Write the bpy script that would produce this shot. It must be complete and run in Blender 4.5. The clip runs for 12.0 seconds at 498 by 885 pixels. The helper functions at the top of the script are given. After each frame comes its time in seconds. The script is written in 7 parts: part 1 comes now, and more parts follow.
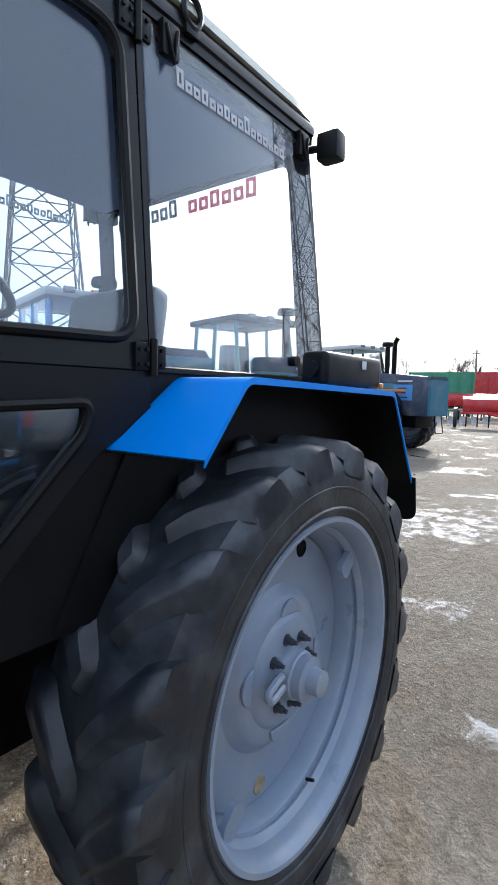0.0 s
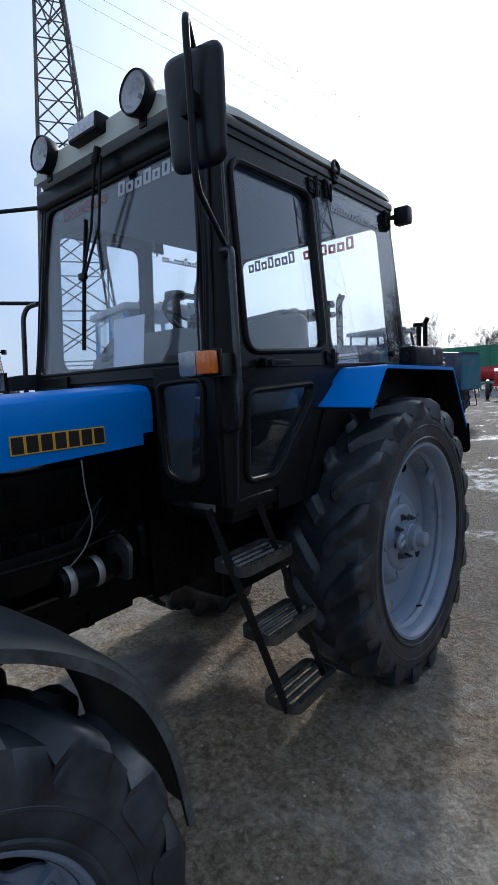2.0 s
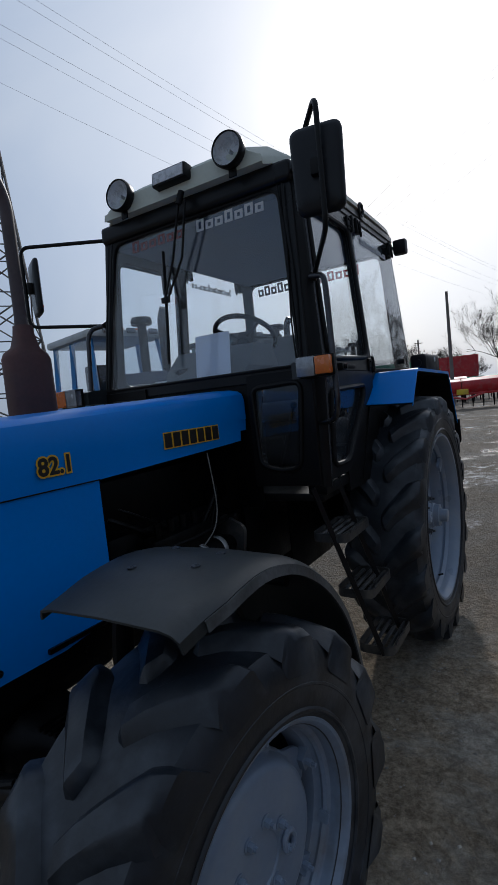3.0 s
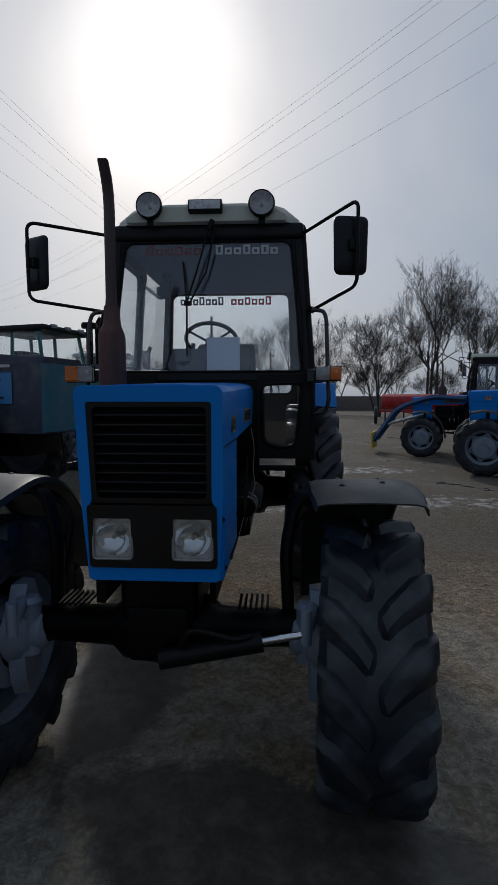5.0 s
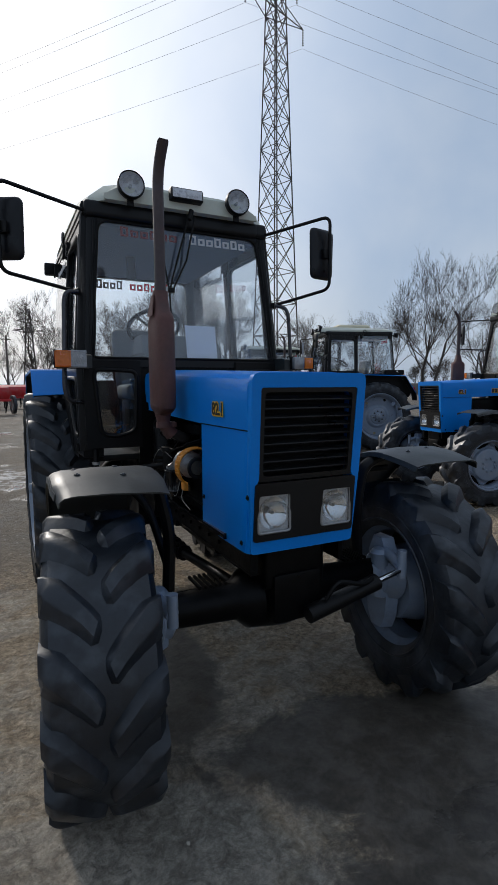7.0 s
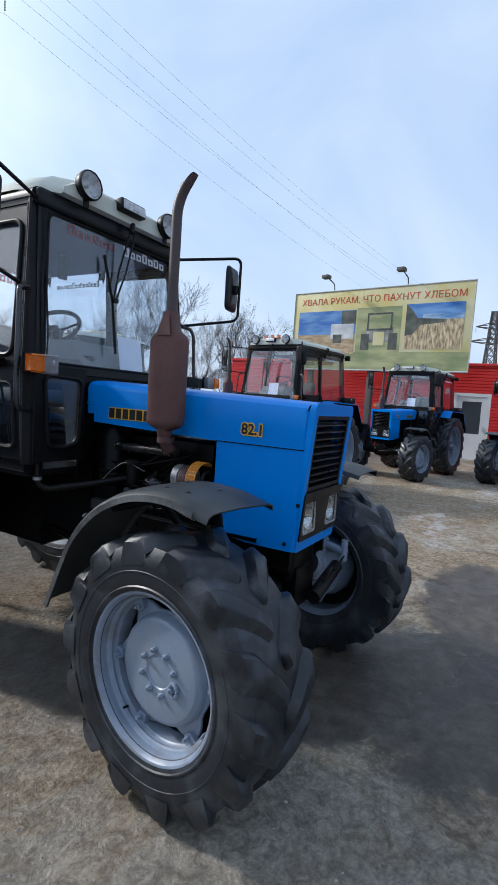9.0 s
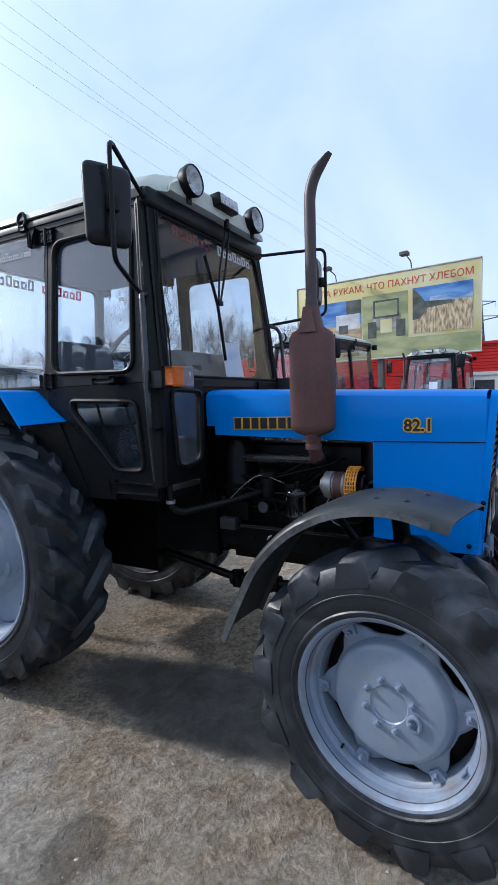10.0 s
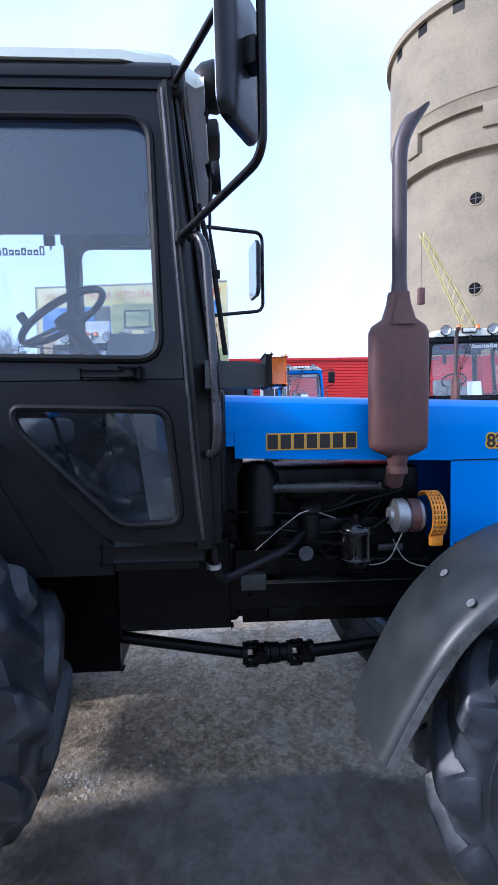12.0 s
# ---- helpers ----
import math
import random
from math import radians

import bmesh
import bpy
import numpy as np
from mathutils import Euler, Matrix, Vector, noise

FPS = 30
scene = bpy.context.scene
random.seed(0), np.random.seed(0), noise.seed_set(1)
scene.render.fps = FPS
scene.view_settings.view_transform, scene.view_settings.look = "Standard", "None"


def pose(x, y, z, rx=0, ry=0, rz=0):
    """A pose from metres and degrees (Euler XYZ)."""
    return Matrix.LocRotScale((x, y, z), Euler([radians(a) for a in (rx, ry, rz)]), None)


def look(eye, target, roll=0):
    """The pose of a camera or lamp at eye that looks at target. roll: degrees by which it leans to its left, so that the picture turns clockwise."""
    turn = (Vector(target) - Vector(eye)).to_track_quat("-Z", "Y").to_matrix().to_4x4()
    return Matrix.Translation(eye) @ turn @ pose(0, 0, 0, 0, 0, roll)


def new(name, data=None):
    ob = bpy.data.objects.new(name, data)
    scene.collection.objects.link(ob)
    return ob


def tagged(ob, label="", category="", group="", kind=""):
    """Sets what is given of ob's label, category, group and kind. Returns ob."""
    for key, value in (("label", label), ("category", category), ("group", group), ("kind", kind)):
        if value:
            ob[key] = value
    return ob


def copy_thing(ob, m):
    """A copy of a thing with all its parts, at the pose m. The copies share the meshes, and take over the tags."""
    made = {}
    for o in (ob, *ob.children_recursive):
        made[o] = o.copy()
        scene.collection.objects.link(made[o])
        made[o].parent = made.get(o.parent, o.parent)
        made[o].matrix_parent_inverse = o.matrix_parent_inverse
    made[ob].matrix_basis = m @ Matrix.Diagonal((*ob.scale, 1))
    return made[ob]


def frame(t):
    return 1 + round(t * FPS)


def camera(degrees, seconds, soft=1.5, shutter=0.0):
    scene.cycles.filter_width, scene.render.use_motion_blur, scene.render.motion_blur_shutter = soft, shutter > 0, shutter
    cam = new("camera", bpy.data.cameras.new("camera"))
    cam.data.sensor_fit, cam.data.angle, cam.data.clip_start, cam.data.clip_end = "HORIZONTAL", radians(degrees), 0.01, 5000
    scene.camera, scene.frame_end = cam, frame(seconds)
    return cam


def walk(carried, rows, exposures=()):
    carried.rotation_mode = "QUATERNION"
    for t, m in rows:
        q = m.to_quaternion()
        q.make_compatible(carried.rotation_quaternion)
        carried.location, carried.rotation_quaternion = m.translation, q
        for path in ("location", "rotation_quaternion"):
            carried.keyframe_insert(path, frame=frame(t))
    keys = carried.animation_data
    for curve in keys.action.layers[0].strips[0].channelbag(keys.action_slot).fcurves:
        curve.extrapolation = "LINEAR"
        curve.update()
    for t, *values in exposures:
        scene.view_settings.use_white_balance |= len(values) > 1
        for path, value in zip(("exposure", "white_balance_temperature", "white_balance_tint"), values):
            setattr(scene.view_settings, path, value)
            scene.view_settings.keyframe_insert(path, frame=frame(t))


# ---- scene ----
cam = camera(52.5, 12.0)
PATH = [
    (0, (1.634, -1.345, 1.653), (0.442, 0.249, 1.456), 1.2),
    (0.5, (1.719, -1.631, 1.638), (0.567, -0.008, 1.437), 1.2),
    (1, (1.921, -1.892, 1.6), (0.663, -0.356, 1.352), -1.1),
    (1.5, (1.996, -2.236, 1.616), (0.724, -0.716, 1.348), -2.4),
    (2, (1.923, -2.609, 1.638), (0.644, -1.088, 1.407), -3.3),
    (2.5, (1.707, -2.929, 1.617), (0.515, -1.329, 1.48), -7.2),
    (3, (1.573, -3.329, 1.593), (0.522, -1.635, 1.436), -5.9),
    (3.2, (1.525, -3.489, 1.615), (0.535, -1.762, 1.427), -5.5),
    (4.8, (0.615, -4.397, 1.59), (0.428, -2.413, 1.422), -0.6),
    (5, (0.455, -4.44, 1.566), (0.338, -2.451, 1.393), -0.0),
    (5.5, (0.064, -4.459, 1.563), (0.131, -2.47, 1.366), -1.1),
    (6, (-0.34, -4.609, 1.593), (-0.026, -2.643, 1.395), -0.2),
    (6.5, (-0.71, -4.52, 1.543), (-0.087, -2.63, 1.355), 0.4),
    (7, (-1.089, -4.387, 1.561), (-0.222, -2.598, 1.339), -0.3),
    (7.2, (-1.266, -4.385, 1.567), (-0.179, -2.722, 1.342), 0.4),
    (8.8, (-2.329, -3.677, 1.595), (-0.646, -2.61, 1.427), 2.8),
    (9, (-2.408, -3.597, 1.605), (-0.677, -2.608, 1.439), 4.0),
    (9.5, (-2.496, -3.21, 1.578), (-0.747, -2.256, 1.409), 0.1),
    (10, (-2.601, -2.825, 1.593), (-0.86, -1.853, 1.431), -1.7),
    (10.5, (-2.624, -2.468, 1.596), (-0.778, -1.714, 1.441), -0.3),
    (11, (-2.493, -1.995, 1.566), (-0.624, -1.304, 1.398), -2.2),
    (11.5, (-2.352, -1.623, 1.577), (-0.43, -1.098, 1.397), -2.0),
    (12, (-2.217, -1.285, 1.613), (-0.224, -1.385, 1.474), -1.0),
]
EXPOSURES = [(0.0, 1.28, 6350, 10), (0.3, 0.93, 6150, 10), (0.5, 0.7, 5900, 10), (1.0, 0.8, 5900, 10), (1.5, 0.74, 5780, 10), (2.0, 0.08, 5900, 10), (2.5, -0.72, 6100, 10), (3.2, -0.74, 6100, 10), (5.0, -1.26, 6300, 10), (6.0, -1.24, 6350, 10), (6.5, -1.08, 6500, 10), (7.0, -0.25, 6500, 10), (9.0, 0.36, 6100, 10), (9.5, 0.46, 6050, 10), (10.5, 0.6, 5700, 15), (11.0, 0.74, 5480, 17), (12.0, 1.12, 5420, 17)]
walk(cam, [(t, look(eye, target, roll)) for t, eye, target, roll in PATH], EXPOSURES)

# ---- light: a hazy winter sun behind the tractor, and a bright sky ----
SUN_AZ, SUN_EL = -13.0, 30.5  # degrees from +y towards +x, and above the horizon
world = bpy.data.worlds.new("sky")
scene.world = world
world.use_nodes = True
wn = world.node_tree.nodes
sky = wn.new("ShaderNodeTexSky")
sky.sky_type = "NISHITA"
sky.sun_disc = False
sky.sun_elevation = radians(SUN_EL)
sky.sun_rotation = radians(SUN_AZ)
sky.altitude = 100
sky.air_density = 1.0
sky.dust_density = 4.0
sky.ozone_density = 1.2
# thin high cloud spreads part of the light evenly over the whole sky
haze = wn.new("ShaderNodeMixRGB")
haze.blend_type = "ADD"
haze.inputs[0].default_value = 1.0
wc, cl, cr = wn.new("ShaderNodeTexCoord"), wn.new("ShaderNodeTexNoise"), wn.new("ShaderNodeValToRGB")
cl.inputs["Scale"].default_value, cl.inputs["Detail"].default_value, cl.inputs["Distortion"].default_value = 2.6, 7, 0.6
cr.color_ramp.elements[0].position, cr.color_ramp.elements[1].position = 0.32, 0.68
cr.color_ramp.elements[0].color = (7.3, 9.7, 13.3, 1)
cr.color_ramp.elements[1].color = (10.9, 12.6, 14.9, 1)
world.node_tree.links.new(wc.outputs["Generated"], cl.inputs["Vector"])
world.node_tree.links.new(cl.outputs["Fac"], cr.inputs[0])
world.node_tree.links.new(cr.outputs["Color"], haze.inputs[2])
# the veil is brightest round the sun and thins out away from it
toward = wn.new("ShaderNodeVectorMath")
toward.operation = "DOT_PRODUCT"
world.node_tree.links.new(wc.outputs["Generated"], toward.inputs[0])
toward.inputs[1].default_value = (math.sin(radians(SUN_AZ)) * math.cos(radians(SUN_EL)), math.cos(radians(SUN_AZ)) * math.cos(radians(SUN_EL)), math.sin(radians(SUN_EL)))
lobe = wn.new("ShaderNodeMapRange")
lobe.interpolation_type = "SMOOTHSTEP"
lobe.inputs["From Min"].default_value, lobe.inputs["From Max"].default_value = 0.58, 1.0
lobe.inputs["To Max"].default_value = 9.0
world.node_tree.links.new(toward.outputs["Value"], lobe.inputs["Value"])
veil = wn.new("ShaderNodeMixRGB")
veil.blend_type = "ADD"
veil.inputs[0].default_value = 1.0
dim = wn.new("ShaderNodeMixRGB")
dim.blend_type = "MULTIPLY"
dim.inputs[0].default_value = 1.0
dim.inputs[2].default_value = (0.62, 0.62, 0.62, 1)
world.node_tree.links.new(sky.outputs["Color"], dim.inputs[1])
world.node_tree.links.new(dim.outputs[0], veil.inputs[1])
core = wn.new("ShaderNodeMapRange")
core.interpolation_type = "SMOOTHSTEP"
core.inputs["From Min"].default_value, core.inputs["From Max"].default_value = 0.996, 1.014
core.inputs["To Max"].default_value = 9.0
rag = wn.new("ShaderNodeMath")
rag.operation = "MULTIPLY_ADD"
rag.inputs[1].default_value = 0.03
world.node_tree.links.new(cl.outputs["Fac"], rag.inputs[0])
world.node_tree.links.new(toward.outputs["Value"], rag.inputs[2])
world.node_tree.links.new(rag.outputs[0], core.inputs["Value"])
glow = wn.new("ShaderNodeMath")
world.node_tree.links.new(lobe.outputs[0], glow.inputs[0])
world.node_tree.links.new(core.outputs[0], glow.inputs[1])
world.node_tree.links.new(glow.outputs[0], veil.inputs[2])
world.node_tree.links.new(veil.outputs[0], haze.inputs[1])
wn["Background"].inputs["Strength"].default_value = 0.046
world.node_tree.links.new(haze.outputs[0], wn["Background"].inputs["Color"])

sun = new("sun", bpy.data.lights.new("sun", "SUN"))
sun.data.energy = 2.2
sun.data.angle = radians(4.0)
sun.data.color = (1.0, 0.95, 0.88)
_a, _e = radians(SUN_AZ), radians(SUN_EL)
sun.matrix_world = look((0, 0, 0), (-math.sin(_a) * math.cos(_e), -math.cos(_a) * math.cos(_e), -math.sin(_e)))

# ---- materials ----
def material(name, base, rough=0.5, metal=0.0, vary=0.15, scale=6.0, fine=60.0, bump=0.1, spec=0.5, dust=None, coat=0.0, island=0.0):
    """A painted, cast or moulded surface: colour that drifts at two scales, uneven gloss, fine relief and, where given, dust of a second colour."""
    m = bpy.data.materials.new(name)
    m.use_nodes = True
    n, l = m.node_tree.nodes, m.node_tree.links
    b = n["Principled BSDF"]
    tc = n.new("ShaderNodeTexCoord")
    big, small = n.new("ShaderNodeTexNoise"), n.new("ShaderNodeTexNoise")
    big.inputs["Scale"].default_value, big.inputs["Detail"].default_value = scale, 5
    small.inputs["Scale"].default_value, small.inputs["Detail"].default_value = fine, 4
    for t in (big, small):
        l.new(tc.outputs["Object"], t.inputs["Vector"])
    add = n.new("ShaderNodeMath")
    add.operation = "MULTIPLY_ADD"
    l.new(small.outputs["Fac"], add.inputs[0])
    add.inputs[1].default_value = 0.45
    l.new(big.outputs["Fac"], add.inputs[2])
    ramp = n.new("ShaderNodeValToRGB")
    ramp.color_ramp.elements[0].position, ramp.color_ramp.elements[1].position = 0.45, 1.0
    ramp.color_ramp.elements[0].color = (*[c * (1 - vary) for c in base], 1)
    ramp.color_ramp.elements[1].color = (*[min(1, c * (1 + vary)) for c in base], 1)
    l.new(add.outputs[0], ramp.inputs[0])
    col = ramp.outputs["Color"]
    if island:
        geo, mul = n.new("ShaderNodeNewGeometry"), n.new("ShaderNodeMixRGB")
        mul.blend_type = "MULTIPLY"
        mul.inputs[0].default_value = island
        l.new(col, mul.inputs[1])
        l.new(geo.outputs["Random Per Island"], mul.inputs[2])
        col = mul.outputs[0]
    if dust:
        dn, dr, mix = n.new("ShaderNodeTexNoise"), n.new("ShaderNodeValToRGB"), n.new("ShaderNodeMixRGB")
        dn.inputs["Scale"].default_value, dn.inputs["Detail"].default_value = scale * 1.7, 8
        l.new(tc.outputs["Object"], dn.inputs["Vector"])
        dr.color_ramp.elements[0].position, dr.color_ramp.elements[1].position = 0.48, 0.72
        dr.color_ramp.elements[1].color = (dust[3],) * 3 + (1,)
        l.new(dn.outputs["Fac"], dr.inputs[0])
        l.new(dr.outputs["Color"], mix.inputs[0])
        l.new(col, mix.inputs[1])
        mix.inputs[2].default_value = (*dust[:3], 1)
        col = mix.outputs[0]
    l.new(col, b.inputs["Base Color"])
    mr = n.new("ShaderNodeMapRange")
    mr.inputs["From Min"].default_value, mr.inputs["From Max"].default_value = 0.3, 0.7
    mr.inputs["To Min"].default_value, mr.inputs["To Max"].default_value = max(0.03, rough - 0.1), min(1, rough + 0.12)
    l.new(big.outputs["Fac"], mr.inputs["Value"])
    l.new(mr.outputs[0], b.inputs["Roughness"])
    b.inputs["Metallic"].default_value = metal
    b.inputs["Specular IOR Level"].default_value = spec
    b.inputs["Coat Weight"].default_value = coat
    b.inputs["Coat Roughness"].default_value = 0.12
    if bump:
        bp = n.new("ShaderNodeBump")
        bp.inputs["Strength"].default_value, bp.inputs["Distance"].default_value = bump, 0.01
        l.new(add.outputs[0], bp.inputs["Height"])
        l.new(bp.outputs[0], b.inputs["Normal"])
    return m


def glass_material(name, tint=(0.9, 0.95, 0.95), rough=0.0, dust=0.014):
    """Thin clear pane: mostly see-through, mirrors more at a slant."""
    m = bpy.data.materials.new(name)
    m.use_nodes = True
    n, l = m.node_tree.nodes, m.node_tree.links
    out = n["Material Output"]
    n.remove(n["Principled BSDF"])
    tr, gl, mix = n.new("ShaderNodeBsdfTransparent"), n.new("ShaderNodeBsdfGlossy"), n.new("ShaderNodeMixShader")
    lw, pw, ma = n.new("ShaderNodeLayerWeight"), n.new("ShaderNodeMath"), n.new("ShaderNodeMath")
    tr.inputs["Color"].default_value = (*tint, 1)
    gl.inputs["Roughness"].default_value = rough
    lw.inputs["Blend"].default_value = 0.5
    pw.operation, ma.operation = "POWER", "MULTIPLY_ADD"
    pw.inputs[1].default_value = 4.0
    ma.inputs[1].default_value, ma.inputs[2].default_value = 0.8, 0.065
    l.new(lw.outputs["Facing"], pw.inputs[0])
    l.new(pw.outputs[0], ma.inputs[0])
    l.new(ma.outputs[0], mix.inputs[0])
    l.new(tr.outputs[0], mix.inputs[1])
    l.new(gl.outputs[0], mix.inputs[2])
    # a thin uneven film of dust scatters a little light
    tc, no, mr = n.new("ShaderNodeTexCoord"), n.new("ShaderNodeTexNoise"), n.new("ShaderNodeMapRange")
    no.inputs["Scale"].default_value, no.inputs["Detail"].default_value = 3.0, 8
    l.new(tc.outputs["Object"], no.inputs["Vector"])
    mr.inputs["From Min"].default_value, mr.inputs["From Max"].default_value = 0.35, 0.7
    mr.inputs["To Min"].default_value, mr.inputs["To Max"].default_value = dust * 0.5, dust * 1.5
    l.new(no.outputs["Fac"], mr.inputs["Value"])
    di, tl, both, film = n.new("ShaderNodeBsdfDiffuse"), n.new("ShaderNodeBsdfTranslucent"), n.new("ShaderNodeMixShader"), n.new("ShaderNodeMixShader")
    di.inputs["Color"].default_value = tl.inputs["Color"].default_value = (0.4, 0.49, 0.62, 1)
    l.new(di.outputs[0], both.inputs[1])
    l.new(tl.outputs[0], both.inputs[2])
    l.new(mr.outputs[0], film.inputs[0])
    l.new(mix.outputs[0], film.inputs[1])
    l.new(both.outputs[0], film.inputs[2])
    l.new(film.outputs[0], out.inputs["Surface"])
    return m


def film_material(name, base, through_=0.5):
    """Printed film on glass, lit from either side."""
    m = bpy.data.materials.new(name)
    m.use_nodes = True
    n, l = m.node_tree.nodes, m.node_tree.links
    n.remove(n["Principled BSDF"])
    tc, no, ra = n.new("ShaderNodeTexCoord"), n.new("ShaderNodeTexNoise"), n.new("ShaderNodeValToRGB")
    no.inputs["Scale"].default_value, no.inputs["Detail"].default_value = 14, 4
    ra.color_ramp.elements[0].color = (*[c * 0.85 for c in base], 1)
    ra.color_ramp.elements[1].color = (*base, 1)
    l.new(tc.outputs["Object"], no.inputs["Vector"])
    l.new(no.outputs["Fac"], ra.inputs[0])
    di, tl, mx = n.new("ShaderNodeBsdfDiffuse"), n.new("ShaderNodeBsdfTranslucent"), n.new("ShaderNodeMixShader")
    mx.inputs[0].default_value = through_
    for k, sh in ((1, di), (2, tl)):
        l.new(ra.outputs["Color"], sh.inputs["Color"])
        l.new(sh.outputs[0], mx.inputs[k])
    l.new(mx.outputs[0], n["Material Output"].inputs["Surface"])
    return m


M = dict(
    blue=material("blue_paint", (0.0012, 0.205, 0.68), 0.38, vary=0.06, scale=2.5, bump=0.012, coat=0.12, spec=0.2),
    black=material("black_paint", (0.0042, 0.0042, 0.0048), 0.42, vary=0.25, scale=4, bump=0.04, spec=0.2, dust=(0.012, 0.011, 0.01, 0.3)),
    cabgrey=material("dark_cab_paint", (0.0085, 0.009, 0.0102), 0.32, vary=0.15, scale=3, bump=0.015, spec=0.2),
    iron=material("oily_black_iron", (0.002, 0.002, 0.0024), 0.36, vary=0.4, scale=9, bump=0.15, spec=0.12, dust=(0.007, 0.0065, 0.006, 0.4)),
    rubber=material("tyre_rubber", (0.0115, 0.0148, 0.0205), 0.42, vary=0.4, scale=5, fine=40, bump=0.25, spec=0.5, dust=(0.08, 0.092, 0.108, 0.6)),
    wetblack=material("glossy_oily_black", (0.0025, 0.0025, 0.003), 0.16, vary=0.3, scale=12, bump=0.06, spec=0.5),
    sooty=material("sooty_bare_pipe", (0.035, 0.034, 0.034), 0.3, metal=0.6, vary=0.4, scale=12, bump=0.1),
    seal=material("rubber_seal", (0.0045, 0.0045, 0.005), 0.45, vary=0.2, bump=0.03, spec=0.2),
    rimworn=material("chipped_grey_rim_paint", (0.215, 0.265, 0.345), 0.4, vary=0.15, scale=4, bump=0.08, dust=(0.13, 0.10, 0.07, 0.7)),
    rim=material("silver_grey_rim_paint", (0.215, 0.265, 0.345), 0.36, metal=0.05, vary=0.1, scale=4, bump=0.05, dust=(0.45, 0.4, 0.3, 0.2)),
    fender=material("grey_plastic_fender", (0.019, 0.0232, 0.0247), 0.44, vary=0.35, scale=4, bump=0.1, spec=0.5, dust=(0.05, 0.055, 0.056, 0.4)),
    fenderedge=material("scuffed_fender_edge", (0.06, 0.063, 0.065), 0.5, vary=0.85, scale=9, bump=0.2),
    plug=material("dried_mud_plug", (0.3, 0.25, 0.16), 0.9, vary=0.3, scale=40, bump=0.4),
    rail=material("worn_dark_rail", (0.06, 0.06, 0.065), 0.3, metal=0.75, vary=0.4, scale=8, bump=0.05),
    roof=material("pale_roof_paint", (0.50, 0.52, 0.45), 0.5, vary=0.1, scale=3, bump=0.03),
    muffler=material("rusty_brown_muffler", (0.098, 0.042, 0.037), 0.6, metal=0.1, vary=0.3, scale=5, bump=0.08, dust=(0.06, 0.038, 0.036, 0.6)),
    steel=material("bare_steel", (0.45, 0.45, 0.46), 0.35, metal=0.9, vary=0.25, scale=12, bump=0.1),
    alum=material("dull_aluminium", (0.33, 0.33, 0.33), 0.45, metal=0.7, vary=0.25, scale=14, bump=0.1),
    worn=material("worn_step_metal", (0.07, 0.07, 0.072), 0.38, metal=0.6, vary=0.4, scale=9, bump=0.15, dust=(0.2, 0.18, 0.15, 0.5)),
    orange=material("amber_lens", (0.6, 0.14, 0.01), 0.2, vary=0.12, scale=30, bump=0.15, coat=0.5),
    lens=material("clear_lamp_lens", (0.26, 0.27, 0.29), 0.18, metal=0.5, vary=0.25, scale=25, fine=120, bump=0.35, coat=0.6),
    fluted=material("fluted_lamp_glass", (0.5, 0.51, 0.54), 0.3, metal=0.15, vary=0.25, scale=30, fine=140, bump=0.4),
    chrome=material("lamp_reflector", (0.75, 0.76, 0.78), 0.12, metal=1.0, vary=0.1, scale=15, bump=0.05),
    guard=material("orange_guard_paint", (0.6, 0.22, 0.015), 0.5, vary=0.15, scale=12, bump=0.05),
    mirror=material("mirror_glass", (0.4, 0.43, 0.5), 0.08, metal=1.0, vary=0.02, bump=0.0),
    mirrorback=material("glossy_black_mirror_shell", (0.008, 0.009, 0.012), 0.34, vary=0.2, scale=8, bump=0.01, spec=0.25),
    paper=material("white_paper", (0.75, 0.78, 0.85), 0.8, vary=0.05, bump=0.02),
    seat=material("grey_seat_cloth", (0.14, 0.15, 0.16), 0.85, vary=0.2, scale=10, bump=0.2),
    headliner=material("grey_headliner", (0.1, 0.145, 0.235), 0.9, vary=0.1, scale=8, bump=0.1),
    yellow=material("yellow_decal", (0.75, 0.42, 0.02), 0.45, vary=0.1, bump=0.0),
    ink=material("black_decal", (0.012, 0.01, 0.01), 0.4, vary=0.1, bump=0.0),
    oldred=material("faded_dark_red_decal", (0.13, 0.012, 0.02), 0.5, vary=0.1, bump=0.0),
    white=film_material("white_decal", (0.75, 0.77, 0.8), 0.3),
    redink=film_material("red_decal", (0.55, 0.03, 0.06), 0.6),
    greyink=film_material("dark_grey_decal", (0.09, 0.09, 0.1), 0.5),
    pipe=material("smoked_brown_pipe", (0.056, 0.04, 0.042), 0.48, metal=0.15, vary=0.3, scale=7, bump=0.08, dust=(0.04, 0.03, 0.03, 0.6)),
    boltsteel=material("dull_bolt_steel", (0.06, 0.066, 0.078), 0.4, metal=0.4, vary=0.3, scale=20, bump=0.1),
    grille=material("black_grille_plastic", (0.007, 0.0073, 0.008), 0.36, vary=0.2, scale=6, bump=0.03, spec=0.3),
    wire=material("pale_wire", (0.2, 0.195, 0.18), 0.5, vary=0.2, bump=0.0),
)
M["glass"] = glass_material("cab_glass", (0.945, 0.968, 0.985))
M["lowglass"] = glass_material("lower_cab_glass", (0.8, 0.84, 0.87), dust=0.012)
M["clear"] = glass_material("clear_glass", (0.97, 0.98, 0.98), dust=0.03)

# ---- mesh building ----
def thing(name, label, category, at=(0, 0, 0), group="", kind=""):
    ob = new(name)
    ob.location = at
    return tagged(ob, label, category, group, kind)


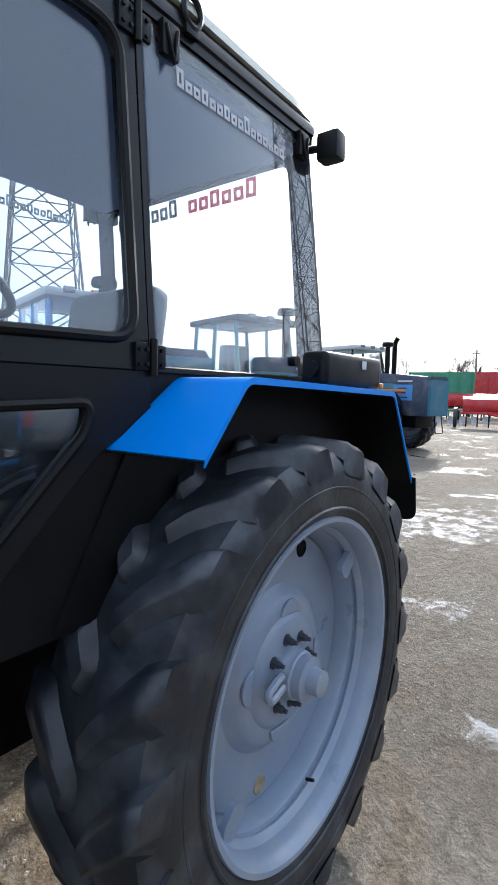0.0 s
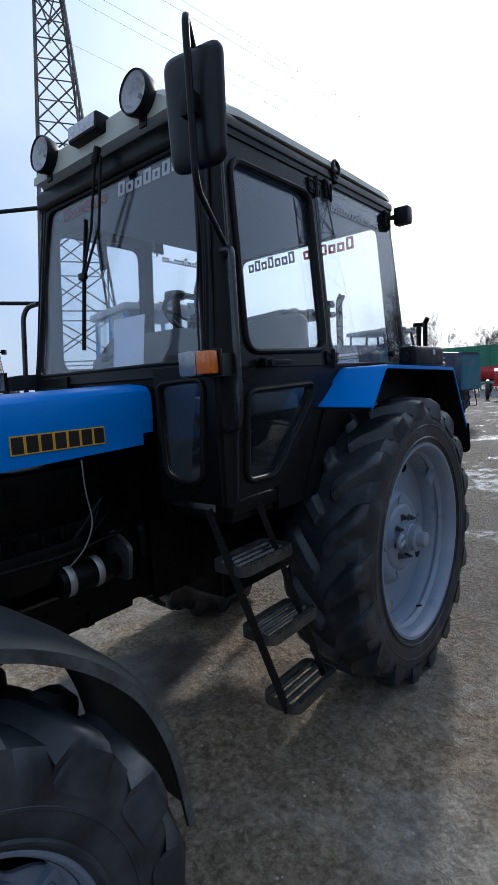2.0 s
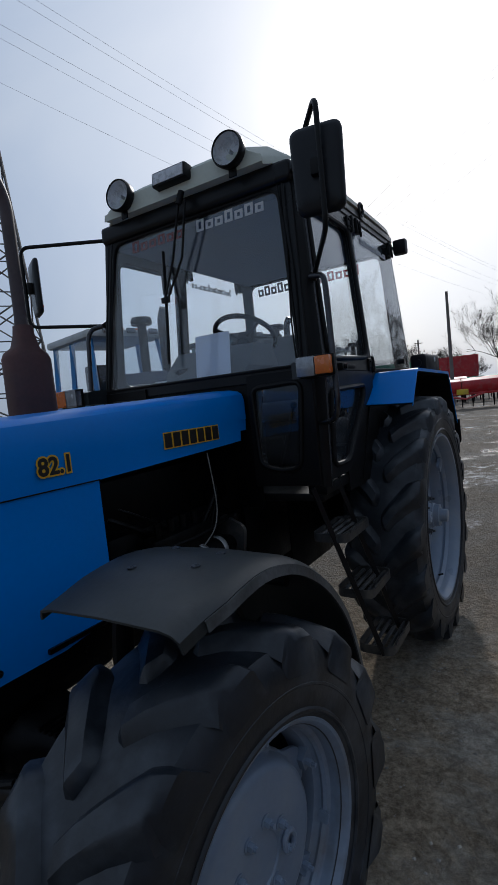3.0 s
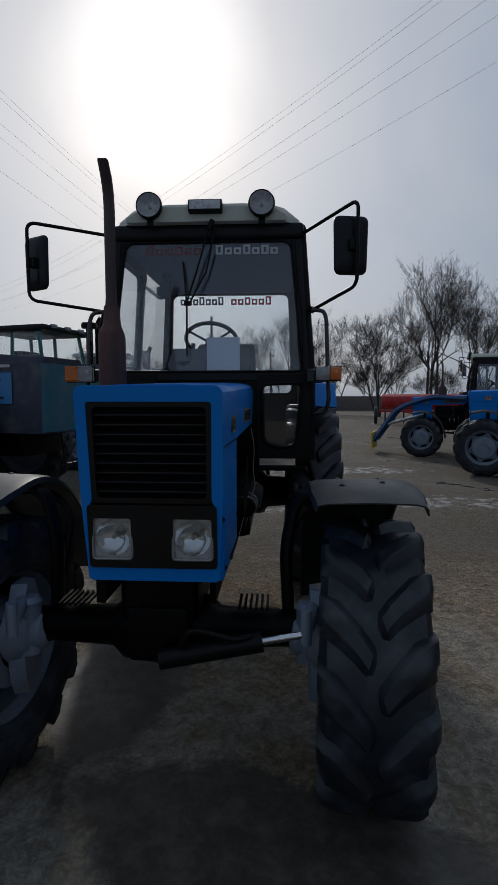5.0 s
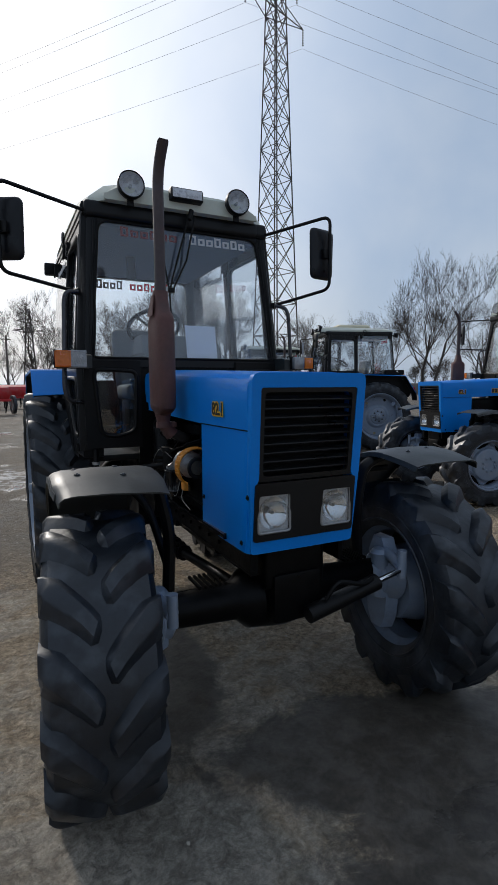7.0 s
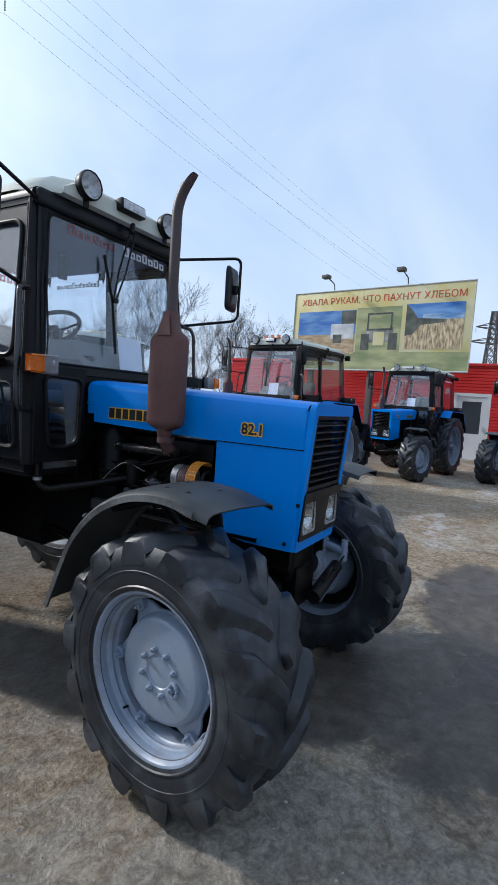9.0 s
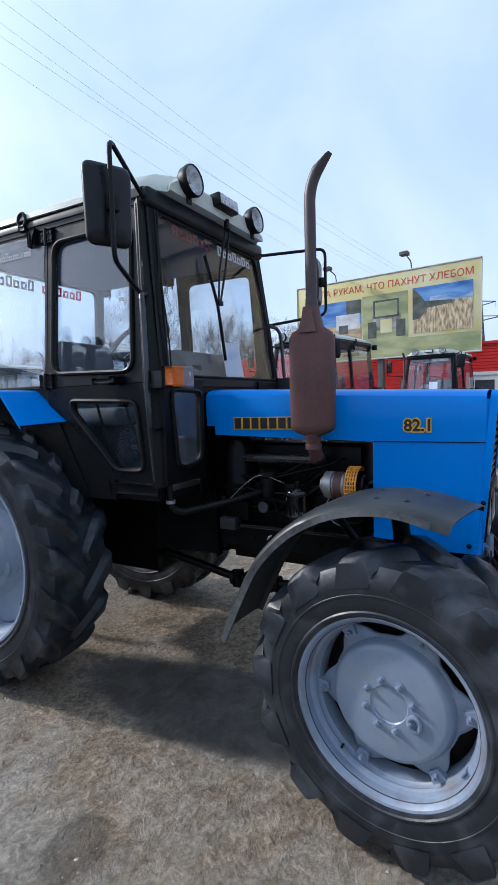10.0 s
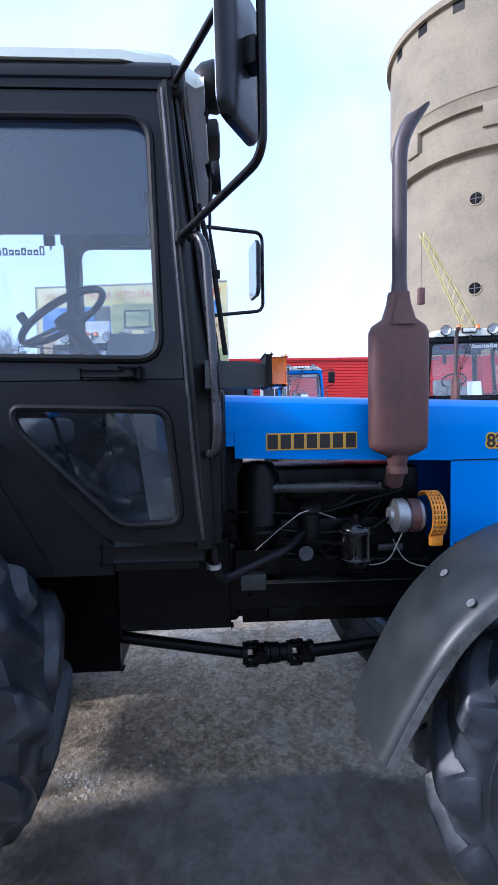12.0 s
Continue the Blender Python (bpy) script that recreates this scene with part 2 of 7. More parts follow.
def finish(bm, smooth=40):
    """Recalculated normals, with shading smooth below the given angle."""
    bmesh.ops.recalc_face_normals(bm, faces=bm.faces)
    for f in bm.faces:
        f.smooth = True
    for e in bm.edges:
        if len(e.link_faces) == 2 and e.calc_face_angle(0) > radians(smooth):
            e.smooth = False
    return bm


def part(name, bm, mat, parent=None, label="", smooth=40, recalc=True):
    if recalc:
        finish(bm, smooth)
    me = bpy.data.meshes.new(name)
    bm.to_mesh(me)
    bm.free()
    me.materials.append(M[mat] if isinstance(mat, str) else mat)
    ob = new(name, me)
    if parent is not None:
        ob.parent = parent
    return tagged(ob, label)


def again(ob, parent, at=(0, 0, 0), rot=(0, 0, 0)):
    """Another piece on the same mesh."""
    o = new(ob.name.split(".")[0], ob.data)
    o.parent = parent
    o.location, o.rotation_euler = at, rot
    if "label" in ob:
        o["label"] = ob["label"]
    return o


def bevelled(bm, r, seg=2, angle=30):
    if r > 0:
        es = [e for e in bm.edges if len(e.link_faces) == 2 and e.calc_face_angle(0) > radians(angle)]
        bmesh.ops.bevel(bm, geom=es, offset=r, segments=seg, profile=0.6, affect="EDGES", clamp_overlap=True)
    return bm


def box(lo, hi, r=0.0, seg=2, bm=None):
    one = bmesh.new()
    bmesh.ops.create_cube(one, size=1)
    lo, hi = Vector(lo), Vector(hi)
    for v in one.verts:
        v.co = Vector(((lo + hi) / 2)[i] + v.co[i] * (hi - lo)[i] for i in range(3))
    bevelled(one, r, seg)
    return join(bm, one)


def join(bm, one):
    if bm is None:
        return one
    me = bpy.data.meshes.new("join")
    one.to_mesh(me)
    one.free()
    bm.from_mesh(me)
    bpy.data.meshes.remove(me)
    return bm


def moved(bm, m):
    bmesh.ops.transform(bm, matrix=m, verts=bm.verts)
    return bm


def frame_of(d, up=Vector((0, 0, 1))):
    d = d.normalized()
    if abs(d.dot(up)) > 0.95:
        up = Vector((0, 1, 0))
    a = d.cross(up).normalized()
    return a, d.cross(a).normalized()


def tube(points, r, seg=10, bm=None, caps=True, flat=1.0, taper=None):
    """A round bar or hose along points; taper gives a radius for each point."""
    bm = bm or bmesh.new()
    pts = [Vector(p) for p in points]
    rings = []
    a = None
    for i, p in enumerate(pts):
        d = (pts[min(i + 1, len(pts) - 1)] - pts[max(i - 1, 0)]).normalized()
        if a is None:
            a, b = frame_of(d)
        else:
            a = (a - d * a.dot(d)).normalized()
            b = d.cross(a)
        rr = taper[i] if taper else r
        rings.append([bm.verts.new(p + rr * (math.cos(t) * a + flat * math.sin(t) * b)) for t in (2 * math.pi * k / seg for k in range(seg))])
    for p, q in zip(rings, rings[1:]):
        for k in range(seg):
            bm.faces.new((p[k], p[(k + 1) % seg], q[(k + 1) % seg], q[k]))
    if caps:
        bm.faces.new(rings[0])
        bm.faces.new(rings[-1][::-1])
    return bm


def curve(points, r=0.04, n=5):
    """The same line with its corners rounded."""
    pts = [Vector(p) for p in points]
    out = [pts[0]]
    for p, q, s in zip(pts, pts[1:], pts[2:]):
        u, w = p - q, s - q
        d = min(r, u.length * 0.49, w.length * 0.49)
        a, b = q + u.normalized() * d, q + w.normalized() * d
        out += [a.lerp(q, t).lerp(q.lerp(b, t), t) for t in (k / n for k in range(n + 1))]
    return out + [pts[-1]]


def cyl(p0, p1, r, seg=20, r2=None, bm=None):
    return tube([p0, p1], r, seg, bm, taper=[r, r if r2 is None else r2])


def lathe(profile, seg=48, axis="x", bm=None, closed=False):
    """(along, radius) turned about an axis through the origin."""
    bm = bm or bmesh.new()
    rings = []
    for a, r in profile:
        ring = []
        for k in range(seg):
            t = 2 * math.pi * k / seg
            c, s = r * math.cos(t), r * math.sin(t)
            ring.append(bm.verts.new((a, c, s) if axis == "x" else (c, a, s) if axis == "y" else (c, s, a)))
        rings.append(ring)
    if closed:
        rings.append(rings[0])
    for p, q in zip(rings, rings[1:]):
        for k in range(seg):
            bm.faces.new((p[k], p[(k + 1) % seg], q[(k + 1) % seg], q[k]))
    return bm


def rounded(poly, r, n=5):
    """A 2D outline with its corners rounded; r is one radius or one for each corner."""
    out = []
    k = len(poly)
    rs = r if isinstance(r, (list, tuple)) else [r] * k
    for i in range(k):
        p, q, s = (Vector(poly[j % k]) for j in (i - 1, i, i + 1))
        u, w = p - q, s - q
        d = min(rs[i], u.length * 0.49, w.length * 0.49)
        if d < 1e-5:
            out.append(q)
            continue
        a, b = q + u.normalized() * d, q + w.normalized() * d
        out += [a.lerp(q, t).lerp(q.lerp(b, t), t) for t in (j / n for j in range(n + 1))]
    return out


def plate(outer, holes, thick, put, r=0.0):
    """A flat sheet with holes: 2D outlines, put(u, v, w) sets a point at depth w."""
    bm = bmesh.new()
    edges = []
    for loop in (outer, *holes):
        vs = [bm.verts.new((p[0], p[1], 0)) for p in loop]
        edges += [bm.edges.new((a, b)) for a, b in zip(vs, vs[1:] + vs[:1])]
    if holes:
        bmesh.ops.triangle_fill(bm, use_beauty=True, edges=edges)
    else:
        bm.faces.new(vs)
    got = bmesh.ops.extrude_face_region(bm, geom=bm.faces[:])
    for v in got["geom"]:
        if isinstance(v, bmesh.types.BMVert):
            v.co.z = thick
    if r:
        bevelled(bm, r, 1, 60)
    for v in bm.verts:
        v.co = Vector(put(*v.co))
    return bm


def loft(sections, closed=False, caps=True, bm=None):
    """Skin over a row of equal-length sections."""
    bm = bm or bmesh.new()
    rings = [[bm.verts.new(p) for p in s] for s in sections]
    k = len(rings[0])
    for p, q in zip(rings, rings[1:]):
        for i in range(k if closed else k - 1):
            bm.faces.new((p[i], p[(i + 1) % k], q[(i + 1) % k], q[i]))
    if closed and caps:
        bm.faces.new(rings[0])
        bm.faces.new(rings[-1][::-1])
    return bm


def thicken(bm, t):
    bmesh.ops.recalc_face_normals(bm, faces=bm.faces)
    bmesh.ops.solidify(bm, geom=bm.faces[:], thickness=t)
    return bm


def ring_tube(loop, r, put, seg=8):
    """A bead that follows a closed 2D outline."""
    bm = bmesh.new()
    pts = [Vector(put(p[0], p[1], 0)) for p in loop]
    n = len(pts)
    nrm = (pts[n // 3] - pts[0]).cross(pts[2 * n // 3] - pts[0]).normalized()
    rings = []
    for i, p in enumerate(pts):
        d = (pts[(i + 1) % n] - pts[i - 1]).normalized()
        a = d.cross(nrm).normalized()
        rings.append([bm.verts.new(p + r * (math.cos(t) * a + math.sin(t) * nrm)) for t in (2 * math.pi * k / seg for k in range(seg))])
    for i in range(n):
        p, q = rings[i], rings[(i + 1) % n]
        for k in range(seg):
            bm.faces.new((p[k], p[(k + 1) % seg], q[(k + 1) % seg], q[k]))
    return bm


def bolt(r=0.012, h=0.012):
    """A hexagon head along +x."""
    bm = lathe([(0, r * 1.5), (0.003, r * 1.5)], 12)
    lathe([(0, r), (h * 0.85, r), (h, r * 0.8)], 6, bm=bm)
    lathe([(h * 0.9, r * 0.6), (h * 1.5, r * 0.55)], 8, bm=bm)
    for ax in (0.003, h, h * 1.5):
        vs = [v for v in bm.verts if abs(v.co.x - ax) < 1e-6]
        if len(vs) >= 3:
            vs.sort(key=lambda v: math.atan2(v.co.z, v.co.y))
            bm.faces.new(vs[: 12 if ax == 0.003 else 6 if ax == h else 8])
    return bm


def words(text, size, mat, parent, place, label="", thick=0.0008, name="lettering", bold=0.0):
    """Flat raised letters as a mesh, centred."""
    cu = bpy.data.curves.new(name, "FONT")
    cu.body, cu.size, cu.extrude = text, size, thick
    cu.align_x, cu.align_y = "CENTER", "CENTER"
    cu.resolution_u = 3
    cu.offset = bold
    tmp = new("tmp", cu)
    me = bpy.data.meshes.new_from_object(tmp.evaluated_get(bpy.context.evaluated_depsgraph_get()))
    bpy.data.objects.remove(tmp)
    bpy.data.curves.remove(cu)
    me.materials.append(M[mat])
    ob = new(name, me)
    ob.parent = parent
    ob.matrix_basis = place
    return tagged(ob, label)

# ---- the yard ----
def ground_material():
    """Packed grit and worn asphalt, brown mud, damp dark patches, puddles and remains of snow."""
    m = bpy.data.materials.new("yard_ground")
    m.use_nodes = True
    n, l = m.node_tree.nodes, m.node_tree.links
    b = n["Principled BSDF"]
    tc = n.new("ShaderNodeTexCoord")

    def noise_tex(scale, detail=6, rough=0.6, dist=0.0):
        t = n.new("ShaderNodeTexNoise")
        t.inputs["Scale"].default_value, t.inputs["Detail"].default_value = scale, detail
        t.inputs["Roughness"].default_value, t.inputs["Distortion"].default_value = rough, dist
        l.new(tc.outputs["Object"], t.inputs["Vector"])
        return t.outputs["Fac"]

    def step(fac, a, c):
        r = n.new("ShaderNodeMapRange")
        r.interpolation_type = "SMOOTHSTEP"
        r.inputs["From Min"].default_value, r.inputs["From Max"].default_value = a, c
        l.new(fac, r.inputs["Value"])
        return r.outputs[0]

    def mix(fac, a, c):
        x = n.new("ShaderNodeMixRGB")
        for i, v in enumerate((fac, a, c)):
            if isinstance(v, (tuple, float)):
                x.inputs[i].default_value = v if isinstance(v, float) else (*v, 1)
            else:
                l.new(v, x.inputs[i])
        return x.outputs[0]

    def times(a, c):
        x = n.new("ShaderNodeMath")
        x.operation = "MULTIPLY"
        for i, v in enumerate((a, c)):
            if isinstance(v, float):
                x.inputs[i].default_value = v
            else:
                l.new(v, x.inputs[i])
        return x.outputs[0]

    def add(a, c, sign=1.0):
        x = n.new("ShaderNodeMath")
        x.operation = "MULTIPLY_ADD"
        l.new(c, x.inputs[0])
        x.inputs[1].default_value = sign
        l.new(a, x.inputs[2])
        return x.outputs[0]

    def multiply(a, c):
        x = n.new("ShaderNodeMixRGB")
        x.blend_type = "MULTIPLY"
        x.inputs[0].default_value = 1.0
        l.new(a, x.inputs[1])
        l.new(c, x.inputs[2])
        return x.outputs[0]

    ragged = noise_tex(3.2, 11, 0.74, 0.5)

    def patch(x, y, rx, ry, turn=0.0, rag=0.9, soft=0.16):
        """A stain of its own shape: an oval with a ragged rim."""
        mp = n.new("ShaderNodeMapping")
        mp.vector_type = "TEXTURE"
        mp.inputs["Location"].default_value = (x, y, 0)
        mp.inputs["Rotation"].default_value = (0, 0, radians(turn))
        mp.inputs["Scale"].default_value = (rx, ry, 1)
        l.new(tc.outputs["Object"], mp.inputs["Vector"])
        ln = n.new("ShaderNodeVectorMath")
        ln.operation = "LENGTH"
        l.new(mp.outputs[0], ln.inputs[0])
        return step(add(ln.outputs["Value"], ragged, -rag), 1.0 + soft - rag / 2, 1.0 - soft - rag / 2)

    def union(parts):
        out = parts[0]
        for p in parts[1:]:
            x = n.new("ShaderNodeMath")
            x.operation = "MAXIMUM"
            l.new(out, x.inputs[0])
            l.new(p, x.inputs[1])
            out = x.outputs[0]
        return out

    grit = mix(step(noise_tex(46, 9, 0.78), 0.24, 0.76), (0.27, 0.248, 0.215), (0.62, 0.57, 0.50))
    mud = mix(step(noise_tex(34, 9, 0.75), 0.30, 0.70), (0.20, 0.158, 0.112), (0.56, 0.46, 0.345))
    col = mix(step(noise_tex(0.7, 9, 0.7, 0.6), 0.40, 0.54), grit, mud)
    col = multiply(col, mix(noise_tex(2.2, 6, 0.65), (0.68, 0.68, 0.68), (1.22, 1.2, 1.16)))
    # crusts and clods a few centimetres wide
    col = multiply(col, mix(step(noise_tex(13, 8, 0.72, 0.8), 0.36, 0.64), (0.68, 0.66, 0.63), (1.22, 1.2, 1.17)))
    vor = n.new("ShaderNodeTexVoronoi")
    vor.inputs["Scale"].default_value = 44
    l.new(tc.outputs["Object"], vor.inputs["Vector"])
    speck = times(step(vor.outputs["Distance"], 0.24, 0.14), step(noise_tex(5, 4, 0.6), 0.45, 0.62))
    col = mix(times(speck, 0.4), col, (0.44, 0.42, 0.385))
    damp = union([step(noise_tex(0.9, 9, 0.65, 0.7), 0.57, 0.64), patch(-1.42, -1.38, 0.16, 0.12, 20, 0.5)])
    col = mix(times(damp, 0.5), col, (0.06, 0.052, 0.045))
    # wet silt: a run beside the frame, a wide pool before the nose with shadow painted in
    silt_shade = union([patch(-0.42, -1.45, 0.36, 1.05), patch(0.72, -3.3, 0.95, 0.55, 0, 1.5), patch(0.6, -2.92, 1.1, 0.42, -24, 1.2), patch(1.0, -3.8, 1.15, 0.5, -8), patch(2.4, -3.3, 1.2, 0.5, 5)])
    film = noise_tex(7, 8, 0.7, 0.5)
    col = mix(times(silt_shade, 0.9), col, mix(step(film, 0.4, 0.65), (0.036, 0.033, 0.030), (0.082, 0.075, 0.067)))
    # puddles and slush lie on the open yard behind the tractor
    sep = n.new("ShaderNodeSeparateXYZ")
    l.new(tc.outputs["Object"], sep.inputs[0])
    back = times(step(sep.outputs["Y"], 1.5, 4.0), step(sep.outputs["Y"], 24.0, 14.0))
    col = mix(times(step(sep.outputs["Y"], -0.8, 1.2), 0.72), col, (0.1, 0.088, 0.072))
    wet = union([times(step(noise_tex(0.9, 6, 0.6, 1.0), 0.56, 0.66), back), times(union([patch(0.48, -3.25, 0.24, 0.13, -10, 2.6), patch(0.95, -3.45, 0.3, 0.14, 10, 2.6)]), 0.4)])
    # crusts of old ice
    ice = union([patch(-0.5, 5.4, 1.5, 0.8, 10, 6.0, 0.3), patch(1.8, 6.8, 1.4, 0.5, 0, 6.0, 0.3), patch(0.5, 2.6, 0.3, 0.18, 30, 5.0, 0.3), patch(1.2, 1.24, 0.16, 0.09, 0, 4.0, 0.25), patch(5.3, -2.5, 1.0, 0.3, 10, 5.0, 0.3),
                 patch(6.2, 0.1, 0.9, 0.5, 0, 5.0, 0.3), patch(9.5, -3.2, 1.6, 0.5, 0, 5.0, 0.3), patch(3.2, 3.4, 1.0, 0.4, 0, 6.0, 0.3)])
    ice = times(ice, step(noise_tex(4.2, 9, 0.72, 0.6), 0.44, 0.60))
    snow = union([times(step(noise_tex(0.45, 7, 0.7, 0.8), 0.60, 0.67), step(sep.outputs["Y"], 6.0, 16.0)), times(ice, 0.6)])
    col = mix(wet, col, (0.035, 0.032, 0.03))
    col = mix(times(snow, 0.9), col, (0.60, 0.61, 0.63))
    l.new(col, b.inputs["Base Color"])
    rough = n.new("ShaderNodeMapRange")
    rough.inputs["To Min"].default_value, rough.inputs["To Max"].default_value = 0.88, 0.2
    l.new(union([wet, times(ice, 0.75)]), rough.inputs["Value"])
    low = n.new("ShaderNodeMath")
    low.operation = "SUBTRACT"
    l.new(rough.outputs[0], low.inputs[0])
    gloss = n.new("ShaderNodeMath")
    gloss.operation = "ADD"
    l.new(times(damp, 0.3), gloss.inputs[0])
    l.new(times(silt_shade, 0.47), gloss.inputs[1])
    more = n.new("ShaderNodeMath")
    more.operation = "ADD"
    l.new(gloss.outputs[0], more.inputs[0])
    l.new(times(step(sep.outputs["Y"], -1.0, 1.0), 0.05), more.inputs[1])
    l.new(more.outputs[0], low.inputs[1])
    low.use_clamp = True
    l.new(low.outputs[0], b.inputs["Roughness"])
    b.inputs["Specular IOR Level"].default_value = 0.22
    bp = n.new("ShaderNodeBump")
    bp.inputs["Distance"].default_value = 0.03
    inv = n.new("ShaderNodeMath")
    inv.operation = "SUBTRACT"
    inv.inputs[0].default_value = 1.0
    l.new(union([wet, times(silt_shade, 0.8), times(snow, 0.5)]), inv.inputs[1])
    l.new(times(inv.outputs[0], 1.0), bp.inputs["Strength"])
    hs = n.new("ShaderNodeMath")
    hs.operation = "ADD"
    l.new(times(noise_tex(52, 8, 0.78), 0.75), hs.inputs[0])
    l.new(times(noise_tex(13, 8, 0.72, 0.8), 1.7), hs.inputs[1])
    v2 = n.new("ShaderNodeTexVoronoi")
    v2.feature, v2.inputs["Scale"].default_value = "SMOOTH_F1", 48
    l.new(tc.outputs["Object"], v2.inputs["Vector"])
    pebbles = n.new("ShaderNodeMath")
    pebbles.operation = "SUBTRACT"
    l.new(hs.outputs[0], pebbles.inputs[0])
    l.new(times(v2.outputs["Distance"], 0.35), pebbles.inputs[1])
    l.new(pebbles.outputs[0], bp.inputs["Height"])
    l.new(bp.outputs[0], b.inputs["Normal"])
    return m


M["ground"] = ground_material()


def ground_height(x, y):
    r = math.hypot(x, y + 1)
    near = max(0.0, 1 - r / 40)
    h = 0.03 * noise.noise((x * 0.35, y * 0.35, 3)) + 0.012 * noise.noise((x * 1.7, y * 1.7, 7)) + 0.006 * noise.noise((x * 4.5, y * 4.5, 1)) + 0.005 * noise.noise((x * 11, y * 11, 2))
    return h * near - 0.02


def make_ground():
    """One sheet, fine near the tractor and reaching the horizon."""
    ticks = [0.0]
    step_ = 0.045
    while ticks[-1] < 2500:
        step_ = 0.045 if ticks[-1] < 5 else step_ * 1.13
        ticks.append(ticks[-1] + step_)
    ticks = [-t for t in ticks[:0:-1]] + ticks
    k = len(ticks)
    vs = [(x, y - 1.5, ground_height(x, y - 1.5)) for y in ticks for x in ticks]
    fs = [(j * k + i, j * k + i + 1, (j + 1) * k + i + 1, (j + 1) * k + i) for j in range(k - 1) for i in range(k - 1)]
    me = bpy.data.meshes.new("ground")
    me.from_pydata(vs, [], fs)
    me.polygons.foreach_set("use_smooth", [True] * len(fs))
    me.materials.append(M["ground"])
    return tagged(new("ground", me), "packed grit and muddy asphalt yard with puddles and old snow", "ground", kind="structure")


make_ground()


def make_grit():
    """Loose stones pressed into the yard round the tractor."""
    rng = random.Random(4)
    vs, fs = [], []
    for k in range(62000):
        x, y = rng.uniform(-4.2, 4.5), rng.uniform(-5.2, 3.5)
        r = 0.0025 + 0.010 * rng.random() ** 6
        if k < 150:  # a small spill of gravel behind the rear wheel
            x, y, r = rng.gauss(-0.06, 0.07), rng.gauss(-0.62, 0.09), rng.uniform(0.005, 0.014)
        elif (-0.75 < x < -0.05 and -2.4 < y < -0.5) or (x > -0.5 and y < -2.4):
            continue
        elif noise.noise((x * 0.9, y * 0.9, 5)) < 0.0 + rng.uniform(-0.4, 0.2):
            continue
        z = ground_height(x, y)
        a = rng.uniform(0, 6.28)
        c, s = math.cos(a), math.sin(a)
        base = len(vs)
        for px, py, pz in ((1, 0, 0), (0.2, 0.9, 0.1), (-0.9, 0.3, 0), (-0.4, -0.8, 0.1), (0.5, -0.7, 0), (0.1, 0.1, 0.75), (-0.3, -0.2, 0.6)):
            q = r * rng.uniform(0.75, 1.2)
            vs.append((x + q * (px * c - py * s), y + q * (px * s + py * c), z + 0.6 * q * pz - 0.001))
        fs += [tuple(base + i for i in f) for f in ((0, 1, 5), (1, 2, 6, 5), (2, 3, 6), (3, 4, 5, 6), (4, 0, 5))]
    me = bpy.data.meshes.new("loose_grit")
    me.from_pydata(vs, [], fs)
    me.materials.append(material("grey_grit", (0.44, 0.395, 0.335), 0.9, vary=0.3, scale=30, bump=0.2, island=0.55))
    tagged(new("loose_grit", me), "small grey and brown stones scattered on the yard", "gravel", kind="stuff")


make_grit()

# ---- the tractor: rear axle over the origin, nose towards -y, its left side towards +x ----
STEER = 6.5
MIRROR = -27


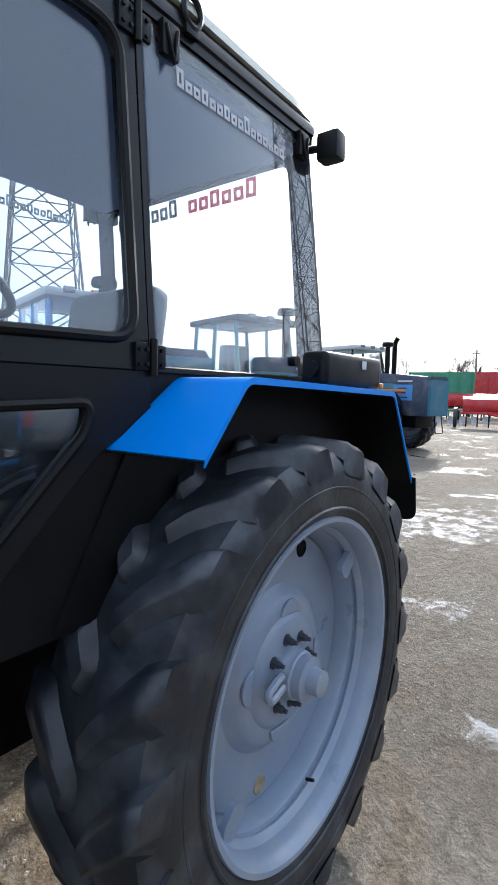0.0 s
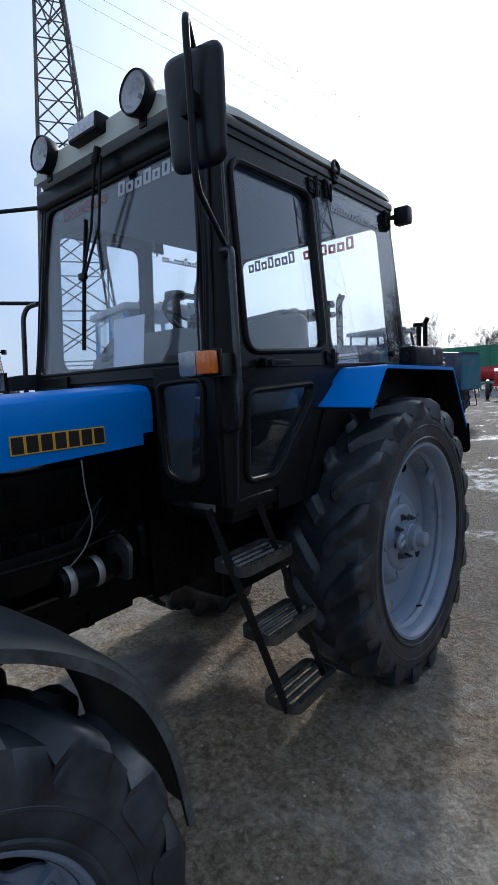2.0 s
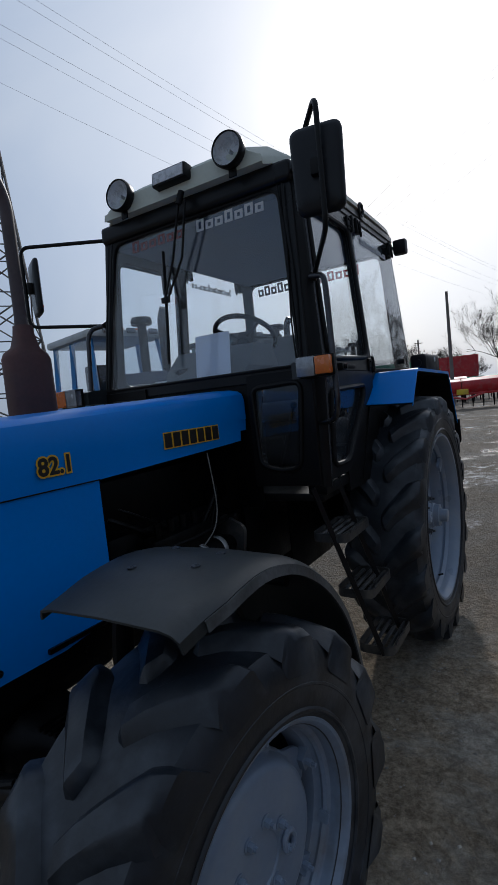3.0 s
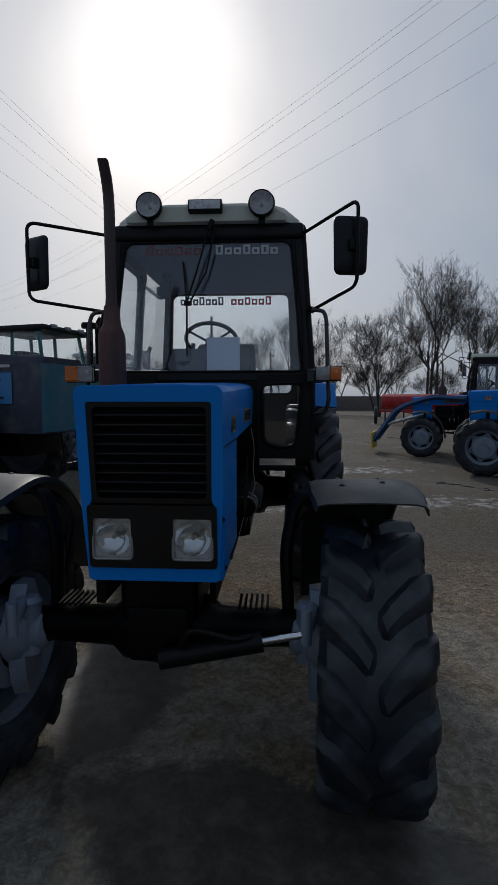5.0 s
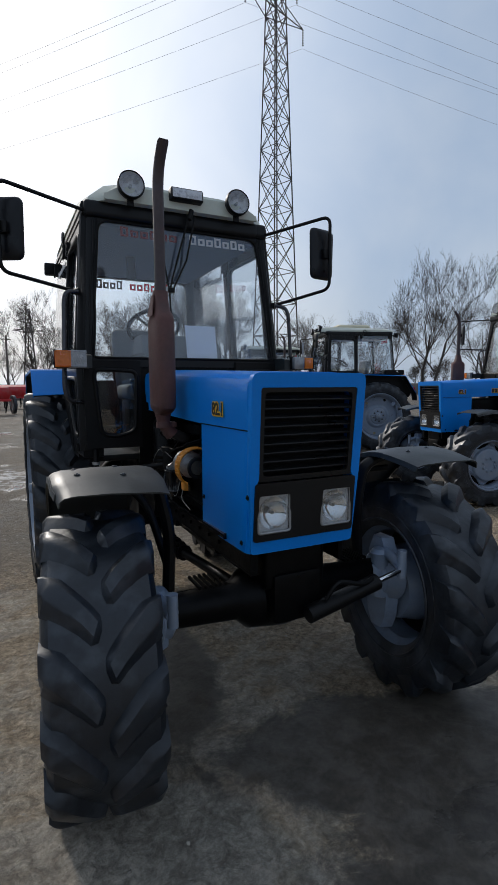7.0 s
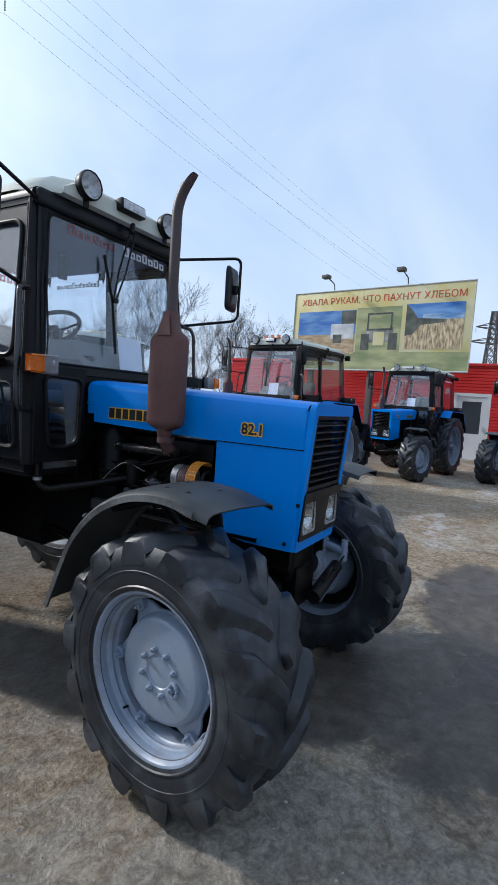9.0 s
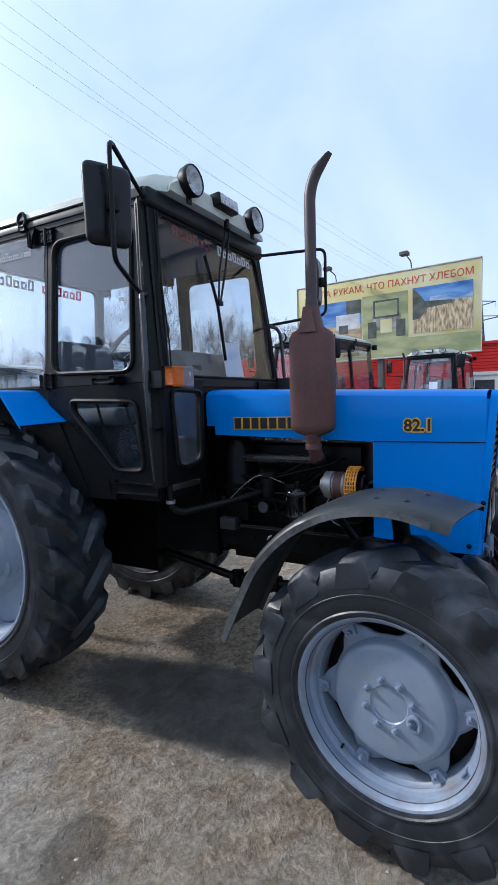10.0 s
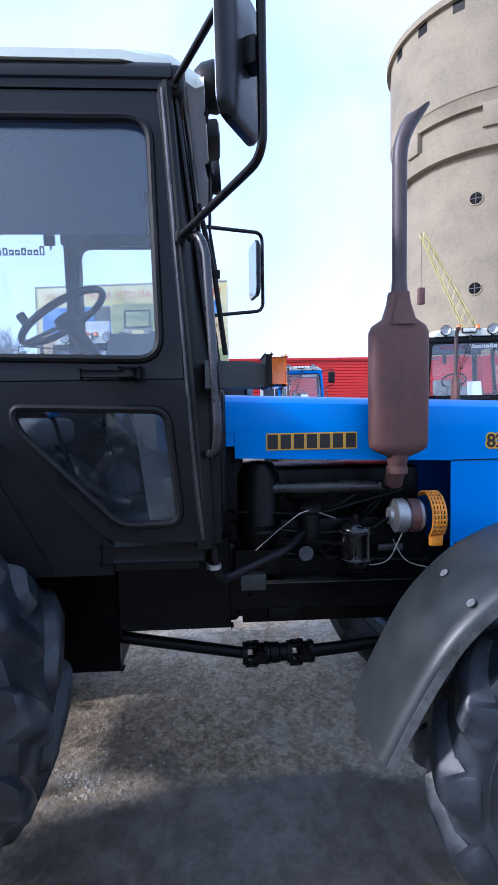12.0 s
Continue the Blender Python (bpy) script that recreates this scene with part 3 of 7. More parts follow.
def tyre(half, bead, radius, lugs, lug_w, lug_h, sweep):
    """Carcass and chevron lugs of a tractor tyre about the x axis; rolls so that the chevron's point leads."""
    c = radius - lug_h
    prof = [(-half * 0.82, bead), (-half * 0.96, bead + 0.03), (-half * 1.0, bead + (c - bead) * 0.35), (-half * 1.02, bead + (c - bead) * 0.6),
            (-half * 0.97, c - 0.035), (-half * 0.86, c - 0.008), (-half * 0.45, c + 0.002)]
    prof = prof + [(0, c + 0.004)] + [(-a, r) for a, r in prof[::-1]]
    bm = lathe(prof, 72)
    # moulded rings on the side wall
    for s in (-1, 1):
        for f, d in ((0.2, 0.0012), (0.5, 0.001)):
            rr = bead + (c - bead) * f
            a = half * (1.0 if f < 0.4 else 1.015)
            lathe([(s * (a - 0.004), rr - 0.008), (s * (a + d), rr - 0.003), (s * (a + d), rr + 0.003), (s * (a - 0.004), rr + 0.008)], 72, bm=bm)
    rng = random.Random(lugs)
    fs = (0.0, 0.07, 0.25, 0.5, 0.72, 0.86, 0.94, 1.0)
    for k in range(lugs):
        for s in (-1, 1):
            t0 = 2 * math.pi * (k + (0.5 if s > 0 else 0.0) + rng.uniform(-0.02, 0.02)) / lugs
            rows = []
            for i, f in enumerate(fs):
                a = s * half * (0.05 + 0.95 * f)
                th = t0 - sweep * (f ** 0.82)
                w = lug_w * (0.62 if i == 0 else 0.85 + 0.3 * f)
                top = (c + 0.008 if i == 0 else radius - 0.004 if i == 1 else radius) - 0.010 * f * f - (0.006 if f > 0.9 else 0) - (0.012 if f == 1.0 else 0)
                low = c - 0.012 - 0.062 * max(0, f - 0.8) / 0.2
                dt, da = w / radius / 2, s * w * 0.24
                row = []
                for side, rr, kk in ((-1, low, 1.85), (-1, top - 0.008, 0.95), (-1, top, 0.66), (1, top, 0.66), (1, top - 0.008, 0.95), (1, low, 1.85)):
                    ang = th + side * dt * kk
                    ax = a + side * da * kk * (1 if f < 0.9 else 0.25) * 0.7
                    if f == 1.0:
                        ax = s * half * (1.035 if rr == low else 1.02)
                    row.append(bm.verts.new((ax, -rr * math.sin(ang), rr * math.cos(ang))))
                rows.append(row)
            for p, q in zip(rows, rows[1:]):
                for j in range(5):
                    bm.faces.new((p[j], p[j + 1], q[j + 1], q[j]))
            bm.faces.new(rows[0])
            bm.faces.new(rows[-1][::-1])
    return bm


def rear_wheel(parent, side):
    """Wheel centre at x = 0.73; built facing +x and turned for the right side."""
    hub = new("rear_wheel")
    hub.parent = parent
    hub.location = (side * 0.73, 0, 0.75)
    hub.rotation_euler = (0.55 if side > 0 else 0.2, 0, 0 if side > 0 else math.pi)
    ty = tyre(0.205, 0.505, 0.773, 18, 0.077, 0.039, 0.29)
    if side < 0:
        moved(ty, Matrix.Diagonal((1, -1, 1, 1)))
    part("tyre", ty, "rubber", hub, "black ribbed tractor tyre with dried dust")
    rim = lathe([(0.172, 0.512), (0.186, 0.526), (0.196, 0.522), (0.194, 0.508), (0.178, 0.496), (0.155, 0.488), (0.125, 0.484), (0.112, 0.470), (0.104, 0.466), (0.098, 0.474), (0.088, 0.476), (0.082, 0.466), (0.074, 0.462), (0.03, 0.455), (0.0, 0.450), (-0.05, 0.452), (-0.1, 0.47), (-0.16, 0.488), (-0.186, 0.526), (-0.172, 0.515), (-0.12, 0.50), (0.1, 0.48)], 72, closed=True)
    part("rim", rim, "rim", hub, "silver-grey painted steel rim", 30)
    disc = lathe([(0.008, 0.452), (0.016, 0.44), (0.018, 0.36), (0.018, 0.275), (0.026, 0.262), (0.046, 0.245), (0.058, 0.228), (0.062, 0.21), (0.060, 0.185), (0.070, 0.175), (0.078, 0.16), (0.078, 0.0001),
                  (0.06, 0.0001), (0.05, 0.2), (0.0, 0.28), (-0.004, 0.452)], 72, closed=True)
    part("disc", disc, "rim", hub, "grey dished wheel disc", 30)
    boss = lathe([(0.07, 0.088), (0.10, 0.085), (0.105, 0.08), (0.125, 0.078), (0.13, 0.072), (0.155, 0.07), (0.16, 0.07), (0.162, 0.05), (0.165, 0.042), (0.205, 0.04), (0.208, 0.035), (0.208, 0.0001)], 32)
    part("hub", boss, "rim", hub, "grey cast hub with a clamp collar")
    eye = tube(curve([(0.11, -0.06, 0.075), (0.13, -0.1, 0.12), (0.13, -0.15, 0.13), (0.13, -0.155, 0.09), (0.12, -0.08, 0.055)], 0.03), 0.013, 8)
    part("hub_key", eye, "rim", hub)
    b = None
    for k in range(8):
        a = 2 * math.pi * (k + 0.5) / 8
        at = (0.08, 0.114 * math.cos(a), 0.114 * math.sin(a))
        if b is None:
            b = part("wheel_bolt", bolt(0.013, 0.026), "boltsteel", hub, "dull steel hexagon wheel bolt")
            b.location = at
        else:
            again(b, hub, at)
    for k, a in enumerate((0.6, 1.75, 2.9, 4.0, 5.2)):
        bm = lathe([(0.009, 0.033), (0.0155, 0.031), (0.0165, 0.028), (0.0150, 0.026), (0.0150, 0.0001)], 20)
        o = part("disc_hole", bm, "plug" if k % 2 else "iron", hub, "round hole in the disc, partly plugged with mud")
        o.location = (0.005, 0.395 * math.cos(a), 0.395 * math.sin(a))
    ear = None
    for a in (0.15, 3.3):
        if ear is None:
            bm = plate(rounded([(-0.04, -0.05), (0.04, -0.05), (0.03, 0.045), (-0.03, 0.045)], 0.03), [], 0.02, lambda u, v, w: (0.10 + w, v, u))
            ear = part("rim_lug", bm, "rim", hub)
            ear.rotation_euler = (a, 0, 0)
            ear.data.transform(Matrix.Translation((0, 0.435, 0)))
        else:
            again(ear, hub, (0, 0, 0), (a, 0, 0))
    for a in (0.9, 2.47, 4.04, 5.6):
        moon = [(0.048 * math.sin(k * math.pi / 12), 0.055 * math.cos(k * math.pi / 12)) for k in range(13)]
        bm = plate([(-v, u) for u, v in moon], [], 0.010, lambda u, v, w: (0.070 - w, 0.186 + v, u), 0.002)
        o = part("disc_pad", bm, "rim", hub, "half-round pressing in the wheel disc")
        o.rotation_euler = (a, 0, 0)
    for a in (1.3, 4.4):
        valve = cyl((0.10, 0.452, 0.0), (0.13, 0.44, 0.0), 0.006, 8)
        part("valve", valve, "seal", hub).rotation_euler = (a, 0, 0)
    return hub


def front_wheel(parent, side):
    hub = new("front_wheel")
    hub.parent = parent
    hub.location = (0.825 if side > 0 else -0.80, -2.42, 0.525)
    hub.rotation_euler = (0.3 if side > 0 else 0.1, 0, (0 if side > 0 else math.pi) - radians(STEER))
    ty = tyre(0.185, 0.305, 0.550, 14, 0.074, 0.037, 0.36)
    if side < 0:
        moved(ty, Matrix.Diagonal((1, -1, 1, 1)))
    part("tyre", ty, "rubber", hub, "black ribbed front tractor tyre with grey dust")
    rim = lathe([(0.15, 0.318), (0.163, 0.331), (0.171, 0.332), (0.174, 0.327), (0.171, 0.319), (0.158, 0.309), (0.142, 0.304), (0.132, 0.306), (0.122, 0.304), (0.116, 0.294), (0.106, 0.289), (0.098, 0.292), (0.088, 0.290), (0.080, 0.283), (0.05, 0.279), (0.0, 0.276), (-0.1, 0.28), (-0.165, 0.328), (-0.15, 0.322),
                 (-0.1, 0.31), (0.1, 0.31)], 72, closed=True)
    part("rim", rim, "rimworn", hub, "silver-grey painted steel rim with chipped edge", 30)
    # a round flat dish on a flange with six broad lobes
    seg = 96
    bm = bmesh.new()
    rings = []
    for a, r, wave in ((0.050, 0.247, 0.034), (0.060, 0.247, 0.034), (0.064, 0.243, 0.033), (0.068, 0.232, 0.022), (0.072, 0.221, 0), (0.082, 0.216, 0), (0.098, 0.211, 0), (0.108, 0.203, 0), (0.112, 0.19, 0),
                       (0.1125, 0.068, 0), (0.108, 0.064, 0)):
        ring = []
        for k in range(seg):
            t = 2 * math.pi * k / seg
            rr = r + wave * max(-0.55, math.cos(6 * t))
            ring.append(bm.verts.new((a, rr * math.cos(t), rr * math.sin(t))))
        rings.append(ring)
    for p, q in zip(rings, rings[1:]):
        for k in range(seg):
            bm.faces.new((p[k], p[(k + 1) % seg], q[(k + 1) % seg], q[k]))
    bm.faces.new(rings[-1])
    bm.faces.new(rings[0])
    part("disc", bm, "rim", hub, "grey pressed wheel disc with a flat dish", 35)
    inner = lathe([(-0.14, 0.09), (-0.14, 0.17), (-0.02, 0.2), (0.03, 0.2), (0.04, 0.0001)], 32)
    part("final_drive", inner, "rim", hub, "grey cast final drive housing")
    # dark plate put in for the shade seen through the slots
    part("drum", lathe([(0.02, 0.283), (0.03, 0.18), (0.03, 0.0001)], 36), "iron", hub, "dark plate behind the disc that stands for shade in the slots")
    b = None
    for k in range(8):
        a = 2 * math.pi * k / 8 + 0.2
        at = (0.1125, 0.088 * math.cos(a), 0.088 * math.sin(a))
        if b is None:
            b = part("wheel_bolt", bolt(0.0115, 0.017), "rim", hub, "grey painted wheel bolt")
            b.location = at
        else:
            again(b, hub, at)
    c = None
    for k in range(6):
        a = math.pi / 3 * k
        if c is None:
            bm = bevelled(loft([[(x, y, w * u) for y, w in ((0.246, 0.018), (0.294, 0.03)) for u in ((-1, 1) if y < 0.27 else (1, -1))] for x in (0.060, 0.086)], closed=True), 0.006)
            cyl((0.084, 0.262, 0), (0.104, 0.262, 0), 0.0105, 6, bm=bm)
            cyl((0.104, 0.262, 0), (0.116, 0.262, 0), 0.006, 8, bm=bm)
            c = part("rim_clamp", bm, "rim", hub, "grey clamp with a nut between disc and rim")
            c.rotation_euler = (a, 0, 0)
        else:
            again(c, hub, (0, 0, 0), (a, 0, 0))
    strap = plate(rounded([(-0.035, -0.014), (0.03, -0.018), (0.036, 0.012), (-0.03, 0.016)], 0.01), [], 0.006, lambda u, v, w: (0.11 + 0.5 * u, 0.285 + w, v), 0.001)
    part("rim_stop", strap, "rim", hub, "grey welded stop inside the rim").rotation_euler = (-0.62, 0, 0)
    valve = cyl((0.10, 0.285, 0.0), (0.128, 0.276, 0.0), 0.005, 8)
    part("valve", valve, "seal", hub).rotation_euler = (-2.35, 0, 0)
    ring = tube([(0.120, 0.088 + 0.020 * math.cos(t), -0.045 + 0.025 * math.sin(t)) for t in (2 * math.pi * k / 16 for k in range(17))], 0.008, 8)
    part("towing_ring", ring, "rim", hub)
    return hub


def side_x(z):
    """How far the cab's side stands from the middle at a height."""
    return 0.672 - max(0.0, z - 1.70) * 0.072


def front_y(z):
    """Where the cab's front stands at a height."""
    return -1.262 + max(0.0, z - 1.70) * 0.118


def letter_bars(u0, u1, v0, v1, tall, put, mat, t, label, grow=0.0, deep=0.0015, solid=False):
    """Plain upright bars of the size of letters; tall names those that reach the full height."""
    step_ = (u1 - u0) / len(tall)
    g = math.copysign(grow, step_)
    stroke, rise = step_ * 0.25, (v1 - v0) * 0.2
    bm = None
    for k, h in enumerate(tall):
        a, b = u0 + step_ * (k + 0.10), u0 + step_ * (k + 0.90)
        top = v0 + (v1 - v0) * h
        hole = [(a + stroke + g * 0.5, v0 + rise + grow * 0.5), (b - stroke - g * 0.5, v0 + rise + grow * 0.5), (b - stroke - g * 0.5, top - rise - grow * 0.5), (a + stroke + g * 0.5, top - rise - grow * 0.5)]
        bm = join(bm, plate([(a - g, v0 - grow), (b + g, v0 - grow), (b + g, top + grow), (a - g, top + grow)], [] if solid else [hole], deep, put))
    return part("lettering_strip", bm, mat, t, label)


def cab(t):
    def sp(s, dx=0.0):
        return lambda u, v, w: (s * (side_x(v) + dx - w), u, v)

    for s in (1, -1):
        # door: upper frame with its window, lower panel with a slanted window
        hole = rounded([(-0.522, 1.775), (-1.10, 1.76), (-1.08, 2.49), (-0.527, 2.49)], 0.075, 6)
        up = [(-0.475, 1.70), (-1.172, 1.70), (-1.125, 2.575), (-0.475, 2.575)]
        door = part("door", plate(up, [hole], 0.035, sp(s), 0.004), "cabgrey", t, "dark grey cab door with rounded window")
        low = rounded([(-0.475, 1.70), (-0.475, 1.58), (-0.62, 1.52), (-0.93, 1.205), (-1.235, 1.20), (-1.172, 1.70)], [0, 0.02, 0.05, 0.05, 0.01, 0])
        lhole = rounded([(-0.655, 1.625), (-1.115, 1.61), (-1.15, 1.262), (-0.965, 1.258), (-0.665, 1.56)], 0.045)
        part("door_panel", plate(low, [lhole], 0.035, sp(s), 0.004), "cabgrey", door)
        part("seal", ring_tube(hole, 0.013, sp(s, 0.003)), "seal", door, "black rubber window seal")
        part("seal", ring_tube(lhole, 0.013, sp(s, 0.003)), "seal", door, "black rubber window seal")
        g = part("door_glass", plate(hole, [], 0.005, sp(s, -0.015)), "glass", door, "clear door window", recalc=False)
        g2 = part("lower_glass", plate(lhole, [], 0.005, sp(s, -0.015)), "lowglass", door, "dusty lower door window", recalc=False)
        g.visible_shadow = g2.visible_shadow = False
        h = box((s * 0.68, -1.045, 1.702), (s * 0.715, -0.985, 1.735), 0.006)
        box((s * 0.70, -1.03, 1.708), (s * 0.722, -0.875, 1.728), 0.006, bm=h)
        cyl((s * 0.66, -1.012, 1.718), (s * 0.727, -1.012, 1.718), 0.012, 12, bm=h)
        part("door_handle", h, "seal", door, "black push-button door handle")
        for z in (2.53, 1.735):
            x = side_x(z)
            hb = box((s * (x - 0.002), -0.53, z - 0.035), (s * (x + 0.012), -0.482, z + 0.035), 0.006)
            box((s * (x - 0.002), -0.468, z - 0.028), (s * (x + 0.012), -0.43, z + 0.032), 0.006, bm=hb)
            cyl((s * (x + 0.014), -0.475, z - 0.045), (s * (x + 0.014), -0.475, z + 0.045), 0.010, 10, bm=hb)
            for yy in (-0.518, -0.496, -0.447):
                for zz in (-0.018, 0.018):
                    cyl((s * (x + 0.01), yy, z + zz), (s * (x + 0.018), yy, z + zz), 0.0055, 8, bm=hb)
            part("hinge", hb, "black", door, "black bolted door hinge")
        # rear side window and its pillar
        rout = [(-0.475, 1.70), (-0.475, 2.575), (0.36, 2.575), (0.43, 1.70)]
        part("rear_frame", plate(rout, [[(-0.452, 1.715), (-0.452, 2.56), (0.335, 2.56), (0.40, 1.715)]], 0.03, sp(s), 0.003), "cabgrey", t, "slim dark frame of the rear quarter window")
        g = part("quarter_glass", plate([(-0.452, 1.715), (-0.452, 2.56), (0.335, 2.56), (0.40, 1.715)], [], 0.005, sp(s, 0.004)), "glass", t, "hinged rear quarter window", recalc=False)
        g.visible_shadow = False
        knob = cyl((s * side_x(1.77), 0.18, 1.765), (s * (side_x(1.77) + 0.03), 0.18, 1.765), 0.018, 14)
        part("window_knob", knob, "seal", t)
        for yy in (-0.37, 0.29):
            x = side_x(2.54)
            hb = box((s * (x + 0.002), yy - 0.03, 2.50), (s * (x + 0.022), yy + 0.03, 2.585), 0.006)
            tube([(s * (x + 0.02), yy - 0.02, 2.57), (s * (x + 0.03), yy, 2.485), (s * (x + 0.02), yy + 0.02, 2.57)], 0.007, 8, bm=hb)
            part("window_hinge", hb, "black", t, "black quarter window hinge")
        # white script high on the quarter glass
        letter_bars(-0.345 if s > 0 else 0.175, 0.175 if s > 0 else -0.345, 2.45, 2.50, (1, .6, .6, .8, .6, .6, .8, .6, .6, 1, .6, .6, .6, .3, .6, .6), sp(s, 0.0065), "white", t, "white lettering bars on the quarter glass")
        # lower side wall behind the door
        wall = [(-0.48, 1.70), (-0.48, 1.575), (-0.625, 1.515), (-0.935, 1.195), (-0.935, 1.10), (0.42, 1.10), (0.43, 1.70)]
        part("side_wall", plate(wall, [], 0.03, sp(s, -0.012)), "black", t)
        # front post, running down to the floor
        post = loft([[(s * (side_x(z) + a), front_y(z) + b, z) for a, b in ((0.006, c + 0.04), (0.014, c + 0.012), (0.008, c), (-0.035, 0.006), (-0.07, 0.008), (-0.07, 0.014), (-0.03, 0.075))]
                     for z, c in ((1.18, 0.022), (1.45, 0.036), (1.70, 0.05), (2.10, 0.034), (2.50, 0.014), (2.60, 0.01))], closed=True)
        part("front_post", post, "black", t, "thick dark front post")
        trim = tube([(s * (side_x(z) + 0.008), y, z) for z, y in ((2.575, -1.122), (2.1, -1.152), (1.70, -1.178), (1.45, -1.195), (1.21, -1.216))], 0.0065, 8)
        part("post_trim", trim, "rail", t, "worn bright strip along the door edge")
        for q, dx in ((0.0, 0.0), (1.7, 0.022)):
            line = [(s * (side_x(z) - 0.075 + dx + 0.006 * math.sin(9 * z + q)), front_y(z) - 0.018 - 0.004 * math.cos(7 * z + q), z) for z in [2.56 - 0.055 * k for k in range(16)]]
            part("lamp_cable", tube(line, 0.0042, 6), "seal", t, "black lamp cable clipped to the post")
        # foot window beside the hood
        fh = rounded([(0.345, 1.655), (0.60, 1.665), (0.565, 1.275), (0.47, 1.26), (0.36, 1.29)], 0.05)
        fo = [(0.32, 1.72), (0.655, 1.72), (0.655, 1.19), (0.32, 1.19)]
        fp = lambda u, v, w, s=s: (s * u, -1.272 + (0.66 - u) * -0.02 + w, v)
        part("front_panel", plate(fo, [fh], 0.03, fp, 0.003), "black", t, "black panel with a small foot window")
        part("seal", ring_tube(fh, 0.012, lambda u, v, w, s=s: fp(u, v, -0.003)), "seal", t)
        g = part("foot_glass", plate(fh, [], 0.005, lambda u, v, w, s=s: fp(u, v, w + 0.012)), "lowglass", t, "dusty foot window", recalc=False)
        g.visible_shadow = False
    # windscreen
    wp = lambda u, v, w: (u, front_y(v) + w - 0.006, v)
    hole = rounded([(-0.60, 1.735), (0.60, 1.735), (0.525, 2.555), (-0.525, 2.555)], [0.04, 0.04, 0.07, 0.07])
    part("windscreen_frame", plate(rounded([(-0.645, 1.68), (0.645, 1.68), (0.585, 2.635), (-0.585, 2.635)], [0.0, 0.0, 0.09, 0.09]), [hole], 0.012, wp, 0.003), "cabgrey", t, "dark windscreen surround")
    part("seal", ring_tube(hole, 0.008, wp), "seal", t)
    g = part("windscreen", plate(hole, [], 0.005, lambda u, v, w: wp(u, v, w + 0.005)), "glass", t, "clear windscreen with lettering strips", recalc=False)
    g.visible_shadow = False
    part("firewall", box((-0.335, -1.258, 1.08), (0.335, -1.24, 1.715), 0.004), "iron", t, "black bulkhead between engine and cab")
    wd = lambda u, v, w: wp(u, v, w + 0.006)
    letter_bars(0.045, 0.45, 2.475, 2.535, (1, .72, .72, 1, .72, .95, .72), wd, "white", t, "white lettering bars on the windscreen")
    letter_bars(-0.40, -0.03, 2.475, 2.535, (1, .72, .72, .9, .72, .72), wd, "oldred", t, "dark red lettering bars on the windscreen")
    part("paper_sheet", plate([(0.0, 1.725), (0.21, 1.725), (0.205, 1.955), (-0.005, 1.955)], [], 0.002, lambda u, v, w: wp(u, v, w + 0.028 + (v - 1.72) * 0.03)), "paper", t, "white paper sheet leaning inside the windscreen")
    # rear wall with its window
    bp = lambda u, v, w: (u, 0.425 - (v - 1.70) * 0.078 - w, v)
    bh = rounded([(-0.575, 1.62), (0.575, 1.62), (0.535, 2.522), (-0.535, 2.522)], 0.06)
    part("rear_wall", plate([(-0.66, 1.10), (0.66, 1.10), (0.61, 2.60), (-0.61, 2.60)], [bh], 0.035, bp, 0.003), "cabgrey", t, "dark rear wall with a wide window")
    g = part("rear_glass", plate(bh, [], 0.005, lambda u, v, w: bp(u, v, w + 0.012)), "glass", t, "rear window with red lettering strip", recalc=False)
    g.visible_shadow = False
    bd = lambda u, v, w: bp(u, v, w + 0.018)
    letter_bars(0.385, 0.0, 2.437, 2.512, (1, .72, .72, .9, .72, .72), bd, "redink", t, "red lettering bars on the rear glass")
    letter_bars(-0.06, -0.475, 2.437, 2.512, (1, .72, .72, 1, .72, .95, .72), bd, "greyink", t, "dark lettering bars on the rear glass")
    # roof: gutter frame, pale cap, lining
    gut = loft([[(x * k, y, z) for x, y in ((0.615, -1.15), (0.615, 0.37), (-0.615, 0.37), (-0.615, -1.15))] for k, z in ((1.0, 2.575), (1.0, 2.60), (1.012, 2.605), (1.012, 2.632), (0.995, 2.652), (0.96, 2.664))], closed=True)
    part("gutter", gut, "cabgrey", t, "dark roof gutter frame")
    secs = []
    for y, zt, w in ((-1.245, 2.70, 0.485), (-1.24, 2.745, 0.48), (-1.215, 2.768, 0.47), (-1.14, 2.772, 0.56), (-1.0, 2.77, 0.60), (-0.3, 2.76, 0.605), (0.25, 2.74, 0.60), (0.37, 2.715, 0.59), (0.40, 2.69, 0.58)):
        e = 2.688
        secs.append([(-w * 1.035, y, 2.655), (-w * 1.02, y, e), (-w * 0.86, y, max(e + 0.004, zt - 0.012)), (-w * 0.5, y, max(e + 0.006, zt)), (w * 0.5, y, max(e + 0.006, zt)), (w * 0.86, y, max(e + 0.004, zt - 0.012)), (w * 1.02, y, e), (w * 1.035, y, 2.655)])
    part("roof", loft(secs, closed=True), "roof", t, "pale grey pressed roof cap", 30)
    visor = box((-0.605, -1.19, 2.565), (0.605, -1.07, 2.662), 0.03, 4)
    part("front_header", visor, "cabgrey", t)
    part("headliner", box((-0.565, -1.10, 2.535), (0.565, 0.335, 2.574), 0.015), "headliner", t, "grey cab headliner")
    for s in (1, -1):
        # lifting eye on the roof edge
        e = tube([(s * 0.627, -0.29 + 0.032 * math.cos(a), 2.655 + 0.038 * math.sin(a)) for a in (2 * math.pi * k / 18 for k in range(19))], 0.009, 8)
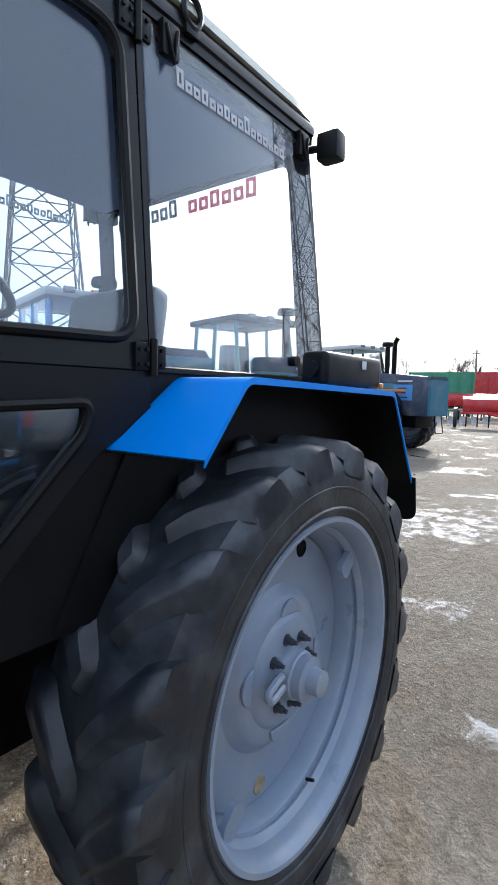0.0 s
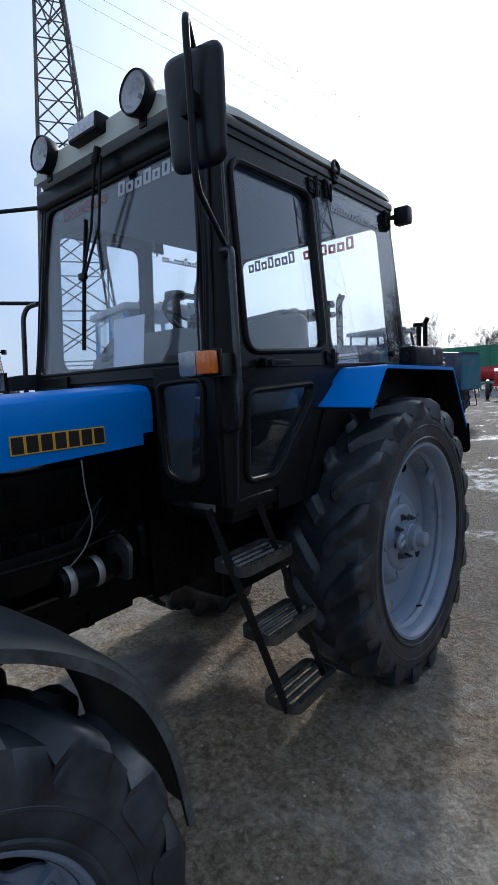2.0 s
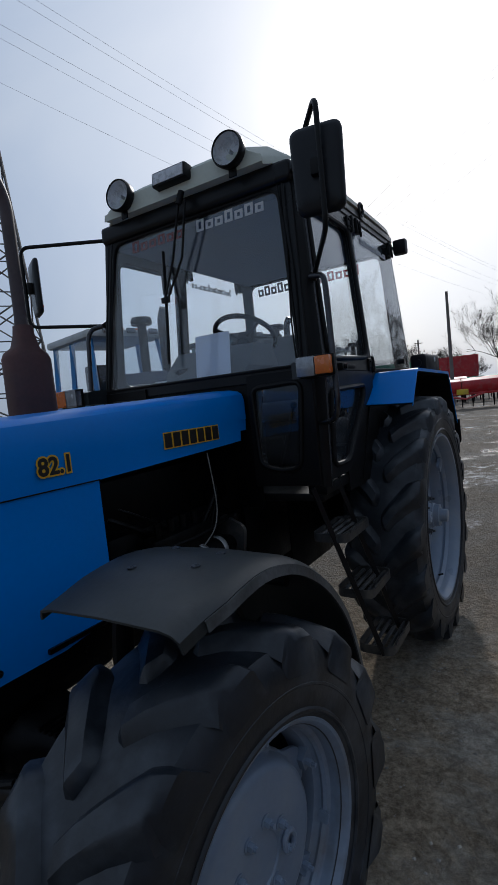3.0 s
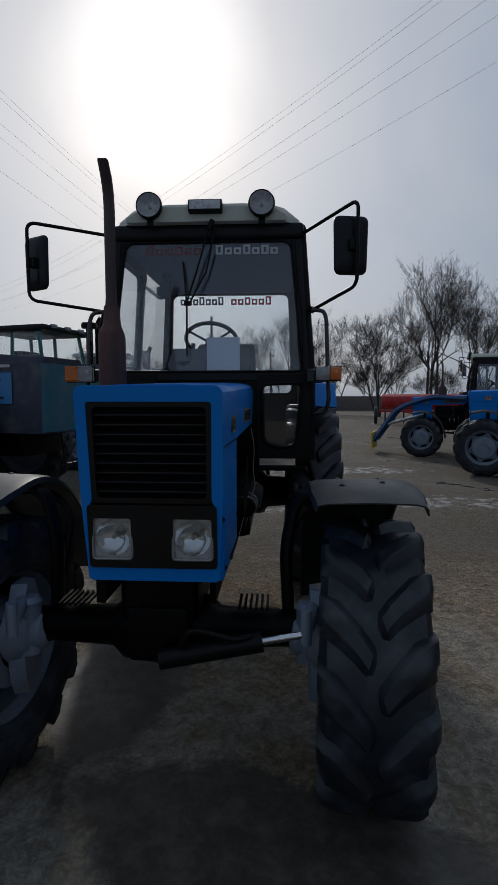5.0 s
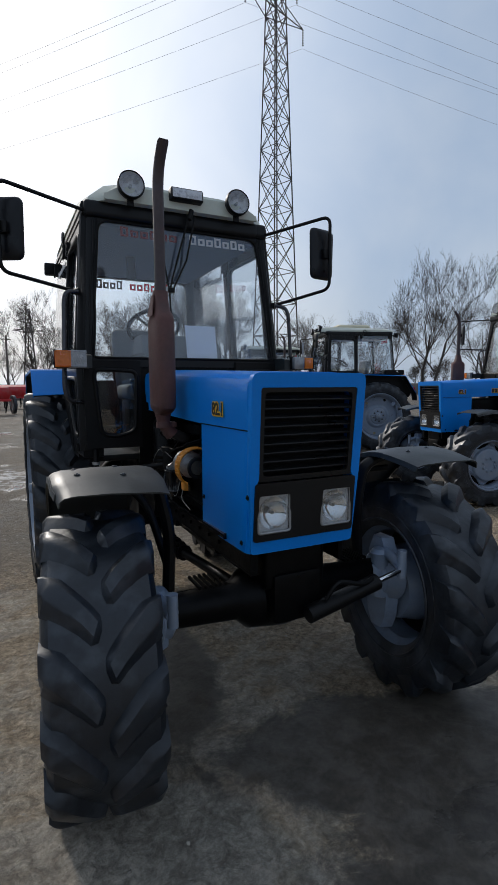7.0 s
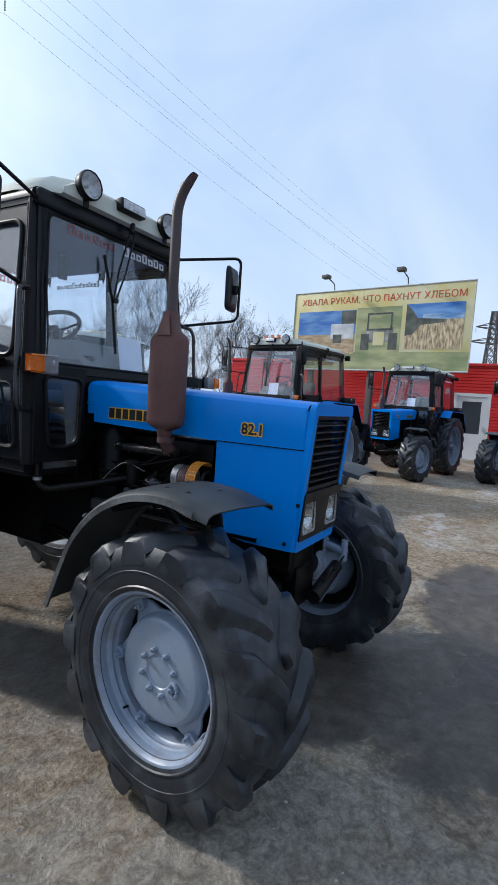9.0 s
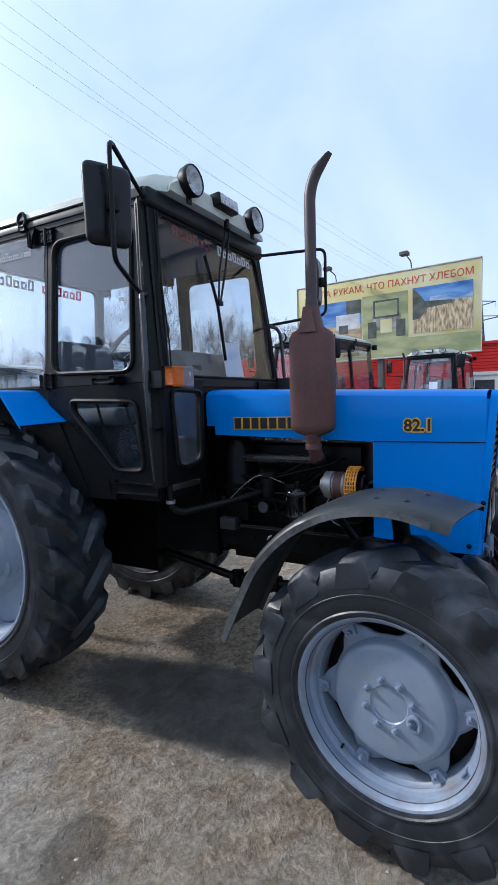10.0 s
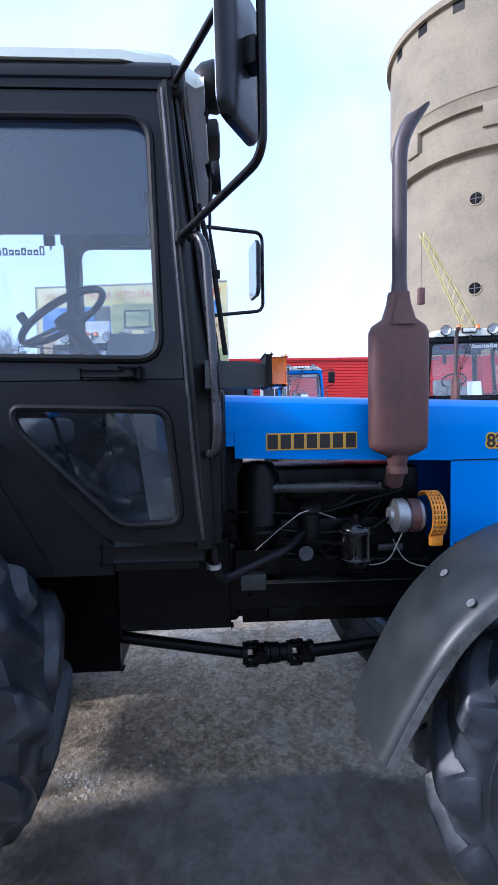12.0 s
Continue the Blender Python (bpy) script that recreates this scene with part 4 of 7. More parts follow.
        box((s * 0.617, -0.315, 2.595), (s * 0.632, -0.265, 2.63), 0.003, bm=e)
        part("lifting_eye", e, "cabgrey", t, "steel lifting eye on the roof edge")


def cab_inside(t):
    part("floor", box((-0.63, -1.2, 1.10), (0.63, 0.36, 1.14), 0.01), "black", t)
    dash = loft([[(x * w, y, z) for x, y in ((-1, a), (1, a), (1, b), (-1, b))] for z, w, a, b in ((1.14, 0.17, -1.18, -0.98), (1.68, 0.20, -1.21, -0.92), (1.78, 0.27, -1.16, -0.84), (1.90, 0.25, -1.05, -0.86))], closed=True)
    part("dashboard", bevelled(dash, 0.02), "seat", t, "grey instrument cluster")
    part("steering_column", cyl((-0.05, -0.95, 1.55), (-0.05, -0.66, 1.97), 0.03, 14), "black", t)
    c, n = Vector((-0.05, -0.63, 2.0)), Vector((0, 0.55, 0.83)).normalized()
    a, b = frame_of(n, Vector((1, 0, 0)))
    loop = [c + 0.19 * (math.cos(k * math.pi / 16) * a + math.sin(k * math.pi / 16) * b) for k in range(33)]
    w = tube(loop, 0.015, 10)
    for k in (0, 11, 21):
        tube([c - n * 0.03, c + 0.18 * (math.cos(k * math.pi / 16) * a + math.sin(k * math.pi / 16) * b)], 0.009, 8, bm=w)
    cyl(c - n * 0.05, c - n * 0.0, 0.045, 16, bm=w)
    cyl(loop[5], loop[5] + n * 0.05, 0.018, 12, bm=w)
    part("steering_wheel", w, "seal", t, "black three-spoke steering wheel with a knob")
    seat = box((-0.25, -0.58, 1.46), (0.25, -0.13, 1.58), 0.05, 3)
    part("seat", seat, "seat", t, "grey cloth driver's seat")
    back = moved(box((-0.25, -0.06, 0), (0.25, 0.06, 0.50), 0.055, 3), pose(0, -0.12, 1.54, -10))
    part("seat_back", back, "seat", t)
    part("seat_base", box((-0.18, -0.3, 1.14), (0.18, 0.0, 1.50), 0.03), "black", t)
    lev = tube([(-0.18, -0.75, 1.14), (-0.22, -0.62, 1.6)], 0.009, 8)
    tube([(0.2, -0.85, 1.14), (0.27, -0.7, 1.55)], 0.009, 8, bm=lev)
    tube([(-0.3, -0.6, 1.14), (-0.33, -0.45, 1.75)], 0.009, 8, bm=lev)
    for p in ((-0.22, -0.62, 1.6), (0.27, -0.7, 1.55), (-0.33, -0.45, 1.75)):
        bmesh.ops.create_uvsphere(lev, u_segments=10, v_segments=6, radius=0.022, matrix=Matrix.Translation(p))
    part("levers", lev, "black", t, "black control levers")
    part("mirror_inside", box((-0.33, -1.03, 2.25), (-0.27, -1.015, 2.40), 0.012), "black", t, "small mirror inside the windscreen")
    bowl = loft([[(-0.17 + r * math.cos(k * math.pi / 8), -1.11 + r * 0.8 * math.sin(k * math.pi / 8), z) for k in range(16)] for r, z in ((0.085, 1.72), (0.07, 1.735), (0.062, 1.80), (0.055, 1.81))], closed=True)
    part("air_intake", bowl, "black", t, "black plastic cup on the dashboard")


def rear_fender(t, s):
    """Folded sheet over the wheel with a dark wall inside."""
    prof = [(-0.565, 1.515), (-0.365, 1.692), (0.585, 1.668), (0.845, 1.275)]
    secs = []
    for x in (0.655, 0.90):
        ln = curve([(s * x, y + (0.042 if (i == 0 and x > 0.7) else -0.04 if i == 0 else 0), z - (0.012 if x > 0.7 and i == 0 else 0)) for i, (y, z) in enumerate(prof)], 0.025, 3)
        secs.append(ln)
    lip = [p + Vector((s * 0.0, 0, -0.018)) for p in secs[1]]
    bm = loft([secs[0], secs[1], lip])
    thicken(bm, 0.006)
    part("fender_sheet", bm, "blue", t, "bright blue folded rear fender")
    wall = [(-0.55, 1.50), (-0.36, 1.685), (0.575, 1.66), (0.83, 1.28), (0.78, 1.18), (0.5, 1.12), (-0.4, 1.08), (-0.75, 1.12)]
    part("fender_wall", plate(wall, [], 0.012, lambda u, v, w: (s * (0.668 - w), u, v)), "black", t, "black inner fender wall")
    under = [[p + Vector((0, 0, -0.007)) + (Vector((s * -0.004, 0, 0)) if j else Vector()) for p in sec] for j, sec in enumerate(secs)]
    bm = thicken(loft(under), 0.003)
    part("fender_lining", bm, "black", t)
    flap = plate(rounded([(0.655, 1.30), (0.915, 1.30), (0.915, 1.10), (0.655, 1.10)], [0, 0, 0.05, 0.02]), [], 0.006, lambda u, v, w: (s * u, 0.83 + (1.30 - v) * 0.18 + w, v))
    part("mud_flap", flap, "seal", t, "black rubber mud flap")


def fender_lamp_box(t):
    """Long black lamp housing lying on the left rear fender."""
    o = new("fender_lamp_box")
    o.parent = t
    tagged(o, "long black lamp housing on the rear fender")
    part("housing", box((0.745, 0.12, 1.678), (0.845, 0.575, 1.795), 0.024, 3), "seal", o)
    part("white_marker", box((0.8455, 0.385, 1.745), (0.849, 0.42, 1.775), 0.002), "white", o, "small white marker")
    part("reflector", box((0.83, 0.55, 1.682), (0.852, 0.582, 1.70), 0.004), "orange", o, "orange reflector")
    part("socket", cyl((0.795, 0.10, 1.735), (0.795, 0.13, 1.735), 0.026, 14), "seal", o)


def front_fender(t, s):
    if s > 0:
        prof, x0, x1 = [(-2.68, 1.198), (-2.55, 1.226), (-2.40, 1.243), (-2.23, 1.205), (-2.06, 1.10), (-1.92, 0.95), (-1.84, 0.76), (-1.80, 0.52)], 0.57, 1.0
    else:
        prof, x0, x1 = [(-2.69, 1.192), (-2.55, 1.226), (-2.38, 1.246), (-2.20, 1.218), (-2.03, 1.13), (-1.88, 0.98), (-1.785, 0.80), (-1.70, 0.62)], 0.55, 0.955
    line = []
    for p in curve([(0, y, z) for y, z in prof], 0.09, 4):
        if not line or (p - line[-1]).length > 0.02:
            line.append(p)
    secs = []
    for k, p in enumerate(line):
        d = (line[min(k + 1, len(line) - 1)] - line[max(k - 1, 0)]).normalized()
        n = Vector((0, -d.z, d.y))
        row = []
        for x, h in ((x0, -0.03), (x0 + 0.01, -0.008), (x0 + 0.045, 0.0), (0.78, 0.006), (x1 - 0.05, 0.002), (x1 - 0.02, -0.005), (x1 - 0.004, -0.018), (x1, -0.042)):
            if k < 3:
                x = 0.77 + (x - 0.77) * (0.93 + 0.023 * k)
            if s < 0 and x > 0.78:
                x -= 0.05 * (k / (len(line) - 1)) ** 2 * (x - 0.78) / (x1 - 0.78)
            back = 0.075 * max(0.0, (x - x0) / (x1 - x0)) * max(0.0, 1 - k / 6) if s < 0 else 0.0
            row.append(Vector((s * x, p.y + back, p.z)) + n * h)
        secs.append(row)
    part("front_fender", thicken(loft(secs), 0.006), "fender", t, "dark grey plastic front fender with worn edge")

    def under(y):
        for p, q in zip(line, line[1:]):
            if p.y <= y <= q.y:
                return p.z + (q.z - p.z) * (y - p.y) / (q.y - p.y)
        return line[0].z

    z0, z1 = under(-2.38) - 0.032, under(-2.12) - 0.05
    arm = tube(curve([(s * 0.50, -2.37, 0.66), (s * 0.485, -2.37, 0.95), (s * 0.53, -2.36, z0 - 0.05), (s * 0.64, -2.37, z0), (s * 0.90, -2.38, z0)], 0.09, 6), 0.026, 10, flat=1.4)
    tube(curve([(s * 0.49, -2.33, 0.80), (s * 0.52, -2.14, z1 - 0.10), (s * 0.62, -2.12, z1), (s * 0.90, -2.12, z1)], 0.08), 0.018, 10, bm=arm)
    part("fender_bracket", arm, "black", t, "black tube bracket of the front fender")
    for x, y in ((0.70, -2.50), (0.86, -2.46), (0.70, -2.34), (0.86, -2.36)):
        o = part("fender_bolt", moved(bolt(0.0075, 0.004), pose(0, 0, 0, 0, -90, 0)), "boltsteel", t)
        o.location = (s * x, y, under(y) + 0.004)
    if s < 0:
        for x, y, z in ((0.694, -1.975, 1.075), (0.899, -1.959, 1.059)):
            w = lathe([(0.0, 0.006), (0.003, 0.006), (0.003, 0.013), (0.0, 0.0135)], 16)
            lathe([(0.0, 0.006), (0.006, 0.005), (0.0065, 0.0001)], 6, bm=w)
            o = part("fender_washer", w, "alum", t, "pale washer under a fender bolt")
            o.location = (s * x, y + 0.006, z + 0.008)
            o.rotation_euler = (Vector((0, 0.73, 0.68))).to_track_quat("X", "Z").to_euler()
    edge = loft([[row[j] + Vector((s * 0.003, 0, 0)) + (row[j] - row[3]).normalized() * 0.002 for j in (-2, -1)] for row in secs[1:]])
    part("fender_edge", thicken(edge, 0.003), "fenderedge", t, "pale scuffed fender lip")


def hood(t):
    def half(y):
        return 0.292 + (y + 1.27) / 1.41 * 0.036

    def top(y):
        return 1.658 + (y + 1.27) / 1.41 * 0.05

    def section(y, low):
        w, z = half(y), top(y)
        return [(w - 0.002, y, low), (w, y, low + 0.05), (w + 0.003, y, z - 0.14), (w + 0.003, y, z - 0.05), (w - 0.006, y, z - 0.022), (w - 0.028, y, z - 0.006), (w - 0.07, y, z + 0.002), (w * 0.45, y, z + 0.008),
                (-w * 0.45, y, z + 0.008), (-w + 0.07, y, z + 0.002), (-w + 0.028, y, z - 0.006), (-w + 0.006, y, z - 0.022), (-w - 0.003, y, z - 0.05), (-w - 0.003, y, z - 0.14), (-w, y, low + 0.05), (-w + 0.002, y, low)]

    secs = [section(-1.275, 1.465), section(-1.325, 1.465), section(-1.327, 1.418), section(-1.7, 1.405), section(-2.18, 1.39), section(-2.60, 1.385), section(-2.665, 1.385)]
    part("hood_shell", thicken(loft(secs), 0.004), "blue", t, "bright blue hood", 30)
    # nose frame: slopes back a little towards the bottom
    fp = lambda u, v, w: (u, -2.712 + (1.60 - v) * 0.085 + w, v)
    outer = rounded([(-0.243, 0.895), (0.243, 0.895), (0.258, 1.20), (0.262, 1.612), (-0.262, 1.612), (-0.258, 1.20)], [0.02, 0.02, 0, 0.035, 0.035, 0])
    hole = rounded([(-0.222, 0.945), (0.222, 0.945), (0.228, 1.18), (0.218, 1.20), (0.222, 1.555), (-0.222, 1.555), (-0.218, 1.20), (-0.228, 1.18)], 0.012)
    part("nose_frame", plate(outer, [hole], 0.03, fp, 0.006), "blue", t, "blue nose frame round the grille")
    for s in (1, -1):
        side = [(-2.185, 1.392), (-2.69, 1.392), (-2.628, 0.90), (-2.39, 0.90), (-2.185, 0.93)]
        part("nose_side", plate(side, [], 0.006, lambda u, v, w: (s * (half(u) - 0.002 - w), u, v)), "blue", t, "blue nose side panel")
        fold = loft([[(s * (half(-2.66) + a), y + (1.60 - z) * 0.085, z) for a, y in ((0.001, -2.655), (-0.001, -2.685), (-0.01, -2.705), (-0.022, -2.711))] for z in (0.90, 1.2, 1.575)])
        part("nose_corner", thicken(fold, 0.004), "blue", t)
        for yy, zz in ((-2.21, 1.05), (-2.60, 0.935), (-2.655, 1.13)):
            o = part("panel_screw", moved(bolt(0.007, 0.005), pose(0, 0, 0, 0, 0, 0 if s > 0 else 180)), "black", t)
            o.location = (s * half(yy), yy, zz)
        seam = plate([(-2.186, 1.3885), (-2.672, 1.3885), (-2.672, 1.3925), (-2.186, 1.3925)], [], 0.003, lambda u, v, w: (s * (half(u) + 0.0032 - w), u, v))
        part("hood_seam", seam, "seal", t, "thin dark seam between hood and nose panel")
        # name strip and number plate of the model
        u = (-1.447, -1.803) if s < 0 else (-1.862, -1.506)
        ny = -2.39 if s < 0 else -2.345
        letter_bars(u[0], u[1], 1.451, 1.507, (1,) * 7, lambda a, v, w: (s * (half(a) + 0.004 + w), a, v), "yellow", t, "yellow outline of the name bars", 0.0045, 0.001, True)
        letter_bars(u[0], u[1], 1.451, 1.507, (1,) * 7, lambda a, v, w: (s * (half(a) + 0.0055 + w), a, v), "ink", t, "black name bars", 0.0, 0.001, True)
        m = Matrix.Translation((s * (half(ny) + 0.0055), ny, 1.462)) @ Euler((math.pi / 2, 0, math.pi / 2 * s)).to_matrix().to_4x4()
        out = Matrix.Translation((s * 0.0012, 0, 0))
        words("82.1", 0.074, "yellow", t, m, "yellow outline of the model number", 0.0006, "number_outline", 0.0075)
        words("82.1", 0.074, "ink", t, out @ m, "black model number", 0.0006, "model_number", 0.0022)
    # grille: dark recess and slats
    part("grille_back", box((-0.225, -2.612, 0.93), (0.225, -2.603, 1.57), 0.0), "iron", t)
    gf = plate(rounded([(-0.222, 1.19), (0.222, 1.19), (0.224, 1.557), (-0.224, 1.557)], 0.012), [rounded([(-0.20, 1.21), (0.20, 1.21), (0.202, 1.537), (-0.202, 1.537)], 0.02)], 0.02, lambda u, v, w: fp(u, v, w + 0.004))
    part("grille_frame", gf, "grille", t, "black moulded grille frame")
    for k in range(9):
        z = 1.238 + k * 0.0345
        bm = moved(box((-0.203, -0.016, -0.004), (0.203, 0.016, 0.004), 0.0025, 1), Matrix.Translation(fp(0, z, 0.022)) @ pose(0, 0, 0, 28))
        part("grille_slat", bm, "grille", t)
    lp = plate(rounded([(-0.236, 0.948), (0.236, 0.948), (0.236, 1.185), (-0.236, 1.185)], 0.015), [rounded([(x - 0.07, 0.985), (x + 0.07, 0.985), (x + 0.07, 1.135), (x - 0.07, 1.135)], 0.012) for x in (-0.147, 0.147)], 0.02, lambda u, v, w: fp(u, v, w - 0.008), 0.003)
    part("lamp_panel", lp, "grille", t, "black headlamp panel")
    for x in (-0.147, 0.147):
        q = fp(x, 1.06, 0)
        lamp = new("headlamp")
        lamp.parent = t
        lamp.location = q
        tagged(lamp, "square headlamp with a round reflector")
        bowl = lathe([(0.045, 0.0001), (0.042, 0.025), (0.026, 0.052), (0.006, 0.066), (0.006, 0.068)], 32, "y")
        part("reflector", bowl, "chrome", lamp)
        bez = plate(rounded([(-0.07, -0.075), (0.07, -0.075), (0.07, 0.075), (-0.07, 0.075)], 0.012), [[(0.0655 * math.cos(a), 0.0655 * math.sin(a)) for a in (2 * math.pi * k / 32 for k in range(32))]], 0.004, lambda u, v, w: (u, 0.006 + w, v))
        part("bezel", bez, "fluted", lamp)
        bulb = cyl((0, 0.035, 0), (0, 0.012, 0), 0.008, 10)
        part("bulb", bulb, "alum", lamp)
        cover = plate(rounded([(-0.069, -0.074), (0.069, -0.074), (0.069, 0.074), (-0.069, 0.074)], 0.012), [], 0.003, lambda u, v, w: (u, -0.004 + w, v))
        c = part("cover_glass", cover, "clear", lamp, recalc=False)
        c.visible_shadow = False
        rimb = ring_tube(rounded([(-0.072, -0.077), (0.072, -0.077), (0.072, 0.077), (-0.072, 0.077)], 0.014), 0.005, lambda u, v, w: (u, -0.004, v))
        part("lamp_rim", rimb, "alum", lamp)


def exhaust(t):
    prof = []
    for z, ry, rx in ((1.42, 0.035, 0.03), (1.44, 0.085, 0.04), (1.455, 0.105, 0.048), (1.475, 0.109, 0.05), (1.68, 0.110, 0.051), (1.875, 0.109, 0.05), (1.90, 0.098, 0.046), (1.925, 0.06, 0.04), (1.98, 0.042, 0.036), (2.02, 0.036, 0.034)):
        prof.append([(-0.375 + math.copysign(abs(math.cos(a)) ** 0.7, math.cos(a)) * rx, -1.932 + math.copysign(abs(math.sin(a)) ** 0.6, math.sin(a)) * ry, z) for a in (2 * math.pi * k / 32 for k in range(32))])
    part("muffler", loft(prof, closed=True), "muffler", t, "rust-brown flattened muffler box")
    pipe = curve([(-0.375, -1.935, 1.95), (-0.375, -1.935, 2.56), (-0.371, -2.02, 2.69)], 0.11, 10)
    bm = tube(pipe, 0.0265, 18)
    tip = max(v.co.z for v in bm.verts)
    for v in bm.verts:
        if v.co.z > tip - 0.045:
            v.co.z -= max(0, (v.co.y + 2.035)) * 1.3
    cyl((-0.375, -1.935, 1.98), (-0.375, -1.935, 2.06), 0.033, 16, 0.027, bm=bm)
    part("exhaust_pipe", bm, "pipe", t, "brown stack pipe bent forward")
    low = tube([(-0.375, -1.93, 1.43), (-0.37, -1.93, 1.37), (-0.33, -1.93, 1.32)], 0.036, 14, taper=[0.042, 0.03, 0.036])
    part("exhaust_neck", low, "muffler", t)
    clamp = lathe([(-0.014, 0.039), (0.014, 0.039)], 20, "z")
    thicken(clamp, 0.006)
    box((0.02, -0.02, -0.012), (0.06, 0.02, 0.012), 0.004, bm=clamp)
    o = part("clamp", clamp, "muffler", t)
    o.location = (-0.37, -1.93, 1.372)
    brace = plate([(-1.888, 1.90), (-1.978, 1.90), (-1.95, 2.0), (-1.916, 2.0)], [], 0.004, lambda u, v, w: (-0.424 + (v - 1.92) * 0.16 - w, u, v))
    part("muffler_brace", brace, "muffler", t)


def lamps_and_mirrors(t):
    for s in (1, -1):
        # round work lamp on the roof edge
        lamp = new("work_lamp")
        lamp.parent = t
        lamp.location = (s * 0.345, -1.268, 2.742)
        lamp.rotation_euler = (radians(-4), 0, 0)
        tagged(lamp, "round black work lamp with clear lens")
        shell = lathe([(-0.022, 0.072), (-0.026, 0.078), (-0.012, 0.082), (0.0, 0.080), (0.03, 0.074), (0.055, 0.055), (0.066, 0.02), (0.067, 0.0001)], 36, "y")
        part("lamp_shell", shell, "seal", lamp)
        part("reflector", lathe([(-0.02, 0.073), (0.01, 0.06), (0.03, 0.03), (0.033, 0.0001)], 32, "y"), "fluted", lamp)
        c = part("lamp_glass", lathe([(-0.021, 0.073), (-0.027, 0.05), (-0.03, 0.0001)], 32, "y"), "clear", lamp, recalc=True)
        c.visible_shadow = False
        part("lamp_bulb", cyl((0, 0.03, 0), (0, 0.0, 0), 0.009, 10), "alum", lamp)
        br = box((-0.02, 0.02, -0.11), (0.02, 0.03, -0.06), 0.003)
        cyl((0, 0.025, -0.09), (0, 0.03, -0.05), 0.01, 8, bm=br)
        part("lamp_bracket", br, "black", lamp)
        # turn signal on its arm
        sig = new("turn_signal")
        sig.parent = t
        sig.location = (s * 0.745, -1.425, 1.712)
        tagged(sig, "amber and clear turn signal on a black arm")
        part("amber_lens", box((s * 0.008, -0.036, -0.036), (s * 0.072, 0.004, 0.038), 0.008), "orange", sig)
        part("clear_lens", box((s * -0.075, -0.034, -0.040), (s * 0.006, 0.004, 0.041), 0.008), "lens", sig)
        part("lamp_back", box((s * -0.08, 0.004, -0.043), (s * 0.078, 0.02, 0.045), 0.006), "seal", sig)
        arm = loft([[(s * x, y, z) for x, z in ((-0.12, -0.042), (0.0, -0.042), (0.0, h), (-0.12, h))] for y, h in ((0.02, 0.026), (0.06, 0.034), (0.19, 0.038))], closed=True)
        part("arm", bevelled(arm, 0.012), "fender", sig, "dark grey moulded arm")
        # grab rail beside the door
        rail = tube(curve([(s * 0.66, -1.20, 2.12), (s * 0.73, -1.225, 2.11), (s * 0.745, -1.245, 2.06), (s * 0.765, -1.27, 1.55), (s * 0.745, -1.262, 1.48), (s * 0.66, -1.235, 1.47)], 0.05), 0.013, 12)
        part("grab_rail", rail, "rail", t, "dark worn grab rail by the door")
        # mirror on a bent tube
        mir = new("side_mirror")
        mir.parent = t
        tagged(mir, "tall black mirror on a bent tube arm")
        o, d = (Vector((0.885, -1.54, 2.42)), 10) if s > 0 else (Vector((-1.065, -1.385, 2.39)), MIRROR)
        arm = tube(curve([(s * 0.605, -1.16, 2.60), o + Vector((0, 0, 0.235)), o + Vector((0, 0, -0.225)), (s * 0.665, -1.17, 2.125)], 0.055, 6), 0.0105, 10)
        cyl((s * 0.60, -1.15, 2.585), (s * 0.605, -1.16, 2.615), 0.016, 10, bm=arm)
        cyl((s * 0.655, -1.165, 2.11), (s * 0.67, -1.175, 2.14), 0.018, 10, bm=arm)
        part("mirror_arm", arm, "black", mir)
        place = Matrix.Translation(o + Vector((s * -0.03, 0.045, 0))) @ pose(0, 0, 0, 0, 0, d)
        body = loft([[(a, q, b) for a, b in rounded([(-0.093 * k, -0.158 * k), (0.093 * k, -0.158 * k), (0.1 * k, 0.163 * k), (-0.1 * k, 0.163 * k)], 0.04 * k)] for q, k in ((-0.016, 0.45), (-0.012, 0.86), (-0.004, 0.97), (0.004, 1.0), (0.014, 1.0), (0.016, 0.96))], closed=True)
        part("mirror_body", moved(body, place), "mirrorback", mir)
        gl = loft([[(a, q, b) for a, b in rounded([(-0.087, -0.151), (0.087, -0.151), (0.094, 0.156), (-0.094, 0.156)], 0.036)] for q in (0.015, 0.019)], closed=True)
        part("mirror_face", moved(gl, place), "mirror", mir)
        part("mirror_clamp", moved(box((-0.02, -0.045, -0.03), (0.03, -0.014, 0.03), 0.006), place), "black", mir)
        # rear work lamp
        rl = new("rear_lamp")
        rl.parent = t
        rl.location = (s * 0.665, 0.43, 2.575)
        tagged(rl, "square black rear work lamp")
        part("lamp_shell", box((-0.045, -0.04, -0.05), (0.045, 0.035, 0.05), 0.014), "seal", rl)
        part("lamp_lens", box((-0.037, 0.035, -0.042), (0.037, 0.039, 0.042), 0.0), "lens", rl)
        part("lamp_bracket", tube([(s * -0.11, -0.04, 0.0), (s * -0.04, -0.02, 0.0)], 0.014, 8), "black", rl)
    bar = new("light_bar")
    bar.parent = t
    bar.location = (0, -1.26, 2.735)
    bar.rotation_euler = (radians(-6), 0, 0)
    tagged(bar, "flat rectangular work lamp on the roof edge")
    part("lamp_shell", box((-0.105, -0.03, -0.036), (0.105, 0.04, 0.036), 0.01), "seal", bar)
    part("lamp_lens", box((-0.095, -0.034, -0.027), (0.095, -0.03, 0.027), 0.0015), "fluted", bar)
